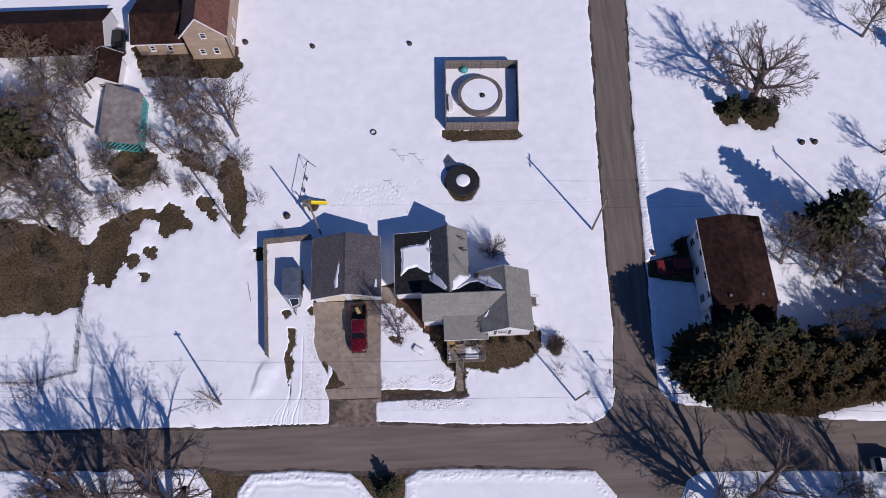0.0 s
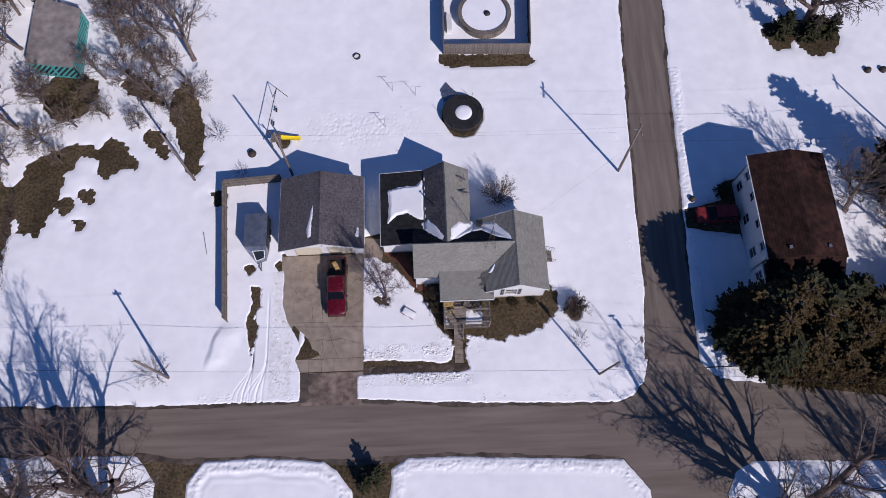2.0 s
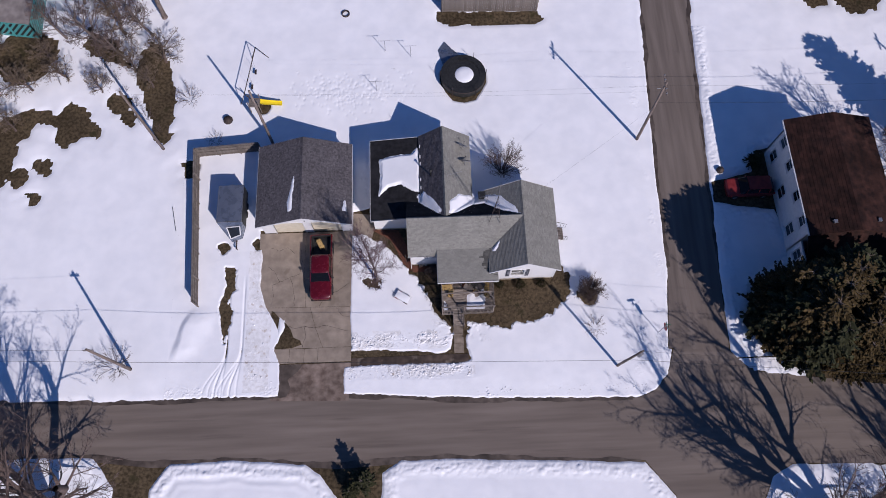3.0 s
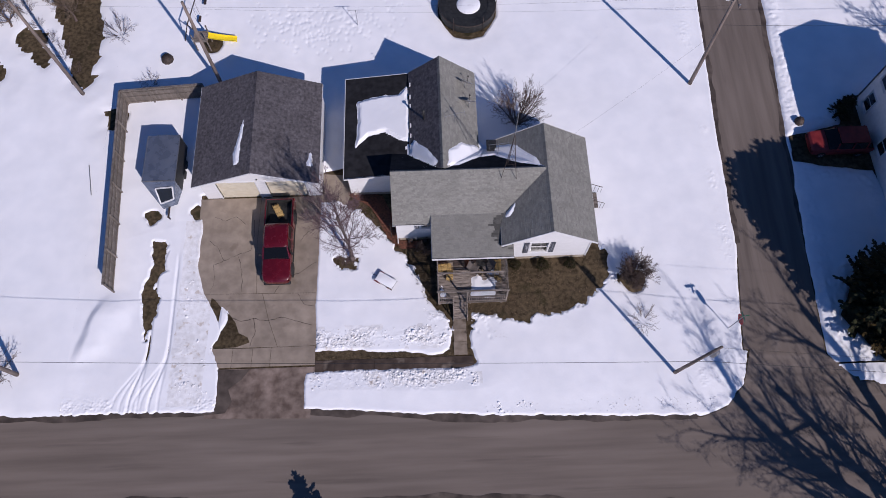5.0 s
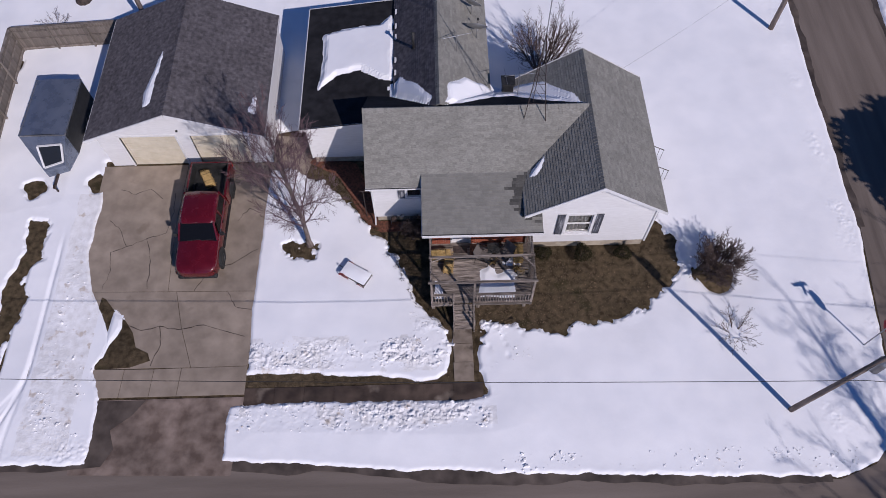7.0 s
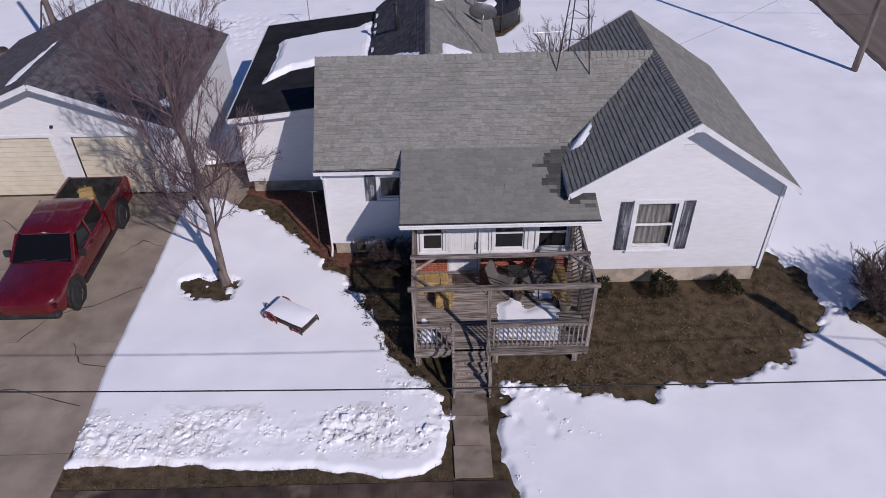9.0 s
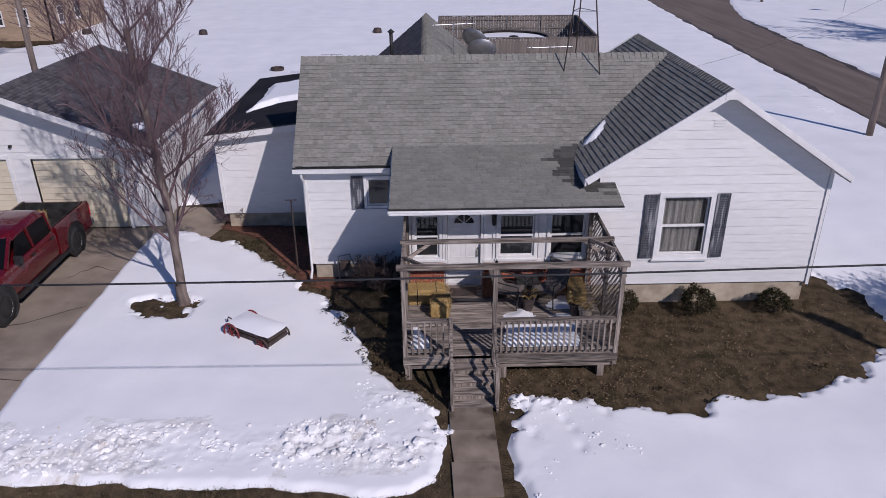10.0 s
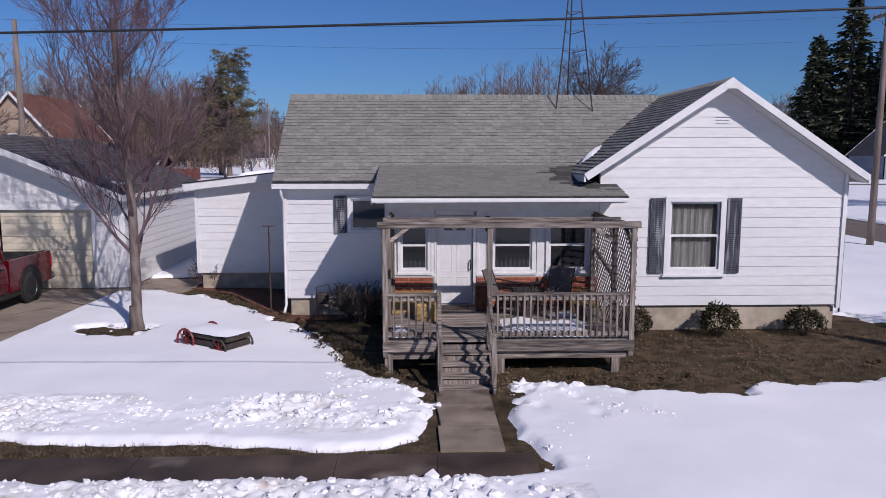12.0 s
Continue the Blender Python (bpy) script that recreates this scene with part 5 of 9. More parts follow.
for z in (6.1, 6.7, 7.2, 7.7, 8.2):
    t = (z - 5.0) / 4.8
    q = [(4.9 + (fx - 4.9) * (1 - t), 24.3 + (fy - 24.3) * (1 - t), z) for fx, fy, fz in feet]
    m = Mesh()
    for a, b in ((0, 1), (1, 2), (2, 0)):
        m.tube([q[a], q[b]], 0.010, 4)
    part("brace", m, IRON, mast)
part("pole", Mesh().tube([(4.9, 24.3, 8.6), (4.9, 24.3, 12.4)], 0.02, 6), STEEL, mast)


def aerial(x, y, z, h, yaw, n, label):
    a = thing("tv_aerial", (x, y, z), label, "antenna")
    part("mast", Mesh().tube([(x, y, z), (x, y, z + h)], 0.018, 6), STEEL, a)
    c, s = math.cos(yaw), math.sin(yaw)
    part("boom", Mesh().tube([(x - 0.7 * c, y - 0.7 * s, z + h), (x + 0.7 * c, y + 0.7 * s, z + h)], 0.014, 5), STEEL, a)
    for k in range(n):
        t = -0.65 + 1.3 * k / (n - 1)
        w = 0.5 - 0.15 * k / n
        part("rod", Mesh().tube([(x + t * c + w * s, y + t * s - w * c, z + h + 0.01), (x + t * c - w * s, y + t * s + w * c, z + h + 0.01)], 0.007, 4), STEEL, a)


aerial(1.6, 28.4, 4.7, 1.1, 0.25, 3, "thin television aerial on the rear roof slope")
aerial(4.4, 26.3, 3.9, 1.5, 0.1, 3, "thin television aerial behind the main ridge")
chim = thing("chimney", (4.0, 27.0, 3.5), "stubby black chimney box behind the main roof", "chimney")
part("stack", Mesh().box(3.75, 4.25, 26.75, 27.2, 3.0, 4.25), BLACK, chim, bevel=0.01)
part("cap", Mesh().box(3.68, 4.32, 26.68, 27.27, 4.25, 4.33), BLACK, chim)
# gas meter and cable on the left wall
meter = thing("gas_meter", (-1.6, 21.8, 0.0), "grey gas meter with bent pipes on the white wall", "gas meter")
part("pipe", Mesh().tube([(-1.75, 21.8, 0.0), (-1.75, 21.8, 0.75), (-1.45, 21.8, 0.82), (-1.35, 21.8, 0.55)], 0.025, 8), STEEL, meter, smooth=True)
part("meter_body", Mesh().box(-1.72, -1.45, 21.72, 21.88, 0.35, 0.62), IRON, meter, bevel=0.03)
part("valve", Mesh().lathe([(0, 0), (0.09, 0.02), (0.09, 0.05), (0, 0.07)], 12, (-1.2, 21.8, 0.72)), STEEL, meter)
post = thing("service_post", (-2.95, 22.3, 0), "thin black iron post beside the house corner", "post")
part("rod", Mesh().tube([(-2.95, 22.3, 0), (-2.95, 22.3, 2.2)], 0.022, 6), IRON, post)
part("arm", Mesh().tube([(-3.1, 22.3, 2.2), (-2.8, 22.3, 2.2)], 0.016, 6), IRON, post)
# side steps with rails on the east wall
steps = thing("side_steps", (11.0, 24.6, 0), "grey wooden side landing with thin metal rails", "steps")
part("landing", Mesh().box(10.1, 11.1, 23.9, 25.2, 0.42, 0.5), OLD_WOOD, steps, bevel=0.01)
for k in range(3):
    part("tread", Mesh().box(11.1 + 0.28 * k, 11.36 + 0.28 * k, 23.95, 25.15, 0.30 - 0.13 * k, 0.36 - 0.13 * k), OLD_WOOD, steps)
for y in (23.92, 25.18):
    m = Mesh().tube([(10.15, y, 1.45), (11.1, y, 1.45), (11.95, y, 0.95)], 0.02, 6)
    part("handrail", m, IRON, steps)
    for x, z0, z1 in ((10.2, 0.5, 1.45), (10.5, 0.5, 1.45), (10.8, 0.5, 1.45), (11.1, 0.0, 1.45), (11.4, 0.2, 1.28), (11.7, 0.1, 1.1), (11.93, 0.0, 0.96)):
        part("baluster", Mesh().tube([(x, y, z0), (x, y, z1)], 0.012, 5), IRON, steps)
for x, y in ((10.2, 24.0), (10.2, 25.1), (11.0, 24.0), (11.0, 25.1)):
    part("leg", Mesh().box(x - 0.05, x + 0.05, y - 0.05, y + 0.05, -0.05, 0.43), OLD_WOOD, steps)

# ---------------------------------------------------------------- front porch: deck, pergola, lattice, steps
porch = thing("porch", (2.4, 18.7, 0), "weathered grey wooden porch with railings, lattice sides and pergola", "porch")
X0, X1, Y0, Y1, DZ = 0.12, 4.66, 17.2, 20.34, 0.62
n = 22
for k in range(n):
    y = Y0 + (Y1 - Y0) * k / n
    part("deck_board", Mesh().box(X0, X1, y, y + (Y1 - Y0) / n - 0.012, DZ - 0.03, DZ + rnd.uniform(0, 0.004)), OLD_WOOD, porch)
for a, b in (((X0, Y0 - 0.03, DZ - 0.10), (1.08, Y0 - 0.03, DZ - 0.10)), ((2.02, Y0 - 0.03, DZ - 0.10), (X1, Y0 - 0.03, DZ - 0.10)), ((X0 + 0.02, Y0, DZ - 0.12), (X0 + 0.02, Y1, DZ - 0.12)), ((X1 - 0.02, Y0, DZ - 0.12), (X1 - 0.02, Y1, DZ - 0.12))):
    part("rim_board", Mesh().beam(a, b, 0.045, 0.19), OLD_WOOD, porch, bevel=0.004)
part("rim_board", Mesh().beam((2.05, Y0 + 0.05, DZ - 0.28), (X1 - 0.1, Y0 + 0.05, DZ - 0.28), 0.05, 0.13), OLD_WOOD, porch)
part("rim_board", Mesh().beam((X0 + 0.05, Y0 + 0.05, DZ - 0.28), (1.05, Y0 + 0.05, DZ - 0.28), 0.05, 0.13), OLD_WOOD, porch)
for x, y in ((X0 + 0.1, Y0 + 0.08), (2.25, Y0 + 0.1), (4.35, Y0 + 0.1), (X0 + 0.1, 19.8), (4.4, 19.8)):
    part("footing", Mesh().box(x - 0.07, x + 0.07, y - 0.07, y + 0.07, -0.1, DZ - 0.2), POST_WOOD, porch)
PT = 2.71
for x, y in ((X0 + 0.05, Y0 + 0.02), (2.03, Y0 - 0.02), (X1 - 0.05, Y0 + 0.02), (X0 + 0.05, 18.45), (X1 - 0.05, 18.45), (X0 + 0.06, 20.2), (X1 - 0.06, 20.2)):
    part("post", Mesh().box(x - 0.045, x + 0.045, y - 0.045, y + 0.045, DZ - 0.3 if y < 17.5 else DZ, PT - 0.06), POST_WOOD, porch, bevel=0.006)
for a, b, w, h in (((X0 - 0.08, Y0, PT), (X1 + 0.06, Y0, PT), 0.09, 0.11), ((X0 - 0.04, 18.45, PT - 0.02), (X1 + 0.04, 18.45, PT - 0.02), 0.09, 0.09),
                   ((X0 + 0.03, Y0, PT - 0.09), (X0 + 0.03, 20.3, PT - 0.06), 0.06, 0.09), ((X1 - 0.02, Y0, PT - 0.09), (X1 - 0.02, 20.3, PT - 0.06), 0.06, 0.09)):
    part("beam", Mesh().beam(a, b, w, h), OLD_WOOD, porch, bevel=0.006)
for a, b in (((X0 + 0.05, 18.45, 2.25), (X0 + 0.62, 18.45, PT - 0.04)), ((X1 - 0.05, 18.45, 2.25), (X1 - 0.62, 18.45, PT - 0.04)), ((X0 + 0.05, Y0 + 0.05, 2.3), (X0 + 0.05, Y0 + 0.6, PT - 0.08)), ((X1 - 0.05, Y0 + 0.05, 2.3), (X1 - 0.05, Y0 + 0.6, PT - 0.08)),
             ((X1 - 0.05, 18.5, 2.25), (X1 - 0.05, 19.1, PT - 0.08)), ((X0 + 0.5, Y0, PT + 0.02), (X0 + 0.05, Y0 + 0.5, PT - 0.02)), ((X1 - 0.5, 18.4, PT), (X1 - 0.05, 17.9, PT - 0.02)), ((X1 - 0.02, 18.5, 1.5), (X1 - 0.02, 20.2, 1.9))):
    part("brace", Mesh().beam(a, b, 0.05, 0.07), OLD_WOOD, porch)
for x0, x1 in ((X0 + 0.08, 1.10), (2.06, X1 - 0.08)):
    part("rail", Mesh().beam((x0, Y0 + 0.02, 1.46), (x1, Y0 + 0.02, 1.46), 0.11, 0.045), OLD_WOOD, porch, bevel=0.006)
    part("rail", Mesh().beam((x0, Y0 + 0.02, 1.39), (x1, Y0 + 0.02, 1.39), 0.04, 0.08), OLD_WOOD, porch)
    part("rail", Mesh().beam((x0, Y0 + 0.02, 0.73), (x1, Y0 + 0.02, 0.73), 0.04, 0.08), OLD_WOOD, porch)
    c = int((x1 - x0) / 0.118)
    for k in range(1, c):
        x = x0 + (x1 - x0) * k / c
        part("baluster", Mesh().box(x - 0.017, x + 0.017, Y0 - 0.035, Y0 - 0.002, 0.68, 1.45), POST_WOOD, porch)
part("newel", Mesh().box(1.08, 1.17, Y0 - 0.05, Y0 + 0.04, 0.1, 1.52), POST_WOOD, porch, bevel=0.006)
# lattice on both sides
lat = Mesh().box(-0.016, 0.016, -0.003, 0.003, 0, 1).data("lattice_slat", POST_WOOD)
for x in (X0, X1 + 0.005):
    for lean in (-1, 1):
        c = -2.2
        while c < 3.2:
            # the slat y = Y0 + c + lean * (z - DZ), kept inside the panel
            za, zb = DZ - 0.25, PT - 0.1
            s0, s1 = max(0.0, -c), min(zb - za, 3.1 - c)
            if s1 - s0 > 0.05:
                pa = Vector((x + 0.006 * lean, (Y0 + c + s0) if lean > 0 else (Y0 + 3.1 - c - s0), za + s0))
                ob = new("lattice_slat", lat)
                ang = -45 if lean > 0 else 45
                ob.matrix_world = Matrix.Translation(pa) @ Matrix.Rotation(radians(ang), 4, "X") @ Matrix.Rotation(radians(90), 4, "Z") @ Matrix.Diagonal((1, 1, (s1 - s0) * 1.4142, 1))
                under(ob, porch)
            c += 0.15
# steps
for k in range(4):
    z = DZ - 0.14 * (k + 1)
    y = Y0 - 0.05 - 0.24 * (k + 1)
    part("tread", Mesh().box(1.12, 2.03, y - 0.03, y + 0.25, z - 0.04, z), OLD_WOOD, porch, bevel=0.004)
    part("riser", Mesh().box(1.16, 1.98, y + 0.235, y + 0.253, z + 0.002, z + 0.078), POST_WOOD, porch)
for x in (1.12, 2.02):
    part("stringer", Mesh().beam((x, Y0, DZ - 0.14), (x, Y0 - 1.15, 0.0), 0.04, 0.2), OLD_WOOD, porch)
    part("newel", Mesh().box(x - 0.04, x + 0.04, Y0 - 1.06, Y0 - 0.98, 0.0, 0.95 if x < 1.5 else 1.0), POST_WOOD, porch, bevel=0.006)
    part("handrail", Mesh().beam((x, Y0, 1.44), (x, Y0 - 1.05, 0.93), 0.05, 0.08), OLD_WOOD, porch, bevel=0.006)
    part("handrail", Mesh().beam((x, Y0, 0.95), (x, Y0 - 1.05, 0.42), 0.035, 0.06), OLD_WOOD, porch)
# snow lying on the deck
snow_patch("deck_snow", [(2.25, 17.45), (3.9, 17.4), (3.95, 18.2), (4.1, 18.9), (3.2, 18.6), (2.9, 19.2), (2.4, 18.8), (2.3, 18.1)], lambda x, y: x * 0 + DZ + 0.02, "thin melting snow on the deck boards", 0.07, 20, 0.06)
snow_patch("deck_snow", [(0.25, 17.4), (0.8, 17.35), (0.7, 17.8), (0.5, 18.3), (0.28, 18.6)], lambda x, y: x * 0 + DZ + 0.02, "thin melting snow on the deck boards", 0.06, 21, 0.06)
snow_patch("deck_snow", [(3.4, 19.1), (4.3, 18.9), (4.4, 19.6), (3.8, 19.7)], lambda x, y: x * 0 + DZ + 0.02, "thin melting snow on the deck boards", 0.06, 22, 0.06)


def straw_bale(x, y, z, yaw, label, l=0.9, w=0.42, h=0.38):
    b = thing("straw_bale", (x, y, z), label, "straw bale", "straw bales")
    m, r = Mesh(), random.Random(int(x * 100))
    rot = Matrix.Translation((x, y, z)) @ Matrix.Rotation(yaw, 4, "Z")
    m.box(-l / 2, l / 2, -w / 2, w / 2, 0.0, h, rot)
    part("bale", m, STRAW, b, bevel=0.04)
    m = Mesh()
    for _ in range(420):
        f = r.choice((0, 1, 2))
        p = Vector((r.uniform(-l / 2, l / 2), r.choice((-w / 2, w / 2)) if f == 0 else r.uniform(-w / 2, w / 2), h if f == 2 else r.uniform(0.02, h)))
        if f == 1:
            p.x = r.choice((-l / 2, l / 2))
        q = p + Vector((r.uniform(-0.14, 0.14), r.uniform(-0.07, 0.07), r.uniform(-0.05, 0.09)))
        m.tube([rot @ p, rot @ q], 0.004, 3, False)
    tagged(part("straw", m, STRAW, b, "loose yellow straws"), kind="stuff")
    m = Mesh()
    for u in (-l / 4, l / 4):
        m.add([rot @ Vector(q) for q in ((u - 0.01, -w / 2 - 0.006, 0), (u + 0.01, -w / 2 - 0.006, 0), (u + 0.01, -w / 2 - 0.006, h), (u - 0.01, -w / 2 - 0.006, h), (u - 0.01, w / 2, h + 0.006), (u + 0.01, w / 2, h + 0.006))], [(0, 1, 2, 3), (3, 2, 5, 4)])
    tagged(part("twine", m, BLACK, b), kind="stuff")
    return b


straw_bale(0.62, 19.55, DZ, 0.05, "yellow straw bale on the porch deck", h=0.40)
straw_bale(0.95, 19.0, DZ, 1.45, "loosened yellow straw bale on the porch deck", 0.6, h=0.36)


def patio_chair(x, y, yaw, label):
    c = thing("patio_chair", (x, y, DZ), label, "chair", "chairs on the porch")
    r = Matrix.Translation((x, y, DZ)) @ Matrix.Rotation(yaw, 4, "Z")
    prof = [(-0.28, 0.40), (-0.22, 0.43), (0.0, 0.40), (0.2, 0.39), (0.27, 0.44), (0.33, 0.60), (0.42, 0.86), (0.45, 0.94)]
    for name, pf in (("seat", prof[:5]), ("backrest", prof[4:])):
        m = Mesh()
        for (a, za), (b, zb) in zip(pf, pf[1:]):
            m.add([r @ Vector(q) for q in ((-0.27, a, za), (0.27, a, za), (0.27, b, zb), (-0.27, b, zb), (-0.27, a, za - 0.02), (0.27, a, za - 0.02), (0.27, b, zb - 0.02), (-0.27, b, zb - 0.02))],
                  [(0, 1, 2, 3), (7, 6, 5, 4), (0, 4, 5, 1), (2, 6, 7, 3), (1, 5, 6, 2), (3, 7, 4, 0)])
        part(name, m, CANVAS, c)
    for s in (-0.29, 0.29):
        part("frame", Mesh().tube([r @ Vector(q) for q in ((s, 0.45, 0.95), (s, 0.28, 0.45), (s, -0.3, 0.42))], 0.014, 6), BLACK, c)
        part("armrest", Mesh().tube([r @ Vector(q) for q in ((s, 0.34, 0.68), (s, 0.0, 0.64), (s, -0.28, 0.62), (s, -0.3, 0.42))], 0.016, 6), BLACK, c)
        part("leg", Mesh().tube([r @ Vector(q) for q in ((s, -0.3, 0.42), (s, -0.26, 0.01))], 0.014, 6), BLACK, c)
        part("leg", Mesh().tube([r @ Vector(q) for q in ((s, 0.28, 0.45), (s, 0.36, 0.01))], 0.014, 6), BLACK, c)


patio_chair(2.6, 19.35, 1.15, "taupe sling patio chair with a black frame on the deck")
patio_chair(3.55, 19.4, -0.75, "taupe sling patio chair with a black frame, turned aside")
tb = thing("side_table", (3.05, 19.75, DZ), "small black slatted patio table between the chairs", "table")
for k in range(5):
    part("slat", Mesh().box(2.78, 3.32, 19.5 + 0.1 * k, 19.58 + 0.1 * k, DZ + 0.44, DZ + 0.46), BLACK, tb)
for x in (2.8, 3.3):
    for y in (19.52, 19.96):
        part("leg", Mesh().box(x - 0.015, x + 0.015, y - 0.015, y + 0.015, DZ, DZ + 0.44), BLACK, tb)
part("rim", Mesh().beam((2.78, 19.5, DZ + 0.42), (3.32, 19.5, DZ + 0.42), 0.02, 0.03).beam((2.78, 19.98, DZ + 0.42), (3.32, 19.98, DZ + 0.42), 0.02, 0.03), BLACK, tb)
for x, y, r, lab in ((4.25, 18.55, 0.17, "clay pot with dry brown stems on the deck"), (4.05, 18.75, 0.14, "small dark pot with dead stems on the deck"), (3.0, 19.05, 0.15, "low dark pot with withered leaves")):
    p = thing("plant_pot", (x, y, DZ), lab, "plant pot", "pots on the porch")
    part("pot", Mesh().lathe([(0, 0.0), (r * 0.7, 0.0), (r, 0.28), (r * 1.08, 0.28), (r * 1.08, 0.32), (r * 0.9, 0.32), (r * 0.85, 0.26), (0, 0.26)], 14, (x, y, DZ)), IRON if r < 0.16 else FOUNDATION, p, smooth=False)
    m, rr = Mesh(), random.Random(int(r * 1000))
    for _ in range(26):
        a, l = rr.uniform(0, 6.28), rr.uniform(0.1, 0.32)
        m.tube([(x, y, DZ + 0.26), (x + 0.5 * l * math.cos(a), y + 0.5 * l * math.sin(a), DZ + 0.3 + 0.5 * l), (x + l * math.cos(a), y + l * math.sin(a), DZ + 0.28 + 0.6 * l)], 0.006, 3, False)
    tagged(part("dry_plant", m, STRAW, p, "dry stems"), kind="stuff")
single("doormat", Mesh().box(1.2, 1.85, 19.75, 20.15, DZ + 0.004, DZ + 0.02), IRON, "dark rectangular doormat before the front door", "doormat")
straw_bale(4.2, 19.55, DZ, 1.5, "golden straw bale beside the lattice", 0.8)
cush = thing("brown_crate", (2.15, 19.75, DZ), "reddish-brown wooden crate beside the door", "crate")
part("box", Mesh().box(1.98, 2.3, 19.6, 19.95, DZ, DZ + 0.55), MULCH, cush, bevel=0.01)

# ---------------------------------------------------------------- garden wagon
wagon = thing("garden_wagon", (-3.35, 18.95, 0.1), "small red-wheeled wooden garden wagon filled with snow", "wagon")
wm = Matrix.Translation((-3.35, 18.95, 0.03)) @ Matrix.Rotation(radians(-32), 4, "Z")
for s in (-1, 1):
    for z in (0.15, 0.27):
        part("side", Mesh().box(-0.62, 0.62, 0.30 * s - 0.015, 0.30 * s + 0.015, z, z + 0.085, wm), IRON, wagon)
        part("end", Mesh().box(0.62 * s - 0.015, 0.62 * s + 0.015, -0.3, 0.3, z, z + 0.085, wm), IRON, wagon)
part("bed", Mesh().box(-0.62, 0.62, -0.3, 0.3, 0.12, 0.15, wm), IRON, wagon)
m = Mesh()
gx = [-0.67 + 1.34 * i / 8 for i in range(9)]
gy = [-0.35 + 0.70 * j / 4 for j in range(5)]
v = [wm @ Vector((x, y, 0.39 + 0.06 * (1 - abs(x / 0.64) ** 3) * (1 - abs(y / 0.32) ** 3) + rnd.uniform(0, 0.008))) for y in gy for x in gx]
m.add(v, [(j * 9 + i, j * 9 + i + 1, (j + 1) * 9 + i + 1, (j + 1) * 9 + i) for j in range(4) for i in range(8)])
part("snow_load", m, SNOW, wagon, "smooth white snow filling the wagon", smooth=True)
for x, r in ((-0.5, 0.24), (0.45, 0.19)):
    for s in (-1, 1):
        rim = [wm @ Vector((x + r * math.cos(a), 0.36 * s, r - 0.06 + r * math.sin(a))) for a in (2 * math.pi * k / 16 for k in range(17))]
        w = part("wheel", Mesh().tube(rim, 0.022, 5, False), RED_DULL if x < 0 else IRON, wagon, "red spoked wheel")
        for k in range(8):
            a = 2 * math.pi * k / 8
            part("spoke", Mesh().tube([wm @ Vector((x, 0.36 * s, r - 0.06)), wm @ Vector((x + r * math.cos(a), 0.36 * s, r - 0.06 + r * math.sin(a)))], 0.011, 4), RED_DULL, w)
part("handle", Mesh().tube([wm @ Vector(q) for q in ((-0.62, 0, 0.2), (-0.95, 0, 0.3), (-1.05, 0.0, 0.05))], 0.016, 5), IRON, wagon)

# ---------------------------------------------------------------- vehicles


def loft(stations, half, close=True):
    """Skins cross-sections given as (y, [(x, z), ...]) for one half, mirrored in x."""
    m, rings = Mesh(), []
    for y, prof in stations:
        pts = [(x, y, z) for x, z in prof] + [(-x, y, z) for x, z in reversed(prof)]
        rings.append(pts)
    n = len(rings[0])
    m.v = [p for r in rings for p in r]
    for i in range(len(rings) - 1):
        m.f += [(i * n + k, (i + 1) * n + k, (i + 1) * n + (k + 1) % n, i * n + (k + 1) % n) for k in range(n)]
    if close:
        m.f += [tuple(range(n)), tuple(range(len(m.v) - 1, len(m.v) - n - 1, -1))]
    return m


def wheel(parent, x, y, r=0.39, w=0.26):
    s = 1 if x > 0 else -1
    turn = Matrix.Translation((x, y, r)) @ Matrix.Rotation(radians(90 * s), 4, "Y")
    t = part("wheel", Mesh().lathe([(r * 0.62, -w / 2), (r * 0.94, -w / 2), (r, -w / 3), (r, w / 3), (r * 0.94, w / 2), (r * 0.62, w / 2)], 22, (0, 0, 0), turn), TYRE, parent, "black tyre on a grey rim", smooth=True)
    m = Mesh().lathe([(0.0, w * 0.30), (0.08, w * 0.32), (r * 0.55, w * 0.28), (r * 0.64, w * 0.46), (r * 0.64, w * 0.2)], 20, (0, 0, 0), turn)
    part("rim", m, STEEL, t, "grey five-spoke rim")
    m = Mesh()
    for k in range(5):
        a = 2 * math.pi * k / 5 + 0.3
        m.beam(turn @ Vector((0.07 * math.cos(a), 0.07 * math.sin(a), w * 0.36)), turn @ Vector((r * 0.6 * math.cos(a), r * 0.6 * math.sin(a), w * 0.38)), 0.05, 0.03)
    part("spokes", m, BLACK, t)
    return t


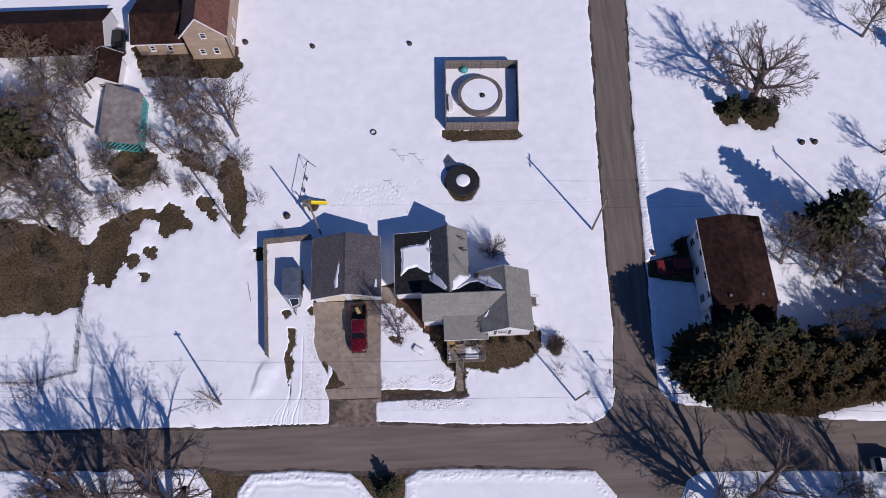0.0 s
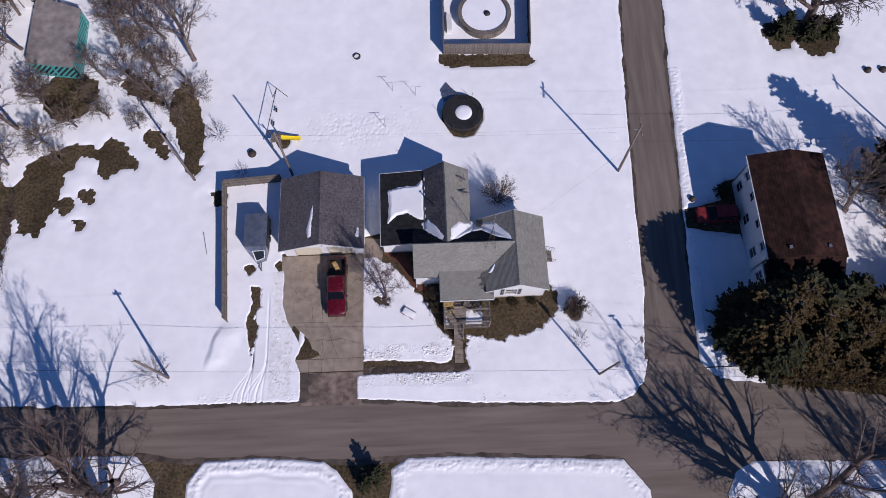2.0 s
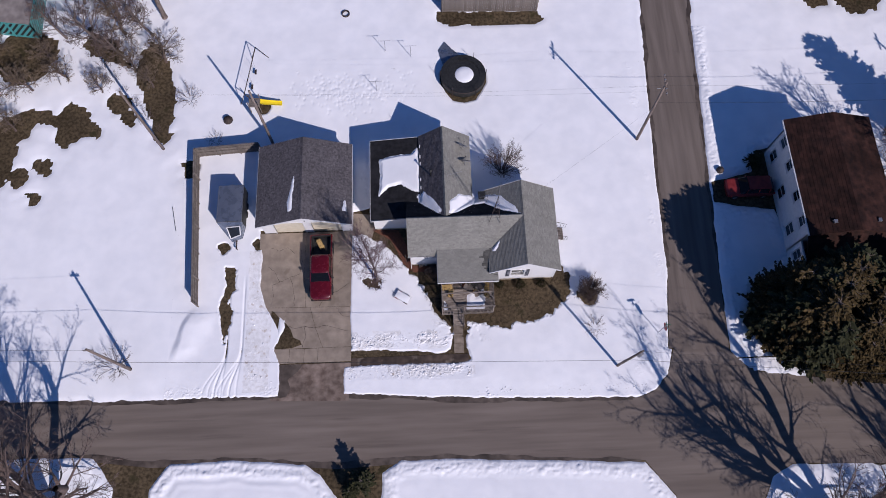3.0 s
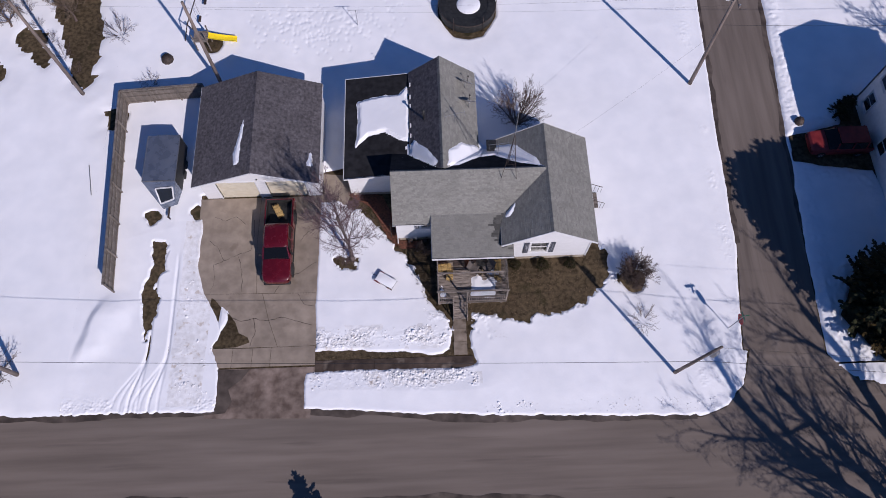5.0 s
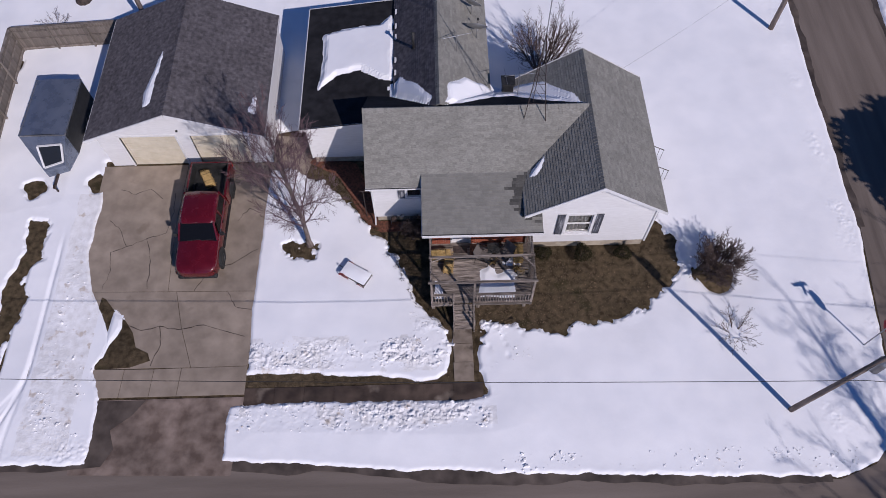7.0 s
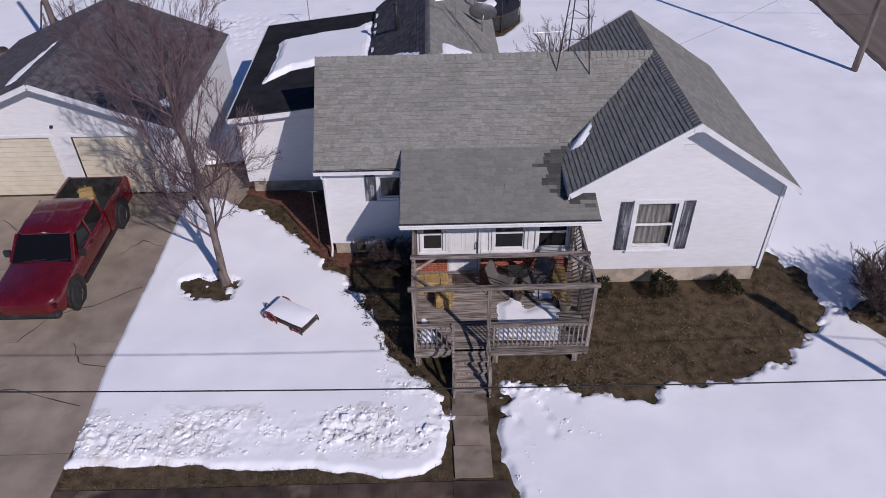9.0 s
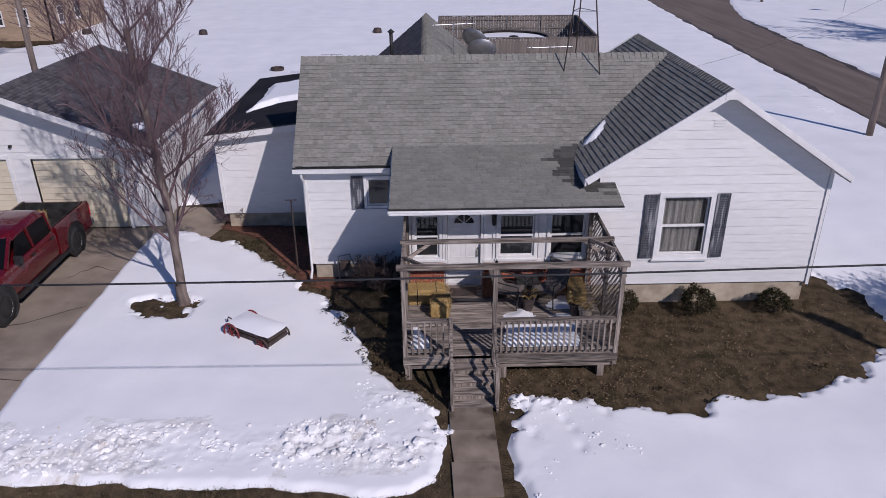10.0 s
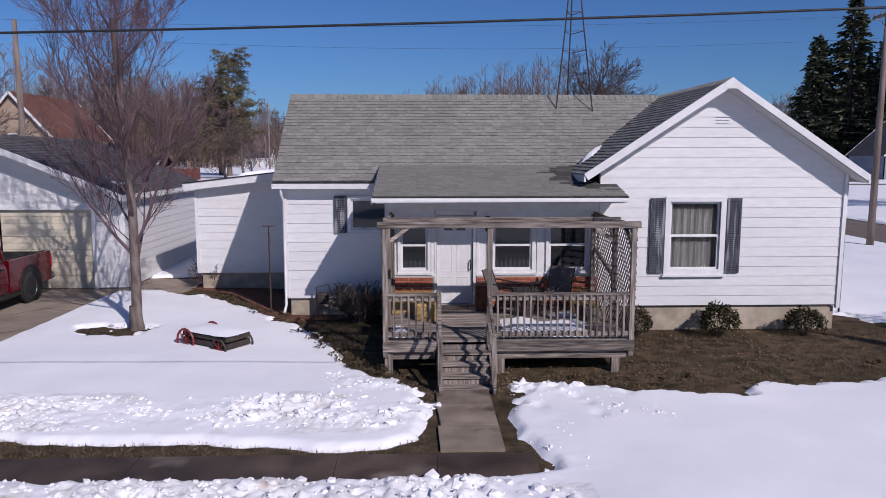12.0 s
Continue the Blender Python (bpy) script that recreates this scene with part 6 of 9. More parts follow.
def pickup(label, paint, group=""):
    """A pickup truck at the origin, its nose towards -y."""
    c = thing("pickup_truck", (0, 0, 0), label, "truck", group)
    W = 0.93
    sec = lambda w, zb, zs, zt, cr: [(w * 0.55, zb), (w * 0.96, zb + 0.06), (w, (zb + zs) / 2), (w * 0.985, zs), (w * 0.94, zt - 0.03), (w * 0.86, zt), (0.0, zt + cr)]
    body = loft([(-2.93, sec(0.52, 0.52, 0.78, 0.88, 0.02)), (-2.88, sec(0.70, 0.44, 0.81, 0.93, 0.03)), (-2.76, sec(0.84, 0.38, 0.86, 0.99, 0.035)), (-2.5, sec(0.91, 0.34, 0.90, 1.04, 0.04)), (-2.1, sec(W, 0.34, 0.93, 1.075, 0.05)), (-1.6, sec(W, 0.34, 0.96, 1.11, 0.05)), (-1.45, sec(W, 0.34, 0.98, 1.13, 0.03)),
                 (0.75, sec(W, 0.34, 0.98, 1.14, 0.0)), (0.80, sec(W, 0.34, 0.98, 1.14, 0.0))], W)
    bd = part("body", body, paint, c, smooth=True, bevel=0.025)
    cabp = lambda w0, z0, w1, z1: [(w0, z0), (w0 - 0.01, z0 + 0.05), (w1 + 0.01, z1 - 0.06), (w1 - 0.06, z1), (0.0, z1 + 0.025)]
    part("cab_roof", loft([(-0.86, cabp(0.78, 1.56, 0.68, 1.67)), (-0.74, cabp(0.80, 1.58, 0.71, 1.73)), (-0.5, cabp(0.80, 1.6, 0.73, 1.77)), (0.45, cabp(0.80, 1.6, 0.73, 1.78)), (0.66, cabp(0.79, 1.58, 0.72, 1.75)), (0.78, cabp(0.77, 1.55, 0.69, 1.69))], W), paint, c, smooth=True, bevel=0.02)
    part("windscreen", Mesh().add([(-0.84, -1.46, 1.13), (0.84, -1.46, 1.13), (0.70, -0.84, 1.66), (-0.70, -0.84, 1.66), (-0.8, -1.36, 1.08), (0.8, -1.36, 1.08), (0.68, -0.78, 1.6), (-0.68, -0.78, 1.6)], [(0, 1, 2, 3), (7, 6, 5, 4), (0, 4, 5, 1), (1, 5, 6, 2), (2, 6, 7, 3), (3, 7, 4, 0)]), CAR_GLASS, c, "dark windscreen")
    part("rear_window", Mesh().box(-0.68, 0.68, 0.76, 0.79, 1.2, 1.60), CAR_GLASS, c)
    for s in (-1, 1):
        for y0, y1 in ((-1.1, -0.25), (-0.17, 0.70)):
            xa, xb = 0.875 * s, 0.775 * s
            fy = -0.66 if y0 < -1 else y0
            q = [(xa, y0, 1.14), (xa, y1, 1.14), (xb, y1, 1.62), (xb, fy, 1.62)]
            q += [(x - 0.03 * s, y, z) for x, y, z in q]
            part("side_window", Mesh().add(q, [(0, 1, 2, 3), (7, 6, 5, 4), (0, 4, 5, 1), (1, 5, 6, 2), (2, 6, 7, 3), (3, 7, 4, 0)]), CAR_GLASS, c)
            part("door_handle", Mesh().box(W * s - 0.02, W * s + 0.02, y1 - 0.2, y1 - 0.05, 0.98, 1.02), BLACK, c)
        for a, b in (((0.84 * s, -1.42, 1.12), (0.74 * s, -0.84, 1.66)), ((0.86 * s, -0.21, 1.12), (0.77 * s, -0.21, 1.66)), ((0.86 * s, 0.76, 1.12), (0.76 * s, 0.74, 1.66))):
            part("pillar", Mesh().beam(a, b, 0.07, 0.07), paint, c)
        mir = part("wing_mirror", Mesh().box(0.92 * s if s > 0 else -1.12, 1.12 if s > 0 else 0.92 * s, -1.2, -1.1, 1.12, 1.32), BLACK, c, "black wing mirror", bevel=0.02)
        part("headlight", Mesh().box(0.52 * s if s > 0 else -0.86, 0.82 if s > 0 else 0.52 * s, -2.86, -2.72, 0.70, 0.86), CLEAR, c, "clear headlight", bevel=0.01)
        part("bed_side", loft([(0.86, [(0.05, 0.40), (0.055, 1.08), (0.05, 1.17), (0.0, 1.18)]), (2.78, [(0.05, 0.42), (0.055, 1.08), (0.05, 1.17), (0.0, 1.18)])], 1), paint, c).matrix_basis = Matrix.Translation((0.875 * s, 0, 0))
        part("tail_light", Mesh().box(0.80 * s if s > 0 else -0.93, 0.93 if s > 0 else 0.80 * s, 2.76, 2.82, 0.72, 1.1), SIGN_RED, c, "red tail light")
        part("sill", Mesh().box(0.86 * s if s > 0 else -0.94, 0.94 if s > 0 else 0.86 * s, -1.35, 1.3, 0.28, 0.38), BLACK, c)
        for y in (-1.95, 1.75):
            turn = Matrix.Translation((0.90 * s, y, 0.45)) @ Matrix.Rotation(radians(90 * s), 4, "Y")
            part("wheel_arch", Mesh().lathe([(0.0, 0.036), (0.47, 0.036), (0.50, 0.05), (0.50, 0.0)], 20, (0, 0, 0), turn), BLACK, c)
    part("bed_floor", Mesh().box(-0.83, 0.83, 0.84, 2.72, 0.60, 0.66).box(-0.82, 0.82, 0.82, 0.86, 0.66, 1.16).box(-0.83, -0.80, 0.86, 2.7, 0.66, 1.195).box(0.80, 0.83, 0.86, 2.7, 0.66, 1.195).box(-0.80, 0.80, 2.69, 2.715, 0.66, 1.16), BLACK, c, "black bed liner")
    part("tailgate", Mesh().box(-0.84, 0.84, 2.72, 2.80, 0.6, 1.15), paint, c, bevel=0.015)
    part("grille", Mesh().box(-0.5, 0.5, -2.88, -2.78, 0.62, 0.88), BLACK, c, "black grille")
    part("bumper", Mesh().box(-0.86, 0.86, -2.95, -2.70, 0.38, 0.60), BLACK if paint is RED_PAINT else STEEL, c, bevel=0.09)
    part("bumper", Mesh().box(-0.92, 0.92, 2.78, 2.95, 0.42, 0.60), STEEL, c, "steel step bumper", bevel=0.02)
    part("wiper", Mesh().beam((-0.5, -1.44, 1.15), (0.1, -1.40, 1.19), 0.02).beam((0.15, -1.44, 1.15), (0.7, -1.40, 1.19), 0.02), BLACK, c)
    for x in (-0.82, 0.82):
        for y in (-1.95, 1.75):
            wheel(c, x, y)
    return c


truck = pickup("dark red pickup truck with a black bed, parked on the driveway", RED_PAINT)
truck.matrix_basis = Matrix.Translation((-10.62, 21.95, 0.03)) @ Matrix.Diagonal((1.06, 1.06, 1.06, 1))
straw_bale(-10.75, 24.1, 0.73, 2.05, "tan straw bale in the truck bed", 0.85, 0.42)
far_truck = pickup("silver-grey pickup truck parked along the far street", SILVER)
far_truck.matrix_basis = Matrix.Translation((15.0, 106.6, 0)) @ Matrix.Rotation(radians(-92), 4, "Z")


def suv(label, paint):
    c = thing("parked_car", (0, 0, 0), label, "car", "parked cars")
    sec = lambda w, zb, zt: [(w * 0.6, zb), (w, zb + 0.12), (w, zt - 0.2), (w * 0.93, zt), (0, zt + 0.03)]
    part("body", loft([(-2.2, sec(0.75, 0.4, 0.8)), (-2.05, sec(0.86, 0.3, 0.92)), (-1.0, sec(0.9, 0.28, 1.05)), (2.0, sec(0.9, 0.28, 1.08)), (2.2, sec(0.84, 0.36, 1.0))], 0.9), paint, c, bevel=0.04)
    cab = lambda w0, w1, z1: [(w0, 1.04), (w1, z1 - 0.06), (w1 - 0.08, z1), (0, z1 + 0.02)]
    part("greenhouse", loft([(-1.05, cab(0.82, 0.80, 1.12)), (-0.45, cab(0.84, 0.70, 1.60)), (1.7, cab(0.84, 0.70, 1.64)), (2.1, cab(0.8, 0.76, 1.15))], 0.9), CAR_GLASS, c, "dark glazed upper half")
    part("car_roof", Mesh().box(-0.68, 0.68, -0.4, 1.7, 1.62, 1.68), paint, c, bevel=0.02)
    for s in (-1, 1):
        part("headlight", Mesh().box(0.45 * s if s > 0 else -0.8, 0.8 if s > 0 else 0.45 * s, -2.22, -2.1, 0.66, 0.8), CLEAR, c)
        part("tail_light", Mesh().box(0.6 * s if s > 0 else -0.86, 0.86 if s > 0 else 0.6 * s, 2.12, 2.22, 0.7, 0.95), SIGN_RED, c)
        for y in (-0.5, 0.6, 1.6):
            part("pillar", Mesh().beam((0.86 * s, y, 1.05), (0.72 * s, y, 1.62), 0.08), paint, c)
    for x in (-0.8, 0.8):
        for y in (-1.35, 1.4):
            wheel(c, x, y, 0.34, 0.2)
    return c


for lab, paint, x, y, yaw in (("red compact car seen from its nose beside the white building", RED_DULL, -13.6, 123.5, 10), ("dark red minivan parked before far evergreens", RED_DULL, 60.5, 119.5, -80), ("dark red car in the neighbour's shaded drive", RED_DULL, 29.6, 28.4, -90),
                              ("silver car parked beside a far house", SILVER, -39.5, 117.0, -70), ("white van at the roadside in the sun", TRIM, 50.6, 3.1, 88), ("dark car parked by the tan house", BLACK, -45.7, 66.3, 5)):
    suv(lab, paint).matrix_basis = Matrix.Translation((x, y, 0.02)) @ Matrix.Rotation(radians(yaw), 4, "Z")

# ---------------------------------------------------------------- trees and shrubs


def grow(meshes, p, d, length, r, level, rng, spec):
    """Grows one branch and, from it, the next level. meshes[0] takes the thick wood, meshes[1] the thin."""
    segs = 5 if level == 0 else (4 if level < 3 else (2 if level < spec["levels"] else 1))
    pts, rad, q, v = [p], [r], p.copy(), d.normalized()
    wob, lift = spec["wobble"], spec["lift"]
    tip = 0.55 if level == 0 else 0.22
    for k in range(segs):
        v = (v + Vector((rng.gauss(0, wob), rng.gauss(0, wob), rng.gauss(0, wob) + lift * (0.2 if level == 0 else 1)))).normalized()
        q = q + v * (length / segs)
        pts.append(q.copy())
        rad.append(max(r * (1 - (1 - tip) * (k + 1) / segs), spec["thin"]))
    thick = level < spec["split"]
    meshes[0 if thick else 1].tube(pts, rad, 8 if level == 0 else (5 if level == 1 else (4 if level == 2 else 3)), False)
    if level >= spec["levels"]:
        return
    n = spec["kids"][level]
    first = spec["clear"] if level == 0 else 0.18
    for k in range(n):
        t = first + (1 - first) * (k + rng.uniform(0.1, 0.9)) / n
        i = min(int(t * segs), segs - 1)
        a = pts[i].lerp(pts[i + 1], t * segs - i)
        base = (pts[i + 1] - pts[i]).normalized()
        side = base.orthogonal().normalized()
        side.rotate(Matrix.Rotation(rng.uniform(0, 6.283) if level else k * 2.4 + rng.uniform(-0.4, 0.4), 3, base))
        ang = radians(rng.gauss(*spec["angle"][min(level, len(spec["angle"]) - 1)]))
        nd = base * math.cos(ang) + side * math.sin(ang)
        ratio = spec["ratio"][min(level, len(spec["ratio"]) - 1)]
        ln = length * ratio * (1.0 - 0.5 * max(0.0, t - 0.35)) * rng.uniform(0.75, 1.2)
        grow(meshes, a, nd, ln, max(rad[i] * spec["shrink"] * rng.uniform(0.7, 1.0), spec["thin"]), level + 1, rng, spec)


def bare_tree(seed, height, radius, label, spec, bark=BARK, twig=TWIG, category="tree", name="bare_tree", group=""):
    base = dict(levels=4, kids=(10, 6, 5, 4), clear=0.22, angle=((50, 10), (42, 12), (40, 14), (38, 16)), ratio=(0.62, 0.55, 0.5, 0.5), shrink=0.6, wobble=0.09, lift=0.07, thin=0.008, split=2)
    base.update(spec)
    t = thing(name, (0, 0, 0), label, category, group)
    ms = (Mesh(), Mesh())
    rng = random.Random(seed)
    stems = base.get("stems", 1)
    for k in range(stems):
        a = 6.283 * k / stems + rng.uniform(-0.3, 0.3)
        lean = base.get("splay", 0.0)
        grow(ms, Vector((0.1 * math.cos(a) * (stems > 1), 0.1 * math.sin(a) * (stems > 1), -0.1)), Vector((lean * math.cos(a), lean * math.sin(a), 1)), height * base.get("trunk", 0.75) * rng.uniform(0.85, 1.1 if stems > 1 else 1.0), radius * (1.0 if stems == 1 else rng.uniform(0.6, 1)), 0, rng, base)
    if base.get("flare", True) and stems == 1:
        ms[0].tube([(0, 0, -0.15), (0, 0, 0.1), (0, 0, 0.5)], [radius * 1.6, radius * 1.25, radius * 0.99], 10, False)
    part("trunk" if stems == 1 else "stem_wood", ms[0], bark, t, smooth=True)
    if stems > 1:
        tagged(t.children[0], kind="stuff")
    tagged(part("crown", ms[1], twig, t), kind="stuff")
    return t


def conifer(seed, height, radius, label, needles=NEEDLE, density=1.0, name="conifer_tree", droop=-0.25, shape=1.0, start=0.06, leaf=0.3, group=""):
    t = thing(name, (0, 0, 0), label, "tree", group)
    r = random.Random(seed)
    part("trunk", Mesh().tube([(0, 0, -0.1), (0, 0, height * 0.5), (0, 0, height * 0.98)], [height * 0.022 + 0.05, height * 0.014, 0.02], 7, False), BARK, t, smooth=True)
    limbs, m = Mesh(), Mesh()
    z = height * start
    while z < height * 0.985:
        f = 1 - (z - height * start) / (height * (1 - start))
        reach = radius * (f ** shape) * (0.9 + 0.1 * math.sin(z * 3)) + 0.12
        for k in range(max(4, int(8 * density))):
            a = r.uniform(0, 6.283)
            l = reach * r.uniform(0.55, 1.12)
            zz = z + r.uniform(-0.2, 0.2)
            tip = Vector((l * math.cos(a), l * math.sin(a), zz + droop * l + 0.12 * l * l / radius))
            limbs.tube([(0, 0, zz), tip], [0.03, 0.008], 3, False)
            n = max(3, int(l / (leaf * 0.42) * density))
            for j in range(n):
                s = 0.22 + 0.82 * (j + r.random()) / n
                c = Vector((0, 0, zz)).lerp(tip, min(s, 1.02))
                w = leaf * (0.6 + 0.6 * r.random()) * (1.15 - 0.5 * s)
                for _ in range(2):
                    u = Vector((r.gauss(math.cos(a), 0.6), r.gauss(math.sin(a), 0.6), r.gauss(-0.15, 0.35))).normalized() * w
                    v = u.cross(Vector((r.gauss(0, 0.4), r.gauss(0, 0.4), 1))).normalized() * w * 0.42
                    m.add([c - v * 0.6, c + u * 0.5 - v, c + u * 1.15, c + u * 0.5 + v, c + v * 0.6], [(0, 1, 2, 3, 4)])
        z += max(0.16, leaf * 0.9) / density
    tagged(part("limb_wood", limbs, BARK, t), kind="stuff")
    part("crown", m, needles, t)
    return t


def place(ob, x, y, z=0.0, yaw=0.0, s=1.0):
    ob.matrix_basis = Matrix.Translation((x, y, z)) @ Matrix.Rotation(radians(yaw), 4, "Z") @ Matrix.Diagonal((s, s, s, 1))
    return ob


def again(ob, x, y, yaw, s, z=0.0):
    c = copy_thing(ob, Matrix.Identity(4))
    return place(c, x, y, z, yaw, s)


maple = bare_tree(11, 8.6, 0.122, "young bare maple with grey bark in the front yard", dict(levels=4, split=1, kids=(19, 9, 8, 5), clear=0.17, angle=((41, 10), (29, 9), (28, 11), (30, 14)), ratio=(0.47, 0.52, 0.5, 0.5), lift=0.14, wobble=0.06, thin=0.0044, trunk=0.86, shrink=0.44), twig=TWIG_RED, name="maple_tree")
place(maple, -5.66, 20.75, 0.05, 40)
maple.matrix_basis = maple.matrix_basis @ Matrix.Rotation(radians(3.0), 4, Vector((math.sin(radians(40)), math.cos(radians(40)), 0)) * -1)
place(bare_tree(23, 3.6, 0.045, "multi-stemmed bare shrub behind the house", dict(stems=30, splay=0.45, thin=0.006, levels=3, kids=(5, 4, 3), angle=((22, 8), (24, 8), (26, 10)), ratio=(0.5, 0.5, 0.5), lift=0.03, clear=0.25, split=1, trunk=0.8), category="shrub", name="bare_shrub", bark=TWIG), 6.4, 31.2)
place(bare_tree(24, 1.7, 0.024, "rounded reddish-brown bare bush on melted ground", dict(stems=44, splay=0.6, levels=3, kids=(6, 5, 4), angle=((25, 8), (28, 8), (28, 10)), ratio=(0.5, 0.5, 0.5), lift=0.02, clear=0.2, split=1, thin=0.005, trunk=0.7), twig=TWIG, category="shrub", name="round_bush", bark=TWIG), 13.4, 18.85, 0, 0, 1.25)
shrub = place(bare_tree(25, 2.2, 0.03, "low wide bare shrub in the snow", dict(stems=11, splay=0.9, levels=3, kids=(4, 4, 3), angle=((25, 8), (28, 8), (28, 10)), ratio=(0.5, 0.5, 0.5), lift=0.02, clear=0.2, split=1, thin=0.006, trunk=0.8), category="shrub", name="bare_shrub", bark=TWIG, group="bare shrubs"), -28.4, 13.8)
again(shrub, -49.6, 16.2, 50, 1.2)
again(shrub, 13.6, 15.6, 90, 0.6)
again(shrub, -21.2, 35.6, 10, 0.5)
again(shrub, -24.2, 40.4, 140, 0.8)
# small shrub copies added as stand-ins for a straight dotted line of posts
for k in range(7):
    again(shrub, -34.6 + k * 1.25, 46.0 - k * 1.5, k * 77, 0.35 + 0.1 * (k % 3))
place(bare_tree(27, 1.9, 0.022, "sparse tangle of reddish-brown vines beside the extension", dict(stems=12, splay=0.75, levels=3, kids=(5, 4, 3), angle=((25, 8), (28, 8), (28, 10)), ratio=(0.5, 0.5, 0.5), lift=0.02, clear=0.15, split=1, thin=0.006, trunk=0.75), twig=TWIG_RED, category="shrub", name="thicket", bark=TWIG_RED), -5.5, 25.9, 0, 0, 0.55)
# large bare trees
wide = bare_tree(31, 14, 0.42, "large spreading bare tree with dark limbs", dict(levels=4, kids=(9, 8, 6, 5), clear=0.20, angle=((58, 9), (40, 12), (38, 14), (38, 16)), ratio=(0.85, 0.55, 0.5, 0.5), lift=0.03, wobble=0.10, thin=0.017, trunk=0.5), group="large bare trees", bark=TWIG)
place(wide, 44.6, 52.6, 0, 20, 1.4)
tall = bare_tree(32, 15, 0.30, "tall bare tree with fine brown twigs", dict(levels=4, kids=(13, 6, 5, 4), clear=0.25, angle=((46, 9), (40, 12), (38, 14), (38, 16)), ratio=(0.5, 0.55, 0.5, 0.5), lift=0.05, wobble=0.09, thin=0.019, trunk=0.72), group="large bare trees")
place(tall, -27.6, 50.4, 0, 0, 0.9)
for x, y, yaw, s in ((-28.6, 48.2, 80, 0.5), (-33.2, 47.0, 130, 0.62), (-34.6, 58, 200, 0.6), (-46.5, 42, 60, 0.75), (-49.5, 47.5, 15, 0.7), (-52, 40.5, 250, 0.8), (-54, 52, 10, 0.75), (-47.5, 61, 170, 0.6), (-58.5, 45, 310, 0.8), (-38, 58.5, 20, 0.5), (-60, 36, 90, 0.6), (-43, 44.0, 33, 0.45), (63.5, 63.5, 100, 0.8), (61, 44, 140, 0.5),
                        (52.5, 29, 20, 0.6), (47.5, 26.5, 70, 0.55), (57.5, 24.5, 120, 0.6), (49.5, 19.0, 200, 0.45),
                        (-50.5, 36.5, 40, 0.6), (-55.5, 42.5, 100, 0.85), (-57, 49, 222, 0.8), (-62, 41, 10, 0.9), (-63, 52, 77, 0.9), (-53.5, 57, 180, 0.7), (-36.2, 52.5, 290, 0.55), (-37.5, 48.2, 60, 0.45), (-31.2, 53.5, 140, 0.55), (-34.0, 54.6, 25, 0.6), (-47.8, 52.6, 111, 0.65), (-46.8, 37.5, 205, 0.55), (-30.8, 45.2, 85, 0.45), (-66, 46, 300, 0.9), (-48.8, 57.5, 12, 0.6)):
    again(tall, x, y, yaw, s)
shag = bare_tree(36, 13, 0.3, "spreading bare tree with a dense tan-brown crown", dict(levels=4, kids=(12, 7, 6, 5), clear=0.18, angle=((55, 10), (42, 12), (40, 14), (40, 16)), ratio=(0.75, 0.55, 0.5, 0.5), lift=0.03, wobble=0.12, thin=0.02, trunk=0.55), twig=TWIG_TAN, bark=TWIG, group="brown trees round the lots")
place(shag, 53.5, 21.0, 0, 0, 0.95)
for x, y, yaw, s in ((50.0, 25.5, 40, 0.75), (56.5, 27.0, 90, 0.9), (58.5, 17.5, 130, 0.9), (62.0, 23.0, 200, 1.0), (51.5, 33.0, 250, 0.7), (60.5, 32.0, 310, 0.9), (47.5, 29.5, 20, 0.55), (55.0, 13.5, 170, 0.7), (47.8, 19.5, 290, 0.6),
                     (44.5, -2.2, 25, 0.5), (49.0, -3.5, 200, 0.65), (55.0, -4.0, 120, 0.7), (39.0, -4.5, 70, 0.6), (60.0, -1.5, 10, 0.6), (51.5, -0.4, 10, 0.3), (47.0, 0.2, 99, 0.25),
                     (-40.5, 119.5, 0, 1.15), (-36.0, 121.5, 60, 1.05), (-45.0, 117.0, 120, 1.15), (-48.5, 121.5, 180, 1.2), (-31.8, 125.0, 240, 0.85), (-53.0, 115.0, 300, 1.2),
                     (-30.0, 44.0, 10, 0.35), (-33.0, 41.5, 50, 0.3), (-28.0, 42.0, 90, 0.3), (-36.5, 43.0, 130, 0.35), (-40.0, 42.0, 170, 0.4), (-43.0, 40.0, 210, 0.45), (-38.5, 45.5, 250, 0.35), (-31.5, 48.5, 290, 0.5), (-27.0, 45.0, 330, 0.4), (-44.5, 45.5, 20, 0.5), (-41.0, 37.5, 60, 0.3), (-44.0, 0.0, 140, 0.6), (-50.0, 31.0, 15, 0.4), (-55.0, 34.5, 95, 0.45), (-60.0, 30.0, 200, 0.5), (-48.0, 35.5, 280, 0.35),
                     (-57.0, 50.0, 30, 0.95), (-61.0, 43.0, 80, 1.0), (-53.5, 43.5, 140, 0.8), (-62.5, 56.0, 190, 1.0), (-51.0, 59.5, 240, 0.75), (-58.5, 36.5, 300, 0.95), (-49.0, 38.5, 350, 0.7), (-56.0, 61.0, 60, 0.8), (-37.5, 56.0, 15, 0.5), (-66.0, 49.0, 15, 1.0), (-33.5, 51.0, 75, 0.5), (-53.0, 54.0, 220, 0.75)):
    again(shag, x, y, yaw, s)
elm = place(bare_tree(37, 17.5, 0.58, "large many-stemmed bare tree with long ascending limbs", dict(stems=5, splay=0.30, levels=4, kids=(8, 6, 5, 4), clear=0.22, angle=((34, 9), (36, 12), (40, 14), (40, 16)), ratio=(0.46, 0.55, 0.5, 0.5), lift=0.04, wobble=0.13, thin=0.012, trunk=0.85, shrink=0.56, split=1), bark=TWIG, group="large bare trees"), 31.6, -1.3, 0, 200, 0.9)
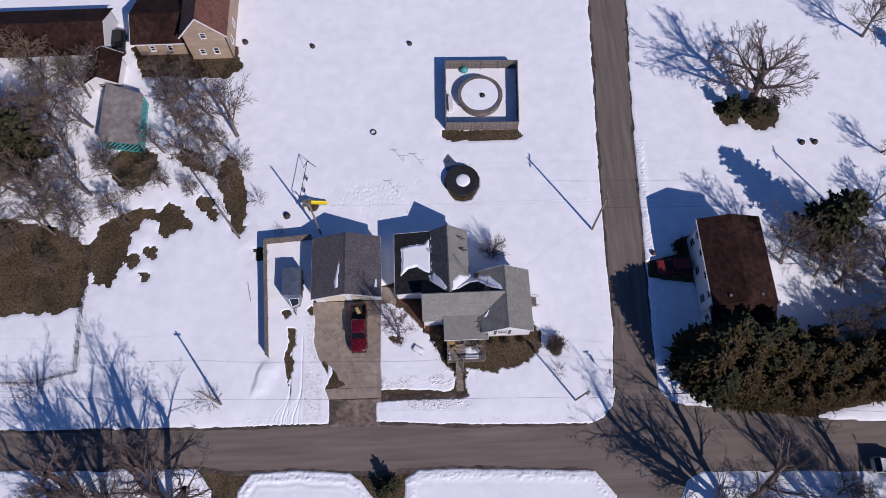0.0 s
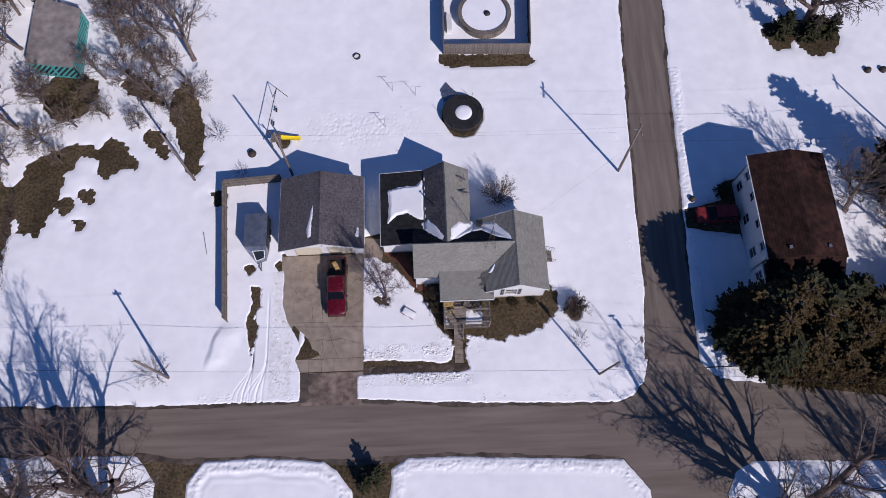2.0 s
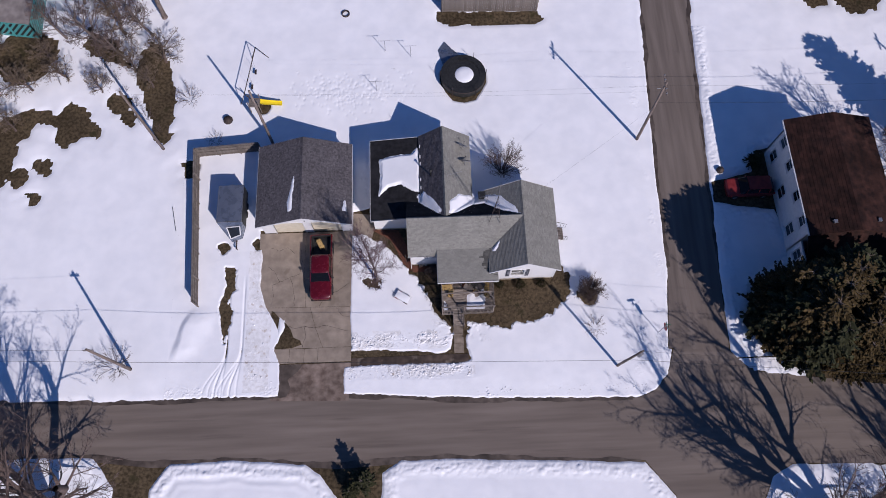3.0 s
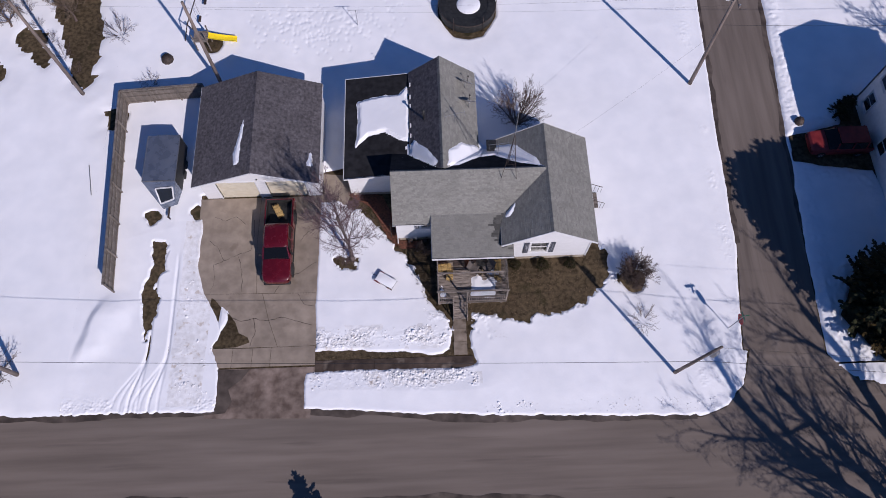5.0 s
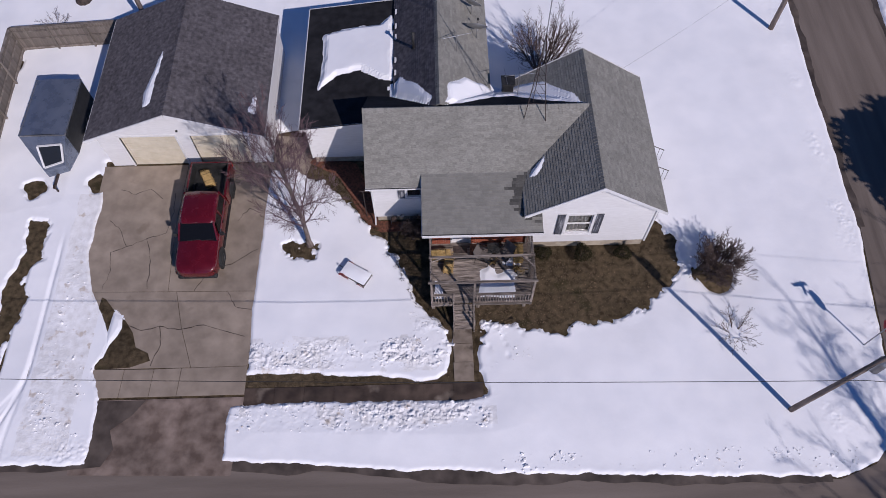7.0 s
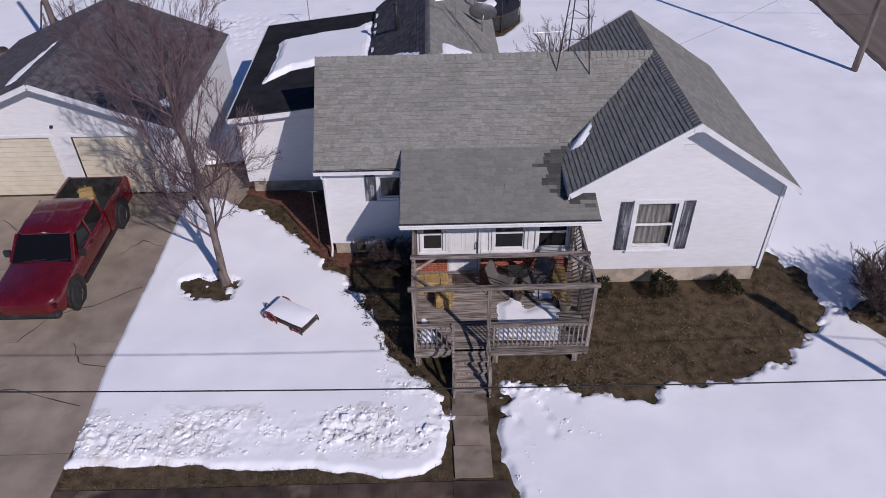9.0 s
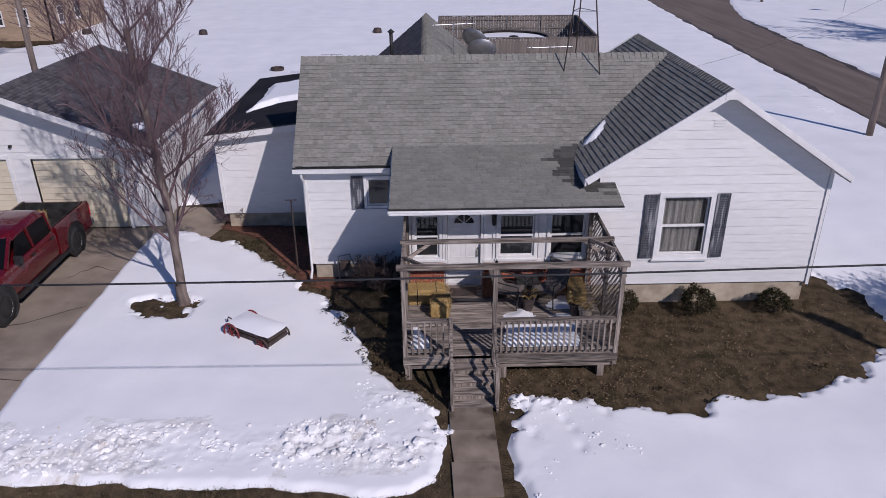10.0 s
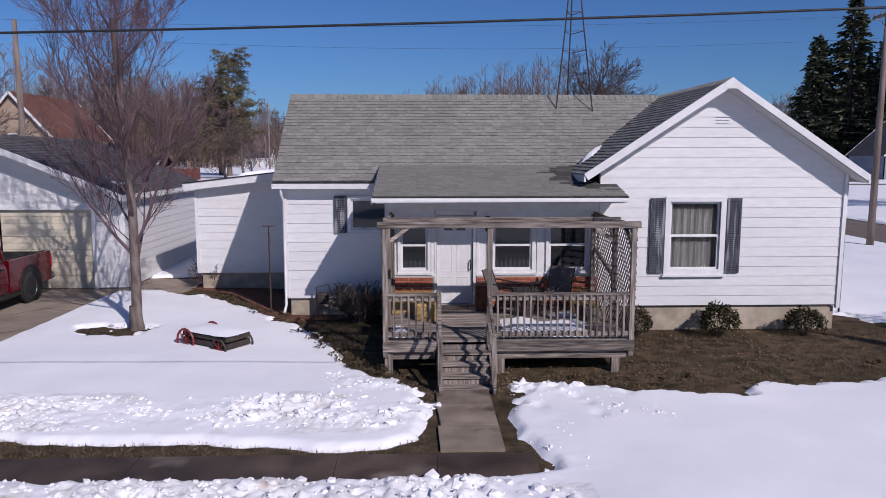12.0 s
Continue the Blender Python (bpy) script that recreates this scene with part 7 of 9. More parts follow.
again(elm, 47.5, -7.0, 75, 0.9)
again(tall, 43.6, 28.6, 40, 0.9)
again(elm, -32.2, 2.2, 40, 0.85)
again(elm, -38.6, 1.0, 150, 0.9)
again(tall, -42.8, 4.0, 220, 0.95)
again(tall, -39.0, 3.0, 300, 0.45)
again(tall, 44, 0.2, 10, 0.5)
again(tall, 35.5, -0.5, 90, 0.35)
again(tall, -27.8, 121, 20, 0.8)
again(tall, 68, 128, 20, 0.55)
far_crown = bare_tree(35, 15, 0.26, "broad bare tree standing alone far off", dict(levels=4, kids=(18, 8, 7, 5), clear=0.3, angle=((36, 9), (34, 12), (36, 14), (36, 16)), ratio=(0.58, 0.55, 0.5, 0.5), lift=0.08, wobble=0.10, thin=0.010, trunk=0.6, shrink=0.5), bark=TWIG, group="large bare trees")
place(far_crown, 32, 160, 0, 0, 2.35)
again(far_crown, 42.0, 168, 100, 1.9)
again(far_crown, 11, 190, 130, 1.85)
again(tall, 52, 190, 30, 1.3)
again(tall, -52, 112, 75, 1.15)
again(tall, -41, 122, 15, 1.2)
again(tall, -47, 128, 165, 1.25)
again(tall, -57, 118, 265, 1.2)
again(tall, -24, 112, 65, 0.5)
again(wide, 72, 186, 10, 0.5)
# conifers
spruce = conifer(41, 15, 4.6, "tall dark green spruce", needles=NEEDLE_SPRUCE, shape=0.85, density=1.25, leaf=0.45, group="tall spruces")
place(spruce, 79.6, 136, 0, 0, 2.25)
for x, y, s in ((74.2, 138, 1.75), (84, 130, 1.9), (88, 140, 1.7), (94, 130, 1.4), (80, 147, 1.8), (86, 133, 1.5), (104, 236, 1.3), (112, 240, 1.5), (98, 238, 1.1)):
    again(spruce, x, y, x * 37 % 360, s)


def pine_tree(seed, height, radius, label, group=""):
    """A pine: bare lower trunk, rising limbs, and soft tufts of needles along the outer half of each."""
    t = thing("pine_tree", (0, 0, 0), label, "tree", group)
    r = random.Random(seed)
    part("trunk", Mesh().tube([(0, 0, -0.1), (0.1, 0, height * 0.5), (0.35, 0.1, height * 0.97)], [0.34, 0.22, 0.03], 8, False), BARK, t, smooth=True)
    limbs, m = Mesh(), Mesh()
    for k in range(64):
        f = 0.20 + 0.78 * (k + r.random()) / 64
        a = k * 2.4 + r.uniform(-0.5, 0.5)
        l = radius * (1.08 - f) ** 0.55 * r.uniform(0.5, 1.1) * (1 if f > 0.3 else 0.75)
        root = Vector((0.35 * f, 0.1 * f, height * f))
        tip = root + Vector((l * math.cos(a), l * math.sin(a), l * r.uniform(0.0, 0.32)))
        limbs.tube([root, root.lerp(tip, 0.5) + Vector((0, 0, -0.06 * l)), tip], [0.06, 0.04, 0.015], 4, False)
        for _ in range(int(4 + l * 1.7)):
            c = root.lerp(tip, r.uniform(0.38, 1.06)) + Vector((r.gauss(0, 0.45), r.gauss(0, 0.45), r.gauss(0.1, 0.22)))
            w = r.uniform(0.4, 0.8)
            for _ in range(26):
                d = Vector((r.gauss(0, 1), r.gauss(0, 1), r.gauss(0.35, 0.7))).normalized()
                p = c + Vector((d.x * w, d.y * w, d.z * w * 0.55)) * r.uniform(0.2, 0.8)
                u, v = d * r.uniform(0.18, 0.34), d.orthogonal().normalized() * 0.07
                m.add([p - v, p + u, p + v], [(0, 1, 2)])
    tagged(part("limb_wood", limbs, BARK, t), kind="stuff")
    part("crown", m, NEEDLE_PINE, t)
    return t


pine = pine_tree(42, 15, 5.4, "broad dark pine with an uneven tufted crown", "pines by the far street")
place(pine, -34.6, 138, 0, 0, 1.5)
again(pine, -37.6, 143, 200, 1.2)
cedar = conifer(43, 8, 2.2, "dense olive-brown cedar with winter-browned foliage", needles=NEEDLE_BROWN, density=1.25, leaf=0.27, droop=0.25, shape=0.38, start=0.03, group="cedars beside the street")
place(cedar, 30.0, 14.4, 0, 0, 1.3)
for x, y, s in ((32.4, 17.0, 1.3), (33.4, 13.0, 1.15), (31.2, 15.8, 1.3), (34.6, 15.0, 1.1), (38.2, 13.4, 0.95), (41.8, 13.6, 0.85), (45.2, 13.0, 0.75), (48.8, 16.0, 0.8), (44.6, 17.8, 0.8), (40.8, 17.2, 0.85), (36.4, 16.0, 0.95), (36.8, 12.2, 0.85), (39.8, 14.6, 0.9), (40.4, 11.6, 0.72), (43.2, 15.2, 0.85), (43.6, 12.2, 0.7), (46.8, 14.2, 0.8), (50.6, 15.2, 0.85), (54.6, 16.6, 0.9), (29.2, 17.2, 1.15), (58.5, 18, 0.9), (62, 20, 0.9)):
    again(cedar, x, y, x * 53 % 360, s)
for x, y, s in ((35.2, 11.2, 0.8), (38.0, 11.0, 0.75), (40.6, 10.4, 0.7), (42.6, 10.6, 0.75), (45.0, 10.8, 0.7), (47.4, 11.6, 0.75), (49.6, 12.6, 0.8), (52.2, 13.6, 0.8), (34.0, 11.8, 0.85), (55.8, 13.0, 0.85), (51.0, 11.2, 0.6), (38.6, 15.8, 0.95), (45.6, 15.6, 0.85), (59.5, 14.5, 0.9)):
    again(cedar, x, y, x * 53 % 360, s)
# darker-needled copies stand for the deep shade within the cedar row
deep = conifer(45, 8, 2.4, "dense cedar with its shade put into dark green needles", density=1.3, leaf=0.42, droop=0.2, shape=0.45, start=0.03, group="cedars beside the street")
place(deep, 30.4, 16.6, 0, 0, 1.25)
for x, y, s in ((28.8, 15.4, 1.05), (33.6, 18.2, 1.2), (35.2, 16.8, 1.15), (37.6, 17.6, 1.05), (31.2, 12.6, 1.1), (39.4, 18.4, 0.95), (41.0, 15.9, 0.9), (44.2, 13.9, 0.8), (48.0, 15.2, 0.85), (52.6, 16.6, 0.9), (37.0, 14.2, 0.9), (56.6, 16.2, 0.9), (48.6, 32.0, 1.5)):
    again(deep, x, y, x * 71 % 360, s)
dark = conifer(44, 4.5, 1.7, "bushy dark green yew", density=1.2, leaf=0.34, droop=0.1, shape=0.5, start=0.03, name="yew_bush", group="dark evergreens")
place(dark, -6.9, 3.3, 0, 0, 0.65)
for x, y, s in ((41.2, 51.6, 0.85), (44.4, 51.0, 0.85), (46.6, 51.2, 0.8), (-55.8, 48.2, 2.5), (30.6, 31.2, 0.5), (70, 58.5, 1.3), (-7.9, 2.6, 0.45)):
    again(dark, x, y, x * 31 % 360, s)
# clipped evergreen balls along the foundation


NEEDLE_SHRUB = mat("winter_yew_needles", (0.018, 0.019, 0.009), (0.048, 0.042, 0.022), 6, 0.95, 0.0, big=0.3, spec=0.08, vary="island", amount=0.45)


def box_ball(seed):
    t = thing("foundation_shrub", (0, 0, 0), "small rounded dark evergreen shrub against the foundation", "shrub", "shrubs along the foundation")
    r, m = random.Random(seed), Mesh()
    for _ in range(1500):
        a, b = r.uniform(0, 6.283), math.acos(r.uniform(-0.35, 1))
        k = r.uniform(0.72, 1.05) * (0.92 + 0.12 * math.sin(3 * a))
        c = Vector((0.42 * k * math.sin(b) * math.cos(a), 0.36 * k * math.sin(b) * math.sin(a), 0.27 + 0.34 * k * math.cos(b)))
        u = Vector((r.gauss(0, 1), r.gauss(0, 1), r.gauss(0.4, 1))).normalized() * r.uniform(0.03, 0.07)
        v = u.cross(Vector((r.gauss(0, 1), r.gauss(0, 1), r.gauss(0, 1)))).normalized() * 0.018
        m.add([c - v, c + u, c + v], [(0, 1, 2)])
    part("foliage", m, NEEDLE_SHRUB, t)
    tw = Mesh()
    for k in range(14):
        a = k * 0.45
        tw.tube([(0, 0, 0), (0.3 * math.cos(a), 0.26 * math.sin(a), 0.2 + 0.3 * (k % 3) / 2)], [0.014, 0.005], 4, False)
    tagged(part("stem_wood", tw, TWIG, t), kind="stuff")
    return t


bb = place(box_ball(51), 5.45, 19.8, 0.0, 0, 1.05)
again(bb, 7.3, 19.75, 70, 1.2)
again(bb, 9.2, 19.75, 160, 1.05)
place(bare_tree(29, 1.3, 0.016, "dense dark leafless bush against the shaded front wall", dict(stems=46, splay=0.5, levels=3, kids=(6, 5, 4), angle=((25, 8), (28, 8), (28, 10)), ratio=(0.5, 0.5, 0.5), lift=0.02, clear=0.12, split=1, thin=0.005, trunk=0.75), category="shrub", name="bare_shrub", bark=TWIG), -0.62, 21.25, 0, 30, 0.85)
# tufts of dead grass on the bare ground
tuft, tr = Mesh(), random.Random(61)
hb = np.array([(tr.uniform(-6, 11.6), tr.uniform(15.8, 25.5)) for _ in range(30000)])
inside = outside(hb[:, 0], hb[:, 1], HOUSE_BARE) < -0.05
for (x, y), ok in zip(hb.tolist(), inside.tolist()):
    if not ok or (x > 4.7 and y > 20.2) or (x > -2.5 and y > 21.9) or (0.1 < x < 4.7 and y > 17.2) or (0.95 < x < 2.05 and y < 17):
        continue
    for _ in range(2):
        a, h = tr.uniform(0, 6.283), tr.uniform(0.02, 0.075)
        dx, dy = 0.05 * math.cos(a), 0.05 * math.sin(a)
        tuft.add([(x - dy * 0.1, y + dx * 0.1, 0), (x + dy * 0.1, y - dx * 0.1, 0), (x + dx * tr.uniform(0.4, 1.6), y + dy * tr.uniform(0.4, 1.6), h)], [(0, 1, 2)])
for _ in range(5200):
    x, y = tr.uniform(-8.4, 0.95), tr.uniform(13.66, 14.35)
    a, h = tr.uniform(0, 6.283), tr.uniform(0.015, 0.05)
    dx, dy = 0.05 * math.cos(a), 0.05 * math.sin(a)
    tuft.add([(x - dy * 0.14, y + dx * 0.14, 0), (x + dy * 0.14, y - dx * 0.14, 0), (x + dx * tr.uniform(0.4, 1.6), y + dy * tr.uniform(0.4, 1.6), h)], [(0, 1, 2)])
GRASS_BLADE = mat("dead_grass_blades", (0.062, 0.045, 0.027), (0.16, 0.116, 0.070), 6, 0.9, 0.0, big=0.3, vary="island", amount=0.4)
single("dead_grass", tuft, GRASS_BLADE, "matted dead grass blades on the bare lawn by the house", "grass", kind="stuff")
LITTER = mat("dry_leaves", (0.10, 0.062, 0.035), (0.23, 0.16, 0.095), 9, 0.9, 0.0, big=0.2, vary="island", amount=0.45)
lit, lr = Mesh(), random.Random(63)
for x0, x1, y0, y1, n in ((2.1, 5.4, 15.9, 17.6, 900), (4.6, 8.0, 16.4, 19.6, 700), (-6.6, -5.2, 20.3, 21.1, 90), (-4.4, -0.6, 17.4, 22.0, 120), (0.4, 1.1, 14.2, 16.6, 50), (7.5, 11, 17, 20, 420)):
    for _ in range(n):
        x, y, a, w = lr.uniform(x0, x1), lr.uniform(y0, y1), lr.uniform(0, 6.28), lr.uniform(0.012, 0.032)
        if outside(np.array([x]), np.array([y]), HOUSE_BARE)[0] > 0.1 and x > -5:
            continue
        dx, dy, z = w * math.cos(a), w * math.sin(a), lr.uniform(0.03, 0.06)
        lit.add([(x - dx, y - dy, z), (x + dy * 0.6, y - dx * 0.6, z + 0.01), (x + dx, y + dy, z + lr.uniform(0, 0.03)), (x - dy * 0.6, y + dx * 0.6, z + 0.005)], [(0, 1, 2, 3)])
single("leaf_litter", lit, LITTER, "scattered dry tan leaves on the bare lawn", "leaves", kind="stuff")
# dark wet weeds where the snow edge melts back
wd, wq = Mesh(), random.Random(64)
edge = [(-5.3, 24.5), (-4.0, 23.2), (-3.1, 22.0), (-2.0, 20.6), (-1.3, 19.3), (-0.9, 18.2), (-0.4, 17.3), (0.6, 16.3)]
spots = [(p[0] + (q[0] - p[0]) * t, p[1] + (q[1] - p[1]) * t) for p, q in zip(edge, edge[1:]) for t in (0.1, 0.3, 0.5, 0.7, 0.9)]
spots += [(3.0, 16.4), (3.7, 16.5), (4.5, 16.5), (5.2, 16.5), (6.4, 16.3), (9.2, 17.3), (11.2, 18.8)]
for sx, sy in spots:
    for _ in range(wq.randint(1, 3)):
        cx, cy, rr = sx + wq.gauss(0.1, 0.14), sy + wq.gauss(0.0, 0.12), wq.uniform(0.03, 0.09)
        for _ in range(16):
            x, y, a = cx + wq.gauss(0, rr), cy + wq.gauss(0, rr), wq.uniform(0, 6.28)
            dx, dy, z = 0.03 * math.cos(a), 0.03 * math.sin(a), wq.uniform(0.10, 0.17)
            wd.add([(x - dx, y - dy, z), (x + dy * 0.5, y - dx * 0.5, z - 0.02), (x + dx * 1.4, y + dy * 1.4, z + 0.02)], [(0, 1, 2)])
single("weed_tufts", wd, GRASS, "dark wet weed tufts poking through the melting snow edge", "weeds", kind="stuff")
# chunks of crusted snow along the cleared edges
gxs, gys = np.linspace(-17.2, 5, 445), np.linspace(11.4, 20.2, 177)
gzz = snow_top(*np.meshgrid(gxs, gys), True)
snow_z = lambda x, y: float(gzz[int(round((y - 11.4) / 0.05)), int(round((x + 17.2) / 0.05))])
ck, cr = Mesh(), random.Random(62)
for x0, x1, y0, y1, n in ((-7.8, 0.6, 14.45, 15.6, 90), (-8.5, 2.0, 12.2, 13.1, 70), (-0.9, 0.7, 15.9, 17.0, 30), (2.2, 4.8, 15.4, 16.3, 40), (-17.0, -14.6, 11.5, 20, 60), (2.2, 3.0, 13.0, 15.5, 25)):
    for _ in range(n):
        x, y, s = cr.uniform(x0, x1), cr.uniform(y0, y1), cr.uniform(0.02, 0.06) * cr.uniform(0.4, 1)
        rot = Matrix.Translation((x, y, snow_z(x, y) - s * 0.4)) @ Euler((cr.uniform(0, 6), cr.uniform(0, 6), cr.uniform(0, 6))).to_matrix().to_4x4()
        v = [rot @ (Vector(q) * s * cr.uniform(0.7, 1.2)) for q in ((1, 0, -0.5), (-0.5, 0.9, -0.5), (-0.5, -0.9, -0.4), (0.6, 0.5, 0.5), (-0.7, 0.2, 0.6), (0.2, -0.8, 0.5))]
        ck.add(v, [(0, 2, 1), (3, 4, 5), (0, 1, 3), (1, 4, 3), (1, 2, 4), (2, 5, 4), (2, 0, 5), (0, 3, 5)])
single("snow_chunks", ck, SNOW_OLD, "broken chunks of crusted snow along shovelled edges", "snow", kind="stuff")

# ---------------------------------------------------------------- fence and trailer beside the garage


def plank_fence(name, pts, height, label, pitch=0.15, face=1, group="", wood=FENCE_WOOD):
    f = thing(name, (*pts[0], 0), label, "fence", group)
    pl = Mesh().box(-pitch / 2 + 0.004, pitch / 2 - 0.004, -0.011, 0.011, 0.03, 1).data("plank", wood)
    for (ax, ay), (bx, by) in zip(pts, pts[1:]):
        l, a = math.hypot(bx - ax, by - ay), math.atan2(by - ay, bx - ax)
        n = int(l / pitch)
        for k in range(n):
            t = (k + 0.5) / n
            ob = new("plank", pl)
            ob.matrix_world = Matrix.Translation((ax + (bx - ax) * t, ay + (by - ay) * t, 0)) @ Matrix.Rotation(a, 4, "Z") @ Matrix.Diagonal((1, 1, height * rnd.uniform(0.985, 1.015), 1))
            under(ob, f)
        ox, oy = -math.sin(a) * 0.06 * face, math.cos(a) * 0.06 * face
        for z in (0.3, height * 0.55, height - 0.25):
            part("rail", Mesh().beam((ax + ox, ay + oy, z), (bx + ox, by + oy, z), 0.04, 0.09), wood, f)
        c = max(1, round(l / 2.4))
        for k in range(c + 1):
            t = k / c
            x, y = ax + (bx - ax) * t + ox * 1.5, ay + (by - ay) * t + oy * 1.5
            part("post", Mesh().box(x - 0.045, x + 0.045, y - 0.045, y + 0.045, 0, height + 0.03), wood, f)
        part("cap_rail", Mesh().beam((ax, ay, height + 0.02), (bx, by, height + 0.02), 0.14, 0.03), wood, f)
    return f


plank_fence("wooden_fence", [(-21.75, 18.8), (-22.75, 33.9), (-16.7, 34.3)], 1.75, "tall weathered grey-brown plank fence round the side yard", face=-1)
wf = thing("wire_fence", (-45.3, 34, 0), "low rusty wire fence with dead weeds along the lot line", "fence")
run = [(-45.5, 34.0), (-45.35, 25.5), (-44.9, 18.0), (-50.0, 16.8), (-62, 17.2)]
weeds, fr_ = Mesh(), random.Random(91)
for (ax, ay), (bx, by) in zip(run, run[1:]):
    l = math.hypot(bx - ax, by - ay)
    for k in range(int(l / 2.6) + 1):
        t = k * 2.6 / l
        part("post", Mesh().tube([(ax + (bx - ax) * t, ay + (by - ay) * t, 0), (ax + (bx - ax) * t, ay + (by - ay) * t, 1.15)], 0.04, 6), IRON, wf)
    for z in (0.3, 0.6, 0.85, 1.08):
        part("strand", Mesh().tube([(ax, ay, z), (bx, by, z)], 0.012, 4), IRON, wf)
    for _ in range(int(l * 26)):
        t, a, h = fr_.random(), fr_.uniform(0, 6.28), fr_.uniform(0.15, 0.7)
        p = Vector((ax + (bx - ax) * t + fr_.gauss(0, 0.1), ay + (by - ay) * t + fr_.gauss(0, 0.1), 0))
        weeds.tube([p, p + Vector((0.3 * math.cos(a), 0.3 * math.sin(a), h))], 0.012, 3, False)
tagged(part("weeds", weeds, TWIG, wf, "dead brown weeds grown through the wire"), kind="stuff")
trailer = thing("cargo_trailer", (-18.9, 27.6, 0), "small enclosed trailer with a blue-grey metal roof and slanted glazed nose", "trailer")
TX0, TX1, TY0, TY1, TZ = -20.0, -17.75, 25.9, 29.5, 2.05
part("body", Mesh().box(TX0, TX1, TY0, TY1, 0.45, TZ - 0.05), TIN, trailer, bevel=0.02)
part("side_panel", Mesh().box(TX1, TX1 + 0.02, TY0 + 0.03, TY1 - 0.03, 0.5, TZ - 0.1), BLACK, trailer, "black side panel")
m = Mesh()
for k in range(8):
    xa, xb = TX0 + (TX1 - TX0) * k / 8, TX0 + (TX1 - TX0) * (k + 1) / 8
    za, zb = (TZ + 0.10 * (1 - ((x - (TX0 + TX1) / 2) / 1.125) ** 2) for x in (xa, xb))
    m.add([(xa, TY0, za), (xb, TY0, zb), (xb, TY1, zb), (xa, TY1, za)], [(0, 1, 2, 3)])
part("trailer_roof", m, TIN, trailer, "dull blue-grey metal roof", smooth=True)
for a, b in (((TX0, TY0, TZ), (TX0, TY1, TZ)), ((TX1, TY0, TZ), (TX1, TY1, TZ)), ((TX0, TY0, TZ), (TX1, TY0, TZ)), ((TX0, TY1, TZ), (TX1, TY1, TZ))):
    part("edge_trim", Mesh().beam(a, b, 0.05, 0.06), STEEL, trailer)
nose = [(-20.0, 25.88, 2.0), (-17.75, 25.88, 2.0), (-17.95, 24.85, 1.0), (-18.9, 24.5, 1.0)]
part("nose", Mesh().add(nose + [(-20.0, 25.88, 0.5), (-17.75, 25.88, 0.5), (-17.95, 24.85, 0.5), (-18.9, 24.5, 0.5)], [(0, 3, 2, 1), (4, 5, 6, 7), (0, 4, 7, 3), (3, 7, 6, 2), (2, 6, 5, 1)]), TIN, trailer, "grey slanted trailer nose")
fr = [Vector(p) for p in ((-19.15, 25.5, 1.72), (-17.95, 25.55, 1.78), (-18.0, 24.95, 1.16), (-18.85, 24.62, 1.14))]
nn = Vector((0, -0.7, 0.72)) * 0.03
for k in range(4):
    part("window_frame", Mesh().beam(fr[k] + nn, fr[(k + 1) % 4] + nn, 0.09, 0.05), TRIM, trailer, "white nose window frame")
part("nose_window", Mesh().add([p + nn * 0.8 for p in fr], [(0, 3, 2, 1)]), GLASS, trailer)
for x in (TX0 + 0.05, TX1 - 0.05):
    for y in (27.3, 28.1):
        turn = Matrix.Translation((x, y, 0.33)) @ Matrix.Rotation(radians(90), 4, "Y")
        part("wheel", Mesh().lathe([(0, -0.1), (0.3, -0.1), (0.33, -0.06), (0.33, 0.06), (0.3, 0.1), (0, 0.1)], 16, (0, 0, 0), turn), TYRE, trailer)
part("drawbar", Mesh().beam((-18.5, 25.0, 0.5), (-18.5, 23.8, 0.5), 0.1, 0.1).beam((-18.5, 23.9, 0.0), (-18.5, 23.9, 0.6), 0.07, 0.07), IRON, trailer)
trailer.location.y += 0.25

# ---------------------------------------------------------------- poles and wires


def utility_pole(x, y, h, arm, label, yaw=0.0, lean=(0, 0), thick=1.0):
    p = thing("utility_pole", (x, y, 0), label, "utility pole", "utility poles")
    part("shaft", Mesh().tube([(x, y, -0.3), (x + lean[0] * 0.5, y + lean[1] * 0.5, h * 0.5), (x + lean[0], y + lean[1], h)], [0.15 * thick, 0.125 * thick, 0.095 * thick], 10), POLE_WOOD, p, smooth=True)
    if arm:
        c, s = math.cos(yaw) * arm / 2, math.sin(yaw) * arm / 2
        bx, by = x + lean[0], y + lean[1]
        part("crossarm", Mesh().beam((bx - c, by - s, h - 0.35), (bx + c, by + s, h - 0.35), 0.09, 0.12), POLE_WOOD, p)
        for t in (-0.9, -0.45, 0.45, 0.9):
            part("insulator", Mesh().lathe([(0, 0), (0.05, 0.02), (0.04, 0.07), (0.055, 0.1), (0.02, 0.15), (0, 0.15)], 8, (bx + c * t, by + s * t, h - 0.3)), STEEL, p)
    return p


P1 = utility_pole(19.87, 34.2, 10.0, 2.0, "brown wooden utility pole with a short crossarm beside the street", radians(88))
P2 = utility_pole(15.2, 12.1, 8.1, 0, "leaning grey wooden utility pole on the corner lawn", 0, (0.1, -0.4), 0.8)
transformer = part("transformer", Mesh().lathe([(0, 0), (0.2, 0), (0.2, 0.7), (0.14, 0.8), (0, 0.82)], 14, (15.45, 11.75, 6.2)), STEEL, P2, "grey transformer can", smooth=False)
P3 = utility_pole(-15.7, 35.1, 9.4, 0, "grey wooden pole behind the garage")
P4 = utility_pole(-26.3, 34.9, 10.2, 0, "dark wooden utility pole on a melted patch")
P5 = utility_pole(-27.1, 13.4, 8.4, 0.8, "wooden utility pole among bare shrubs near the street")
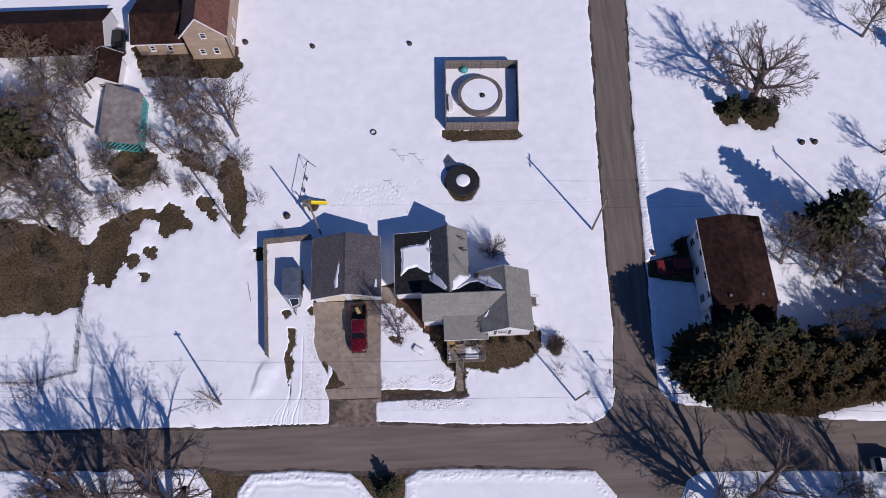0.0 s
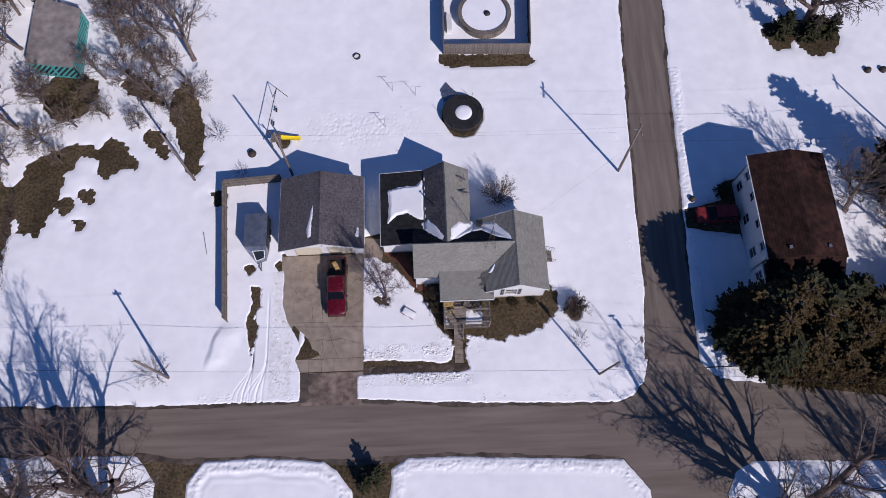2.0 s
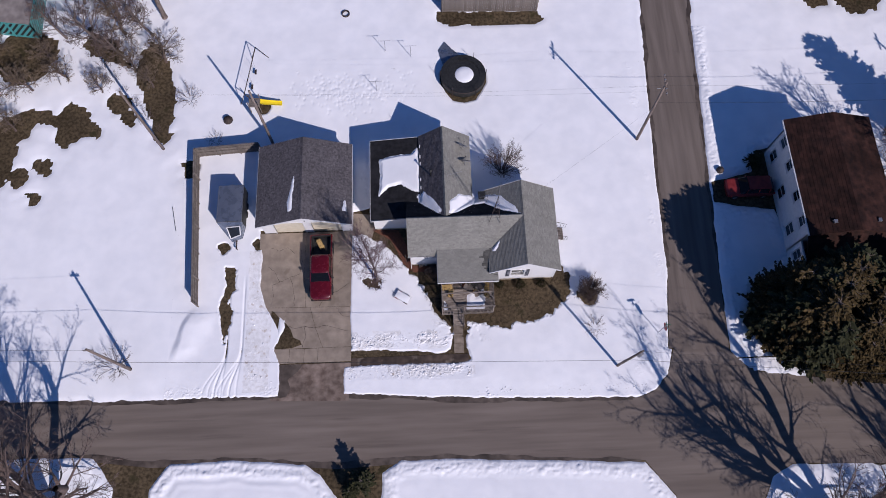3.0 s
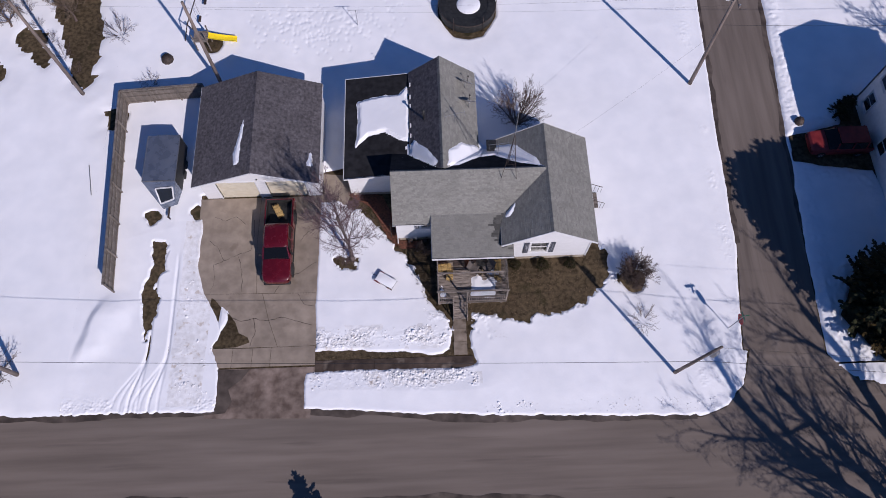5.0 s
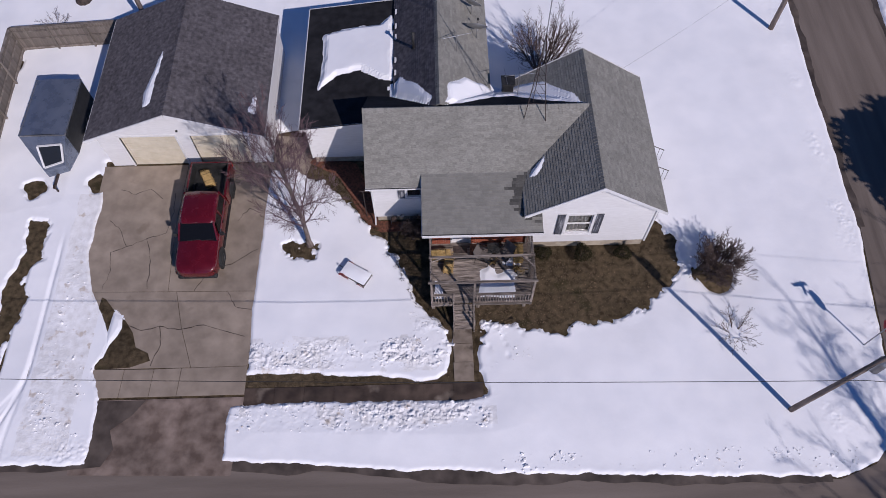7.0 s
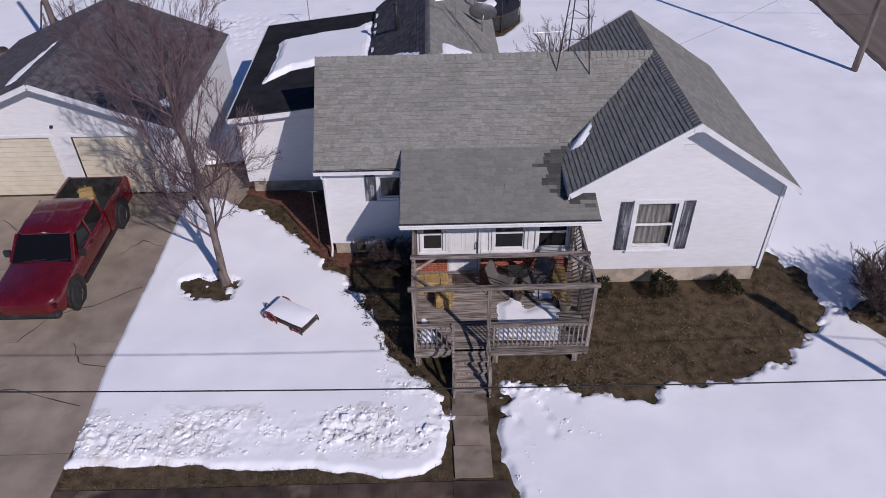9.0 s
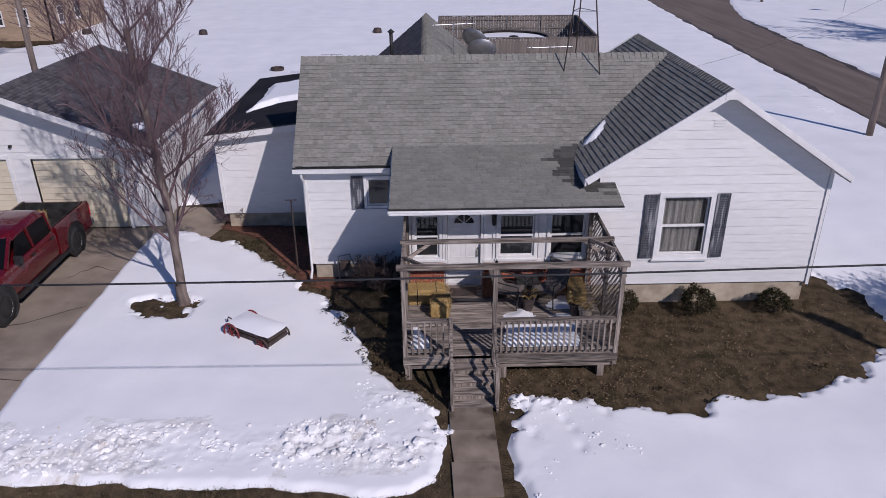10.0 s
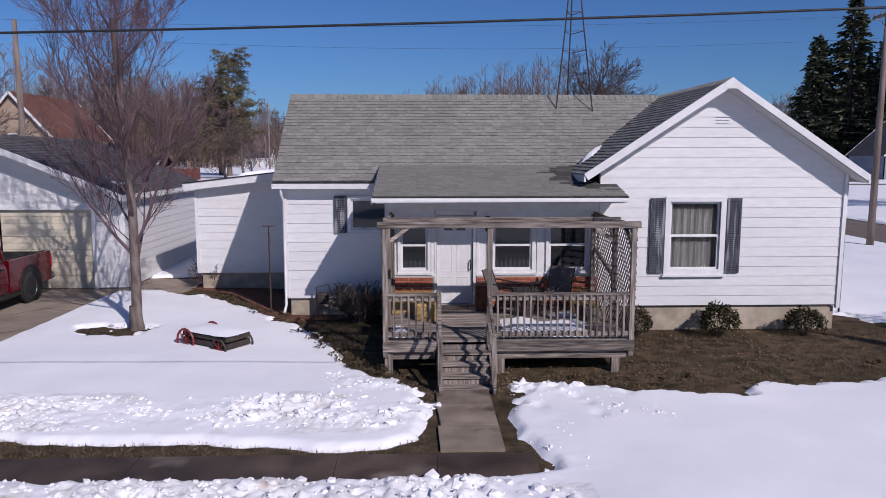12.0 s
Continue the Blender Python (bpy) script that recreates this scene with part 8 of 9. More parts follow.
P6 = utility_pole(53.8, 33.8, 10.2, 2.0, "brown wooden utility pole behind the neighbour's house", radians(95))
part("bracket", Mesh().tube([(19.87, 34.2, 9.0), (19.5, 34.05, 9.35), (19.2, 34.0, 9.4)], 0.025, 6), STEEL, P1)
for x, y, h in ((36.2, 83.0, 9.0), (45.2, 131, 9.5), (29.4, 110.5, 9.0), (24.8, 94.3, 6.5), (-46, 222, 9), (-20.6, 106.5, 11.2), (72, 180, 10), (-60, 93.5, 9.5), (-8, 94.2, 9.0), (96, 108, 9.5)):
    utility_pole(x, y, h, 1.8, "distant wooden utility pole by the far street", 1.57)


def wire(a, b, sag, r=0.012, n=18):
    a, b = Vector(a), Vector(b)
    pts = [a.lerp(b, k / n) - Vector((0, 0, sag * 4 * (k / n) * (1 - k / n))) for k in range(n + 1)]
    return single("overhead_wire", Mesh().tube(pts, r, 5, False), CABLE, "thin black overhead wire between poles", "wire", "overhead wires", smooth=True)


wire((-27.1, 13.0, 5.45), (15.25, 11.45, 5.85), 0.55, 0.013)
wire((15.25, 11.45, 5.85), (70, 6.5, 6.2), 0.6, 0.013)
wire((15.3, 11.7, 7.9), (70, 6.5, 8.2), 0.6, 0.006)
wire((-27.1, 13.0, 5.45), (-70, 15.5, 5.5), 0.6, 0.013)
wire((-27.1, 13.4, 8.0), (-70, 15.5, 8.0), 0.6, 0.006)
wire((19.87, 34.2, 9.6), (-26.3, 34.9, 9.8), 0.6, 0.004)
wire((19.87, 34.2, 8.7), (-15.7, 35.1, 8.8), 0.5, 0.004)
wire((19.87, 34.2, 6.8), (53.8, 33.8, 7.0), 0.5, 0.012)
wire((19.87, 34.2, 9.6), (53.8, 33.8, 9.7), 0.5, 0.006)
wire((19.87, 34.2, 6.2), (9.0, 27.0, 4.6), 0.25, 0.004)
for z in (7.2, 8.2, 8.8):
    wire((-60, 93.5, z), (-8, 94.2, z), 0.7, 0.014)
    wire((-8, 94.2, z), (36.2, 83.0, z), 0.7, 0.014)
    wire((36.2, 83.0, z), (96, 108, z), 0.7, 0.014)


def sign_post(x, y, yaw, street, label):
    s = thing("road_sign", (x, y, 0), label, "road sign")
    m = Matrix.Translation((x, y, 0)) @ Matrix.Rotation(radians(yaw), 4, "Z")
    part("post", Mesh().tube([(x, y, -0.2), (x, y, 3.0 if street else 2.6)], 0.03, 6), STEEL, s)
    octo = [(0.38 * math.cos(radians(22.5 + 45 * k)), 0.38 * math.sin(radians(22.5 + 45 * k))) for k in range(8)]
    turn = m @ Matrix.Translation((0, -0.04, 2.15)) @ Matrix.Rotation(radians(90), 4, "X")
    part("plate", Mesh().prism(octo, 0, 0.006, turn), SIGN_RED, s, "red octagonal plate")
    if street:
        part("street_plate", Mesh().box(-0.32, 0.32, -0.008, 0.008, 2.64, 2.80, m), SIGN_GREEN, s, "green street plate")
        part("street_plate", Mesh().box(-0.008, 0.008, -0.32, 0.32, 2.82, 2.98, m), SIGN_GREEN, s, "green street plate")
    cur = bpy.data.curves.new("lettering", "FONT")
    cur.body, cur.size, cur.align_x, cur.align_y = "STOP", 0.25, "CENTER", "CENTER"
    ob = new("lettering", cur)
    cur.materials.append(TRIM)
    ob.parent = s
    ob.matrix_parent_inverse = Matrix.Translation((-x, -y, 0))
    ob.matrix_basis = turn @ Matrix.Translation((0, 0, 0.009))
    return s


sign_post(19.2, 14.9, 95, True, "red stop sign with green street plates on the snowy corner")
sign_post(37.6, 89.8, 8, True, "red stop sign at the far crossing")
warn = thing("road_sign", (40.0, 73.9, 0), "round grey sign back on a thin post in the snow", "road sign")
part("post", Mesh().tube([(40, 73.9, 0), (40, 73.9, 2.4)], 0.03, 6), STEEL, warn)
part("plate", Mesh().lathe([(0, 0), (0.4, 0), (0.4, 0.01), (0, 0.01)], 16, (0, 0, 0), Matrix.Translation((40, 73.95, 2.1)) @ Matrix.Rotation(radians(90), 4, "X")), STEEL, warn)

# ---------------------------------------------------------------- back yard
swing = thing("swing_set", (-17.2, 41, 0), "dark metal swing set with a yellow slide half in the snow", "swing set")
for (x, y) in ((-18.2, 39.4), (-17.4, 44.8)):
    for dx in (-0.9, 0.9):
        part("leg", Mesh().tube([(x, y, 2.2), (x + dx, y + 0.2, 0)], 0.04, 6), IRON, swing)
part("top_bar", Mesh().tube([(-18.2, 39.4, 2.2), (-17.4, 44.8, 2.2)], 0.045, 6), IRON, swing)
for t in (0.3, 0.4, 0.62, 0.72):
    x, y = -18.2 + 0.8 * t, 39.4 + 5.4 * t
    part("chain", Mesh().tube([(x, y, 2.2), (x, y, 0.6)], 0.01, 4), IRON, swing)
for t in (0.35, 0.67):
    x, y = -18.2 + 0.8 * t, 39.4 + 5.4 * t
    part("seat", Mesh().box(x - 0.1, x + 0.1, y - 0.28, y + 0.28, 0.57, 0.6), IRON, swing)
part("platform", Mesh().box(-18.0, -16.9, 38.6, 39.6, 1.1, 1.2), OLD_WOOD, swing)
for x in (-17.95, -16.95):
    for y in (38.65, 39.55):
        part("post", Mesh().box(x - 0.04, x + 0.04, y - 0.04, y + 0.04, 0, 1.9), OLD_WOOD, swing)
m = Mesh()
for k in range(8):
    t0, t1 = k / 8, (k + 1) / 8
    f = lambda t: (-16.9 + 2.0 * t, 39.15 + 0.2 * t, 1.15 - 1.0 * t + 0.25 * t * t)
    a, b = f(t0), f(t1)
    for d0, z0, d1, z1 in ((-0.25, 0.14, -0.22, 0.0), (-0.22, 0.0, 0.22, 0.0), (0.22, 0.0, 0.25, 0.14)):
        m.add([(a[0], a[1] + d0, a[2] + z0), (b[0], b[1] + d0, b[2] + z0), (b[0], b[1] + d1, b[2] + z1), (a[0], a[1] + d1, a[2] + z1)], [(0, 1, 2, 3)])
part("slide", m, YELLOW, swing, "bright yellow plastic slide")
tramp = thing("trampoline", (3.25, 41.3, 0), "round black trampoline with snow melting in its middle", "trampoline")
ring = [(3.2 + 2.25 * math.cos(a), 41.8 + 2.25 * math.sin(a), 0.85) for a in (2 * math.pi * k / 32 for k in range(33))]
part("frame", Mesh().tube(ring, 0.04, 6, False), IRON, tramp)
part("pad", Mesh().lathe([(2.25, 0.89), (2.25, 0.92), (1.65, 0.92), (1.65, 0.89)], 32, (3.2, 41.8, 0)), BLACK, tramp, "black edge padding")
part("bed", Mesh().lathe([(1.7, 0.87), (0.9, 0.84), (0.0, 0.82)], 32, (3.2, 41.8, 0)), BLACK, tramp)
part("skirt", Mesh().lathe([(2.23, 0.85), (2.23, 0.1)], 32, (3.2, 41.8, 0)), BLACK, tramp)
for k in range(6):
    a = k * math.pi / 3
    x, y = 3.2 + 2.3 * math.cos(a), 41.8 + 2.3 * math.sin(a)
    part("net_pole", Mesh().tube([(x, y, 0), (x, y, 1.6)], 0.025, 6), IRON, tramp)
part("bed_snow", Mesh().lathe([(0.95, 0.85), (0.85, 0.93), (0.35, 0.95), (0.0, 0.95)], 18, (3.3, 41.75, 0)), SNOW, tramp, "round patch of snow", smooth=True)
# slanting blue-grey polygon north-west of the trampoline
grey_sheet = single("fallen_panel", Mesh().add([(1.2, 43.5, 0.25), (3.0, 44.0, 0.9), (2.2, 45.2, 0.35), (1.5, 46.2, 0.22), (0.8, 45.2, 0.2)], [(0, 1, 2, 3, 4), (4, 3, 2, 1, 0)]), TIN, "blue-grey slanting shape behind the trampoline", "sheet")
ringp = single("fire_ring", Mesh().lathe([(0.33, 0.0), (0.33, 0.3), (0.42, 0.3), (0.42, 0.0)], 18, (-8.7, 50.1, 0.0)), IRON, "small dark iron fire ring in the snow", "fire ring")
for x, y, r, lab in ((-17.5, 65.0, 0.35, "dark stump standing out of the snow"), (-3.3, 64.9, 0.35, "dark stump standing out of the snow"), (50.4, 46.0, 0.4, "dark stump standing out of the snow"), (52.2, 46.0, 0.4, "dark stump standing out of the snow"), (-20.2, 37.8, 0.45, "dark mossy boulder in the snow"), (-27.4, 66.2, 0.4, "dark stump standing out of the snow"), (27.4, 30.5, 0.35, "dark stump standing out of the snow")):
    single("stump", Mesh().lathe([(0, 0), (r * 1.1, 0), (r, 0.3), (r * 0.8, 0.5), (0, 0.55)], 10, (x, y, 0)), IRON, lab, "stump", "stumps in the snow", smooth=True)
for p, q in (((-24.8, 28.6), (-24.3, 26.2)),):
    single("garden_stake", Mesh().tube([(*p, 0.25), (*q, 0.22)], 0.03, 5), STEEL, "thin pale rod lying on the snow", "rod")
for x, y in ((-2.0, 44.6), (-5.5, 40.6), (-4.6, 45.3)):
    cl = thing("clothes_post", (x, y, 0), "thin grey clothes-line post in the snow", "post", "clothes posts")
    part("rod", Mesh().tube([(x, y, 0), (x, y, 1.9)], 0.025, 5), STEEL, cl)
    part("arm", Mesh().tube([(x - 0.6, y, 1.9), (x + 0.6, y, 1.9)], 0.02, 5), STEEL, cl)
# fenced pool
plank_fence("pool_fence", [(1.35, 50.1), (11.35, 49.8), (11.95, 60.0), (1.7, 60.3), (1.35, 50.1)], 1.95, "square weathered plank fence round the swimming pool", 0.19)
pool = thing("swimming_pool", (6.5, 55, 0), "round above-ground pool covered with snow, brown wooden rim", "pool")
part("pool_wall", Mesh().lathe([(3.0, 0), (3.0, 1.2), (2.9, 1.2), (2.9, 0.9)], 40, (6.4, 55, 0)), FENCE_WOOD, pool)
part("rim", Mesh().lathe([(2.68, 1.2), (3.15, 1.2), (3.15, 1.26), (2.68, 1.26)], 40, (6.4, 55, 0)), FENCE_WOOD, pool, "wide brown rim walk")
part("cover", Mesh().lathe([(2.85, 1.1), (1.5, 1.12), (0.0, 1.12)], 40, (6.4, 55, 0)), SNOW, pool, "snow-covered pool cover", smooth=True)
part("cover_float", Mesh().lathe([(0.4, 1.12), (0.3, 1.3), (0.0, 1.34)], 14, (6.7, 54.9, 0)), BLACK, pool, "black float", smooth=True)
part("pump_box", Mesh().box(1.9, 2.5, 53.0, 55.2, 0, 0.9), TRIM, pool, "white pump box")
for x, y in ((4.4, 59.8),):
    b = thing("pool_toy", (x, y, 0.1), "teal plastic pool toy against the fence", "toy", "pool toys")
    part("shell", Mesh().lathe([(0.0, 0.0), (0.5, 0.1), (0.6, 0.35), (0.4, 0.7), (0, 0.8)], 12, (x, y, 0.1)), TEAL, b, smooth=True)

# ---------------------------------------------------------------- neighbouring and distant houses


def simple_house(name, x0, x1, y0, y1, eave, ridge, along, wallmat, roofmat, label, wins=(), over=0.35, yaw=0.0, category="house", shingled=False, fascia=TRIM):
    """A gabled building; wins: (side, u0, u1, z0, z1) openings on sides s, n, e, w."""
    h = thing(name, ((x0 + x1) / 2, (y0 + y1) / 2, 0), label, category)
    F = {"s": Face((x0, y0), (1, 0), (0, -1)), "n": Face((x1, y1), (-1, 0), (0, 1)), "e": Face((x1, y0), (0, 1), (1, 0)), "w": Face((x0, y1), (0, -1), (-1, 0))}
    L = {"s": x1 - x0, "n": x1 - x0, "e": y1 - y0, "w": y1 - y0}
    for s in "snew":
        gable = (s in "sn") == (along == "y")
        wall(h, F[s], L[s], 0.0, eave, ridge - 0.08 if gable else None, None, [q[1:] for q in wins if q[0] == s], siding=wallmat, boards=False)
    for q in wins:
        w = window(h, F[q[0]], *q[1:], trim=0.08)
    if along == "y":
        c, k = (x0 + x1) / 2, (ridge - eave) / ((x1 - x0) / 2)
        ze = eave - over * k
        roof_plane(h, (x0 - over, y1 + over, ze), (x0 - over, y0 - over, ze), (c, y1 + over, ridge), (c, y0 - over, ridge), roofmat, tabs=shingled, expose=0.3, width=0.6)
        roof_plane(h, (x1 + over, y0 - over, ze), (x1 + over, y1 + over, ze), (c, y0 - over, ridge), (c, y1 + over, ridge), roofmat, tabs=shingled, expose=0.3, width=0.6)
        for yy in (y0 - over - 0.02, y1 + over + 0.02):
            board(h, (x0 - over, yy, ze - 0.08), (c, yy, ridge - 0.08), 0.05, 0.2, fascia)
            board(h, (x1 + over, yy, ze - 0.08), (c, yy, ridge - 0.08), 0.05, 0.2, fascia)
    else:
        c, k = (y0 + y1) / 2, (ridge - eave) / ((y1 - y0) / 2)
        ze = eave - over * k
        roof_plane(h, (x0 - over, y0 - over, ze), (x1 + over, y0 - over, ze), (x0 - over, c, ridge), (x1 + over, c, ridge), roofmat, tabs=shingled, expose=0.3, width=0.6)
        roof_plane(h, (x1 + over, y1 + over, ze), (x0 - over, y1 + over, ze), (x1 + over, c, ridge), (x0 - over, c, ridge), roofmat, tabs=shingled, expose=0.3, width=0.6)
        board(h, (x0 - over, y0 - over - 0.02, ze - 0.08), (x1 + over, y0 - over - 0.02, ze - 0.08), 0.05, 0.18)
        for xx in (x0 - over - 0.02, x1 + over + 0.02):
            board(h, (xx, y0 - over, ze - 0.08), (xx, c, ridge - 0.08), 0.05, 0.2)
    return h


nb = simple_house("neighbour_house", 32.1, 39.1, 22.0, 32.4, 5.5, 6.5, "y", TRIM, SHINGLE_BROWN, "two-storey white house with a dark red-brown roof", over=0.4, shingled=True, fascia=SHINGLE_BROWN,
                  wins=[("w", 0.6, 1.6, 3.4, 4.6), ("w", 3.0, 3.9, 3.4, 4.6), ("w", 6.0, 6.9, 3.4, 4.6), ("w", 8.4, 9.3, 3.4, 4.6), ("w", 0.8, 1.7, 0.9, 2.3), ("w", 4.5, 5.5, 0.9, 2.3), ("w", 8.2, 9.2, 0.9, 2.3), ("s", 1.2, 2.2, 3.3, 4.6), ("s", 4.9, 5.9, 3.3, 4.6)])
wall(nb, Face((32.1, 22.0), (0, -1), (-1, 0)), 3.2, 0, 3.0, siding=TRIM, boards=False, name="porch_wall", holes=[(0.5, 1.3, 1.2, 2.6), (1.8, 2.6, 1.2, 2.6)])
for u0 in (0.5, 1.8):
    window(nb, Face((32.1, 22.0), (0, -1), (-1, 0)), u0, u0 + 0.8, 1.2, 2.6, 0.07)
wall(nb, Face((32.1, 18.8), (1, 0), (0, -1)), 7.0, 0, 3.0, siding=TRIM, boards=False, name="porch_wall")
wall(nb, Face((39.1, 18.8), (0, 1), (1, 0)), 3.2, 0, 3.0, siding=TRIM, boards=False, name="porch_wall")
roof_plane(nb, (31.7, 18.4, 3.0), (39.5, 18.4, 3.0), (31.7, 22.0, 5.3), (39.5, 22.0, 5.3), SHINGLE_BROWN, tabs=True, expose=0.3, width=0.6, seed=71, name="porch_roof")
snow_patch("roof_snow", [(33.2, 18.7), (36.6, 18.7), (36.9, 19.5), (35.4, 20.0), (33.6, 19.6)], lambda x, y: 3.0 + (y - 18.4) * 0.639 + 0.02, "shaded snow left low on the brown porch roof", 0.1, 33)
part("gutter", Mesh().beam((31.64, 21.6, 5.32), (31.64, 32.8, 5.32), 0.1, 0.1), TRIM, nb, "white gutter")
part("roof_vent", Mesh().box(33.6, 33.9, 22.4, 22.7, 5.8, 6.15).box(37.4, 37.7, 22.4, 22.7, 5.8, 6.15), STEEL, nb, "small pale roof vent")
# house to the north-west with a tan gable and its wings
nw = simple_house("tan_house", -34.9, -28.9, 63.6, 74, 5.6, 9.0, "y", TAN, ROOF_RED, "tan gabled house with a rust-red roof", wins=[("s", 1.6, 2.3, 1.2, 2.2), ("s", 3.6, 4.3, 1.2, 2.4), ("s", 2.6, 3.3, 4.6, 5.6), ("e", 1.5, 2.3, 1.2, 2.4), ("e", 4.5, 5.3, 1.2, 2.4)])
simple_house("brown_wing", -42.6, -34.7, 64.6, 72, 3.0, 4.6, "x", TAN, SHINGLE_BROWN, "low brown-roofed house wing", wins=[("s", 2.0, 2.6, 1.0, 2.0), ("s", 4.5, 5.1, 1.0, 2.0)])
simple_house("brown_house", -62, -46.5, 63, 70.5, 3.2, 5.2, "x", TRIM, SHINGLE_BROWN, "long low house with a dark brown roof among trees", wins=[("s", 4.0, 5.0, 1.0, 2.2)])
ws = simple_house("white_shed", -48.5, -44.4, 58.5, 63.0, 2.6, 4.0, "y", TRIM, SHINGLE_BROWN, "small white shed with a brown roof", wins=[("s", 1.4, 2.2, 1.0, 1.9)])
# low building with teal lattice walls
tb_ = thing("garden_building", (-43, 53, 0), "low building with a grey flat roof and teal lattice walls", "building")
GB = [(-45.4, 49.1), (-40.15, 48.25), (-40.45, 56.0), (-45.5, 58.0)]
part("building_wall", Mesh().prism([(-45.3, 49.25), (-40.3, 48.45), (-40.6, 55.85), (-45.4, 57.8)], 0, 2.4), DARK_ROOM, tb_, "dark inner wall")
part("flat_roof", Mesh().prism([(-45.6, 49.0), (-40.1, 48.15), (-40.3, 56.1), (-45.7, 58.2)], 2.42, 2.56), FELT, tb_, "grey-brown felt roof")
for (ax, ay), (bx, by) in ((GB[0], GB[1]), (GB[1], GB[2])):
    a, b = Vector((ax, ay, 0)), Vector((bx, by, 0))
    length, way = (b - a).length, (b - a).normalized()
    for z in (0.15, 2.3):
        part("rail", Mesh().beam(a + Vector((0, 0, z)), b + Vector((0, 0, z)), 0.08, 0.14), TEAL, tb_)
    for p in (a, a.lerp(b, 0.5), b):
        part("post", Mesh().box(p.x - 0.06, p.x + 0.06, p.y - 0.06, p.y + 0.06, 0, 2.42), TEAL, tb_)
    k = -2.0
    while k < length:
        s0, s1 = max(0.0, -k), min(2.1, length - k)
        if s1 - s0 > 0.1:
            part("slat", Mesh().beam(a + way * (k + s0) + Vector((0, 0, 0.2 + s0)), a + way * (k + s1) + Vector((0, 0, 0.2 + s1)), 0.04, 0.22), TEAL, tb_)
        k += 0.62
# along and beyond the far street
lb = simple_house("long_white_building", -13.4, 6.2, 125.8, 137, 3.0, 6.3, "x", TRIM, SHINGLE_DARK, "long low white building with snow on its grey roof", wins=[("s", 15.2, 16.6, 1.3, 2.2), ("s", 1.5, 2.3, 0.05, 2.0)])
snow_patch("roof_snow", [(-13, 126.3), (0, 126.3), (1, 128), (-12, 128.2)], lambda x, y: 3.0 + (y - 125.8) * 0.589 + 0.05, "band of snow on the long grey roof", 0.12, 30, 0.5)
wh = simple_house("white_house", 10.8, 22.9, 142.5, 151, 7.0, 10.6, "x", TRIM, SHINGLE_DARK, "white two-storey house with a dormer and dark roof", wins=[("s", 2.6, 3.6, 3.0, 4.7), ("s", 5.2, 6.0, 2.8, 4.6), ("s", 8.6, 10.2, 2.8, 4.7), ("s", 2.0, 3.0, 0.8, 2.0), ("s", 9.0, 10.0, 0.8, 2.0)])
wall(wh, Face((15.4, 143.2), (1, 0), (0, -1)), 3.0, 7.4, 9.7, siding=TRIM, boards=False, name="dormer", holes=[(0.5, 1.2, 8.0, 9.3), (1.8, 2.5, 8.0, 9.3)])
for u0 in (0.5, 1.8):
    window(wh, Face((15.4, 143.2), (1, 0), (0, -1)), u0, u0 + 0.7, 8.0, 9.3, 0.06)
part("dormer_roof", Mesh().add([(15.2, 143.0, 9.7), (18.6, 143.0, 9.7), (18.6, 147, 10.4), (15.2, 147, 10.4), (15.2, 143.0, 9.85), (18.6, 143.0, 9.85), (18.6, 147, 10.55), (15.2, 147, 10.55)], [(3, 2, 1, 0), (4, 5, 6, 7), (0, 1, 5, 4), (1, 2, 6, 5), (2, 3, 7, 6), (3, 0, 4, 7)]), SHINGLE_DARK, wh)
bx = thing("tan_building", (78, 205, 0), "flat-roofed tan block building beside the road", "building")
part("building_wall", Mesh().box(72.5, 86, 203, 222, 0, 7.6), TAN, bx)
part("side_wall", Mesh().box(72.2, 72.5, 203, 222, 0, 7.8), BLACK, bx)
part("flat_roof", Mesh().box(72.0, 86.4, 202.7, 222.3, 7.6, 7.9), TRIM, bx, "white roof edge")
simple_house("red_barn", 100, 111.5, 260, 267, 22.4, 23.6, "x", BARN_RED, GREEN_ROOF, "tall red barn with a green metal roof", wins=[("s", 3, 4.5, 10, 12.5)], category="barn")
simple_house("red_barn_wing", 95.5, 116, 257, 272, 16.8, 19.6, "x", BARN_RED, GREEN_ROOF, "red barn wing with a green metal roof", wins=[("s", 4.0, 5.6, 11, 12.6)], category="barn")
simple_house("red_barn_wing", 84, 92.5, 258, 266, 13.2, 16.6, "x", BARN_RED, GREEN_ROOF, "small red barn wing with a green metal roof", wins=[("s", 5.0, 6.4, 10, 11.6)], category="barn")
simple_house("grey_house", 73.0, 85.5, 114.5, 124, 4.2, 9.8, "y", BLUE_GREY, SHINGLE_DARK, "blue-grey gabled house behind evergreens", wins=[("s", 2.0, 3.0, 1.0, 2.6), ("s", 9.0, 10.0, 1.0, 2.6), ("s", 5.8, 6.8, 4.8, 6.2)])
simple_house("far_cottage", -56, -47, 232, 242, 3.2, 5.6, "x", TRIM, SHINGLE_DARK, "small white cottage across the snowy field", wins=[("s", 2, 3, 1, 2.2)])
simple_house("brown_trailer_home", -52, -41, 119, 126, 2.8, 4.2, "x", SHINGLE_BROWN, SHINGLE_DARK, "low dark house behind a brick-red fence", wins=[("s", 3, 4, 1, 2)])
plank_fence("red_fence", [(-41.5, 117.5), (-33.5, 116.5)], 1.9, "old brick-red plank fence in front of dark sheds", 0.3, wood=RED_BOARD)
simple_house("far_shed", -66, -58, 126, 134, 3.4, 5.2, "y", TAN, ROOF_RED, "tan shed behind bare trees")
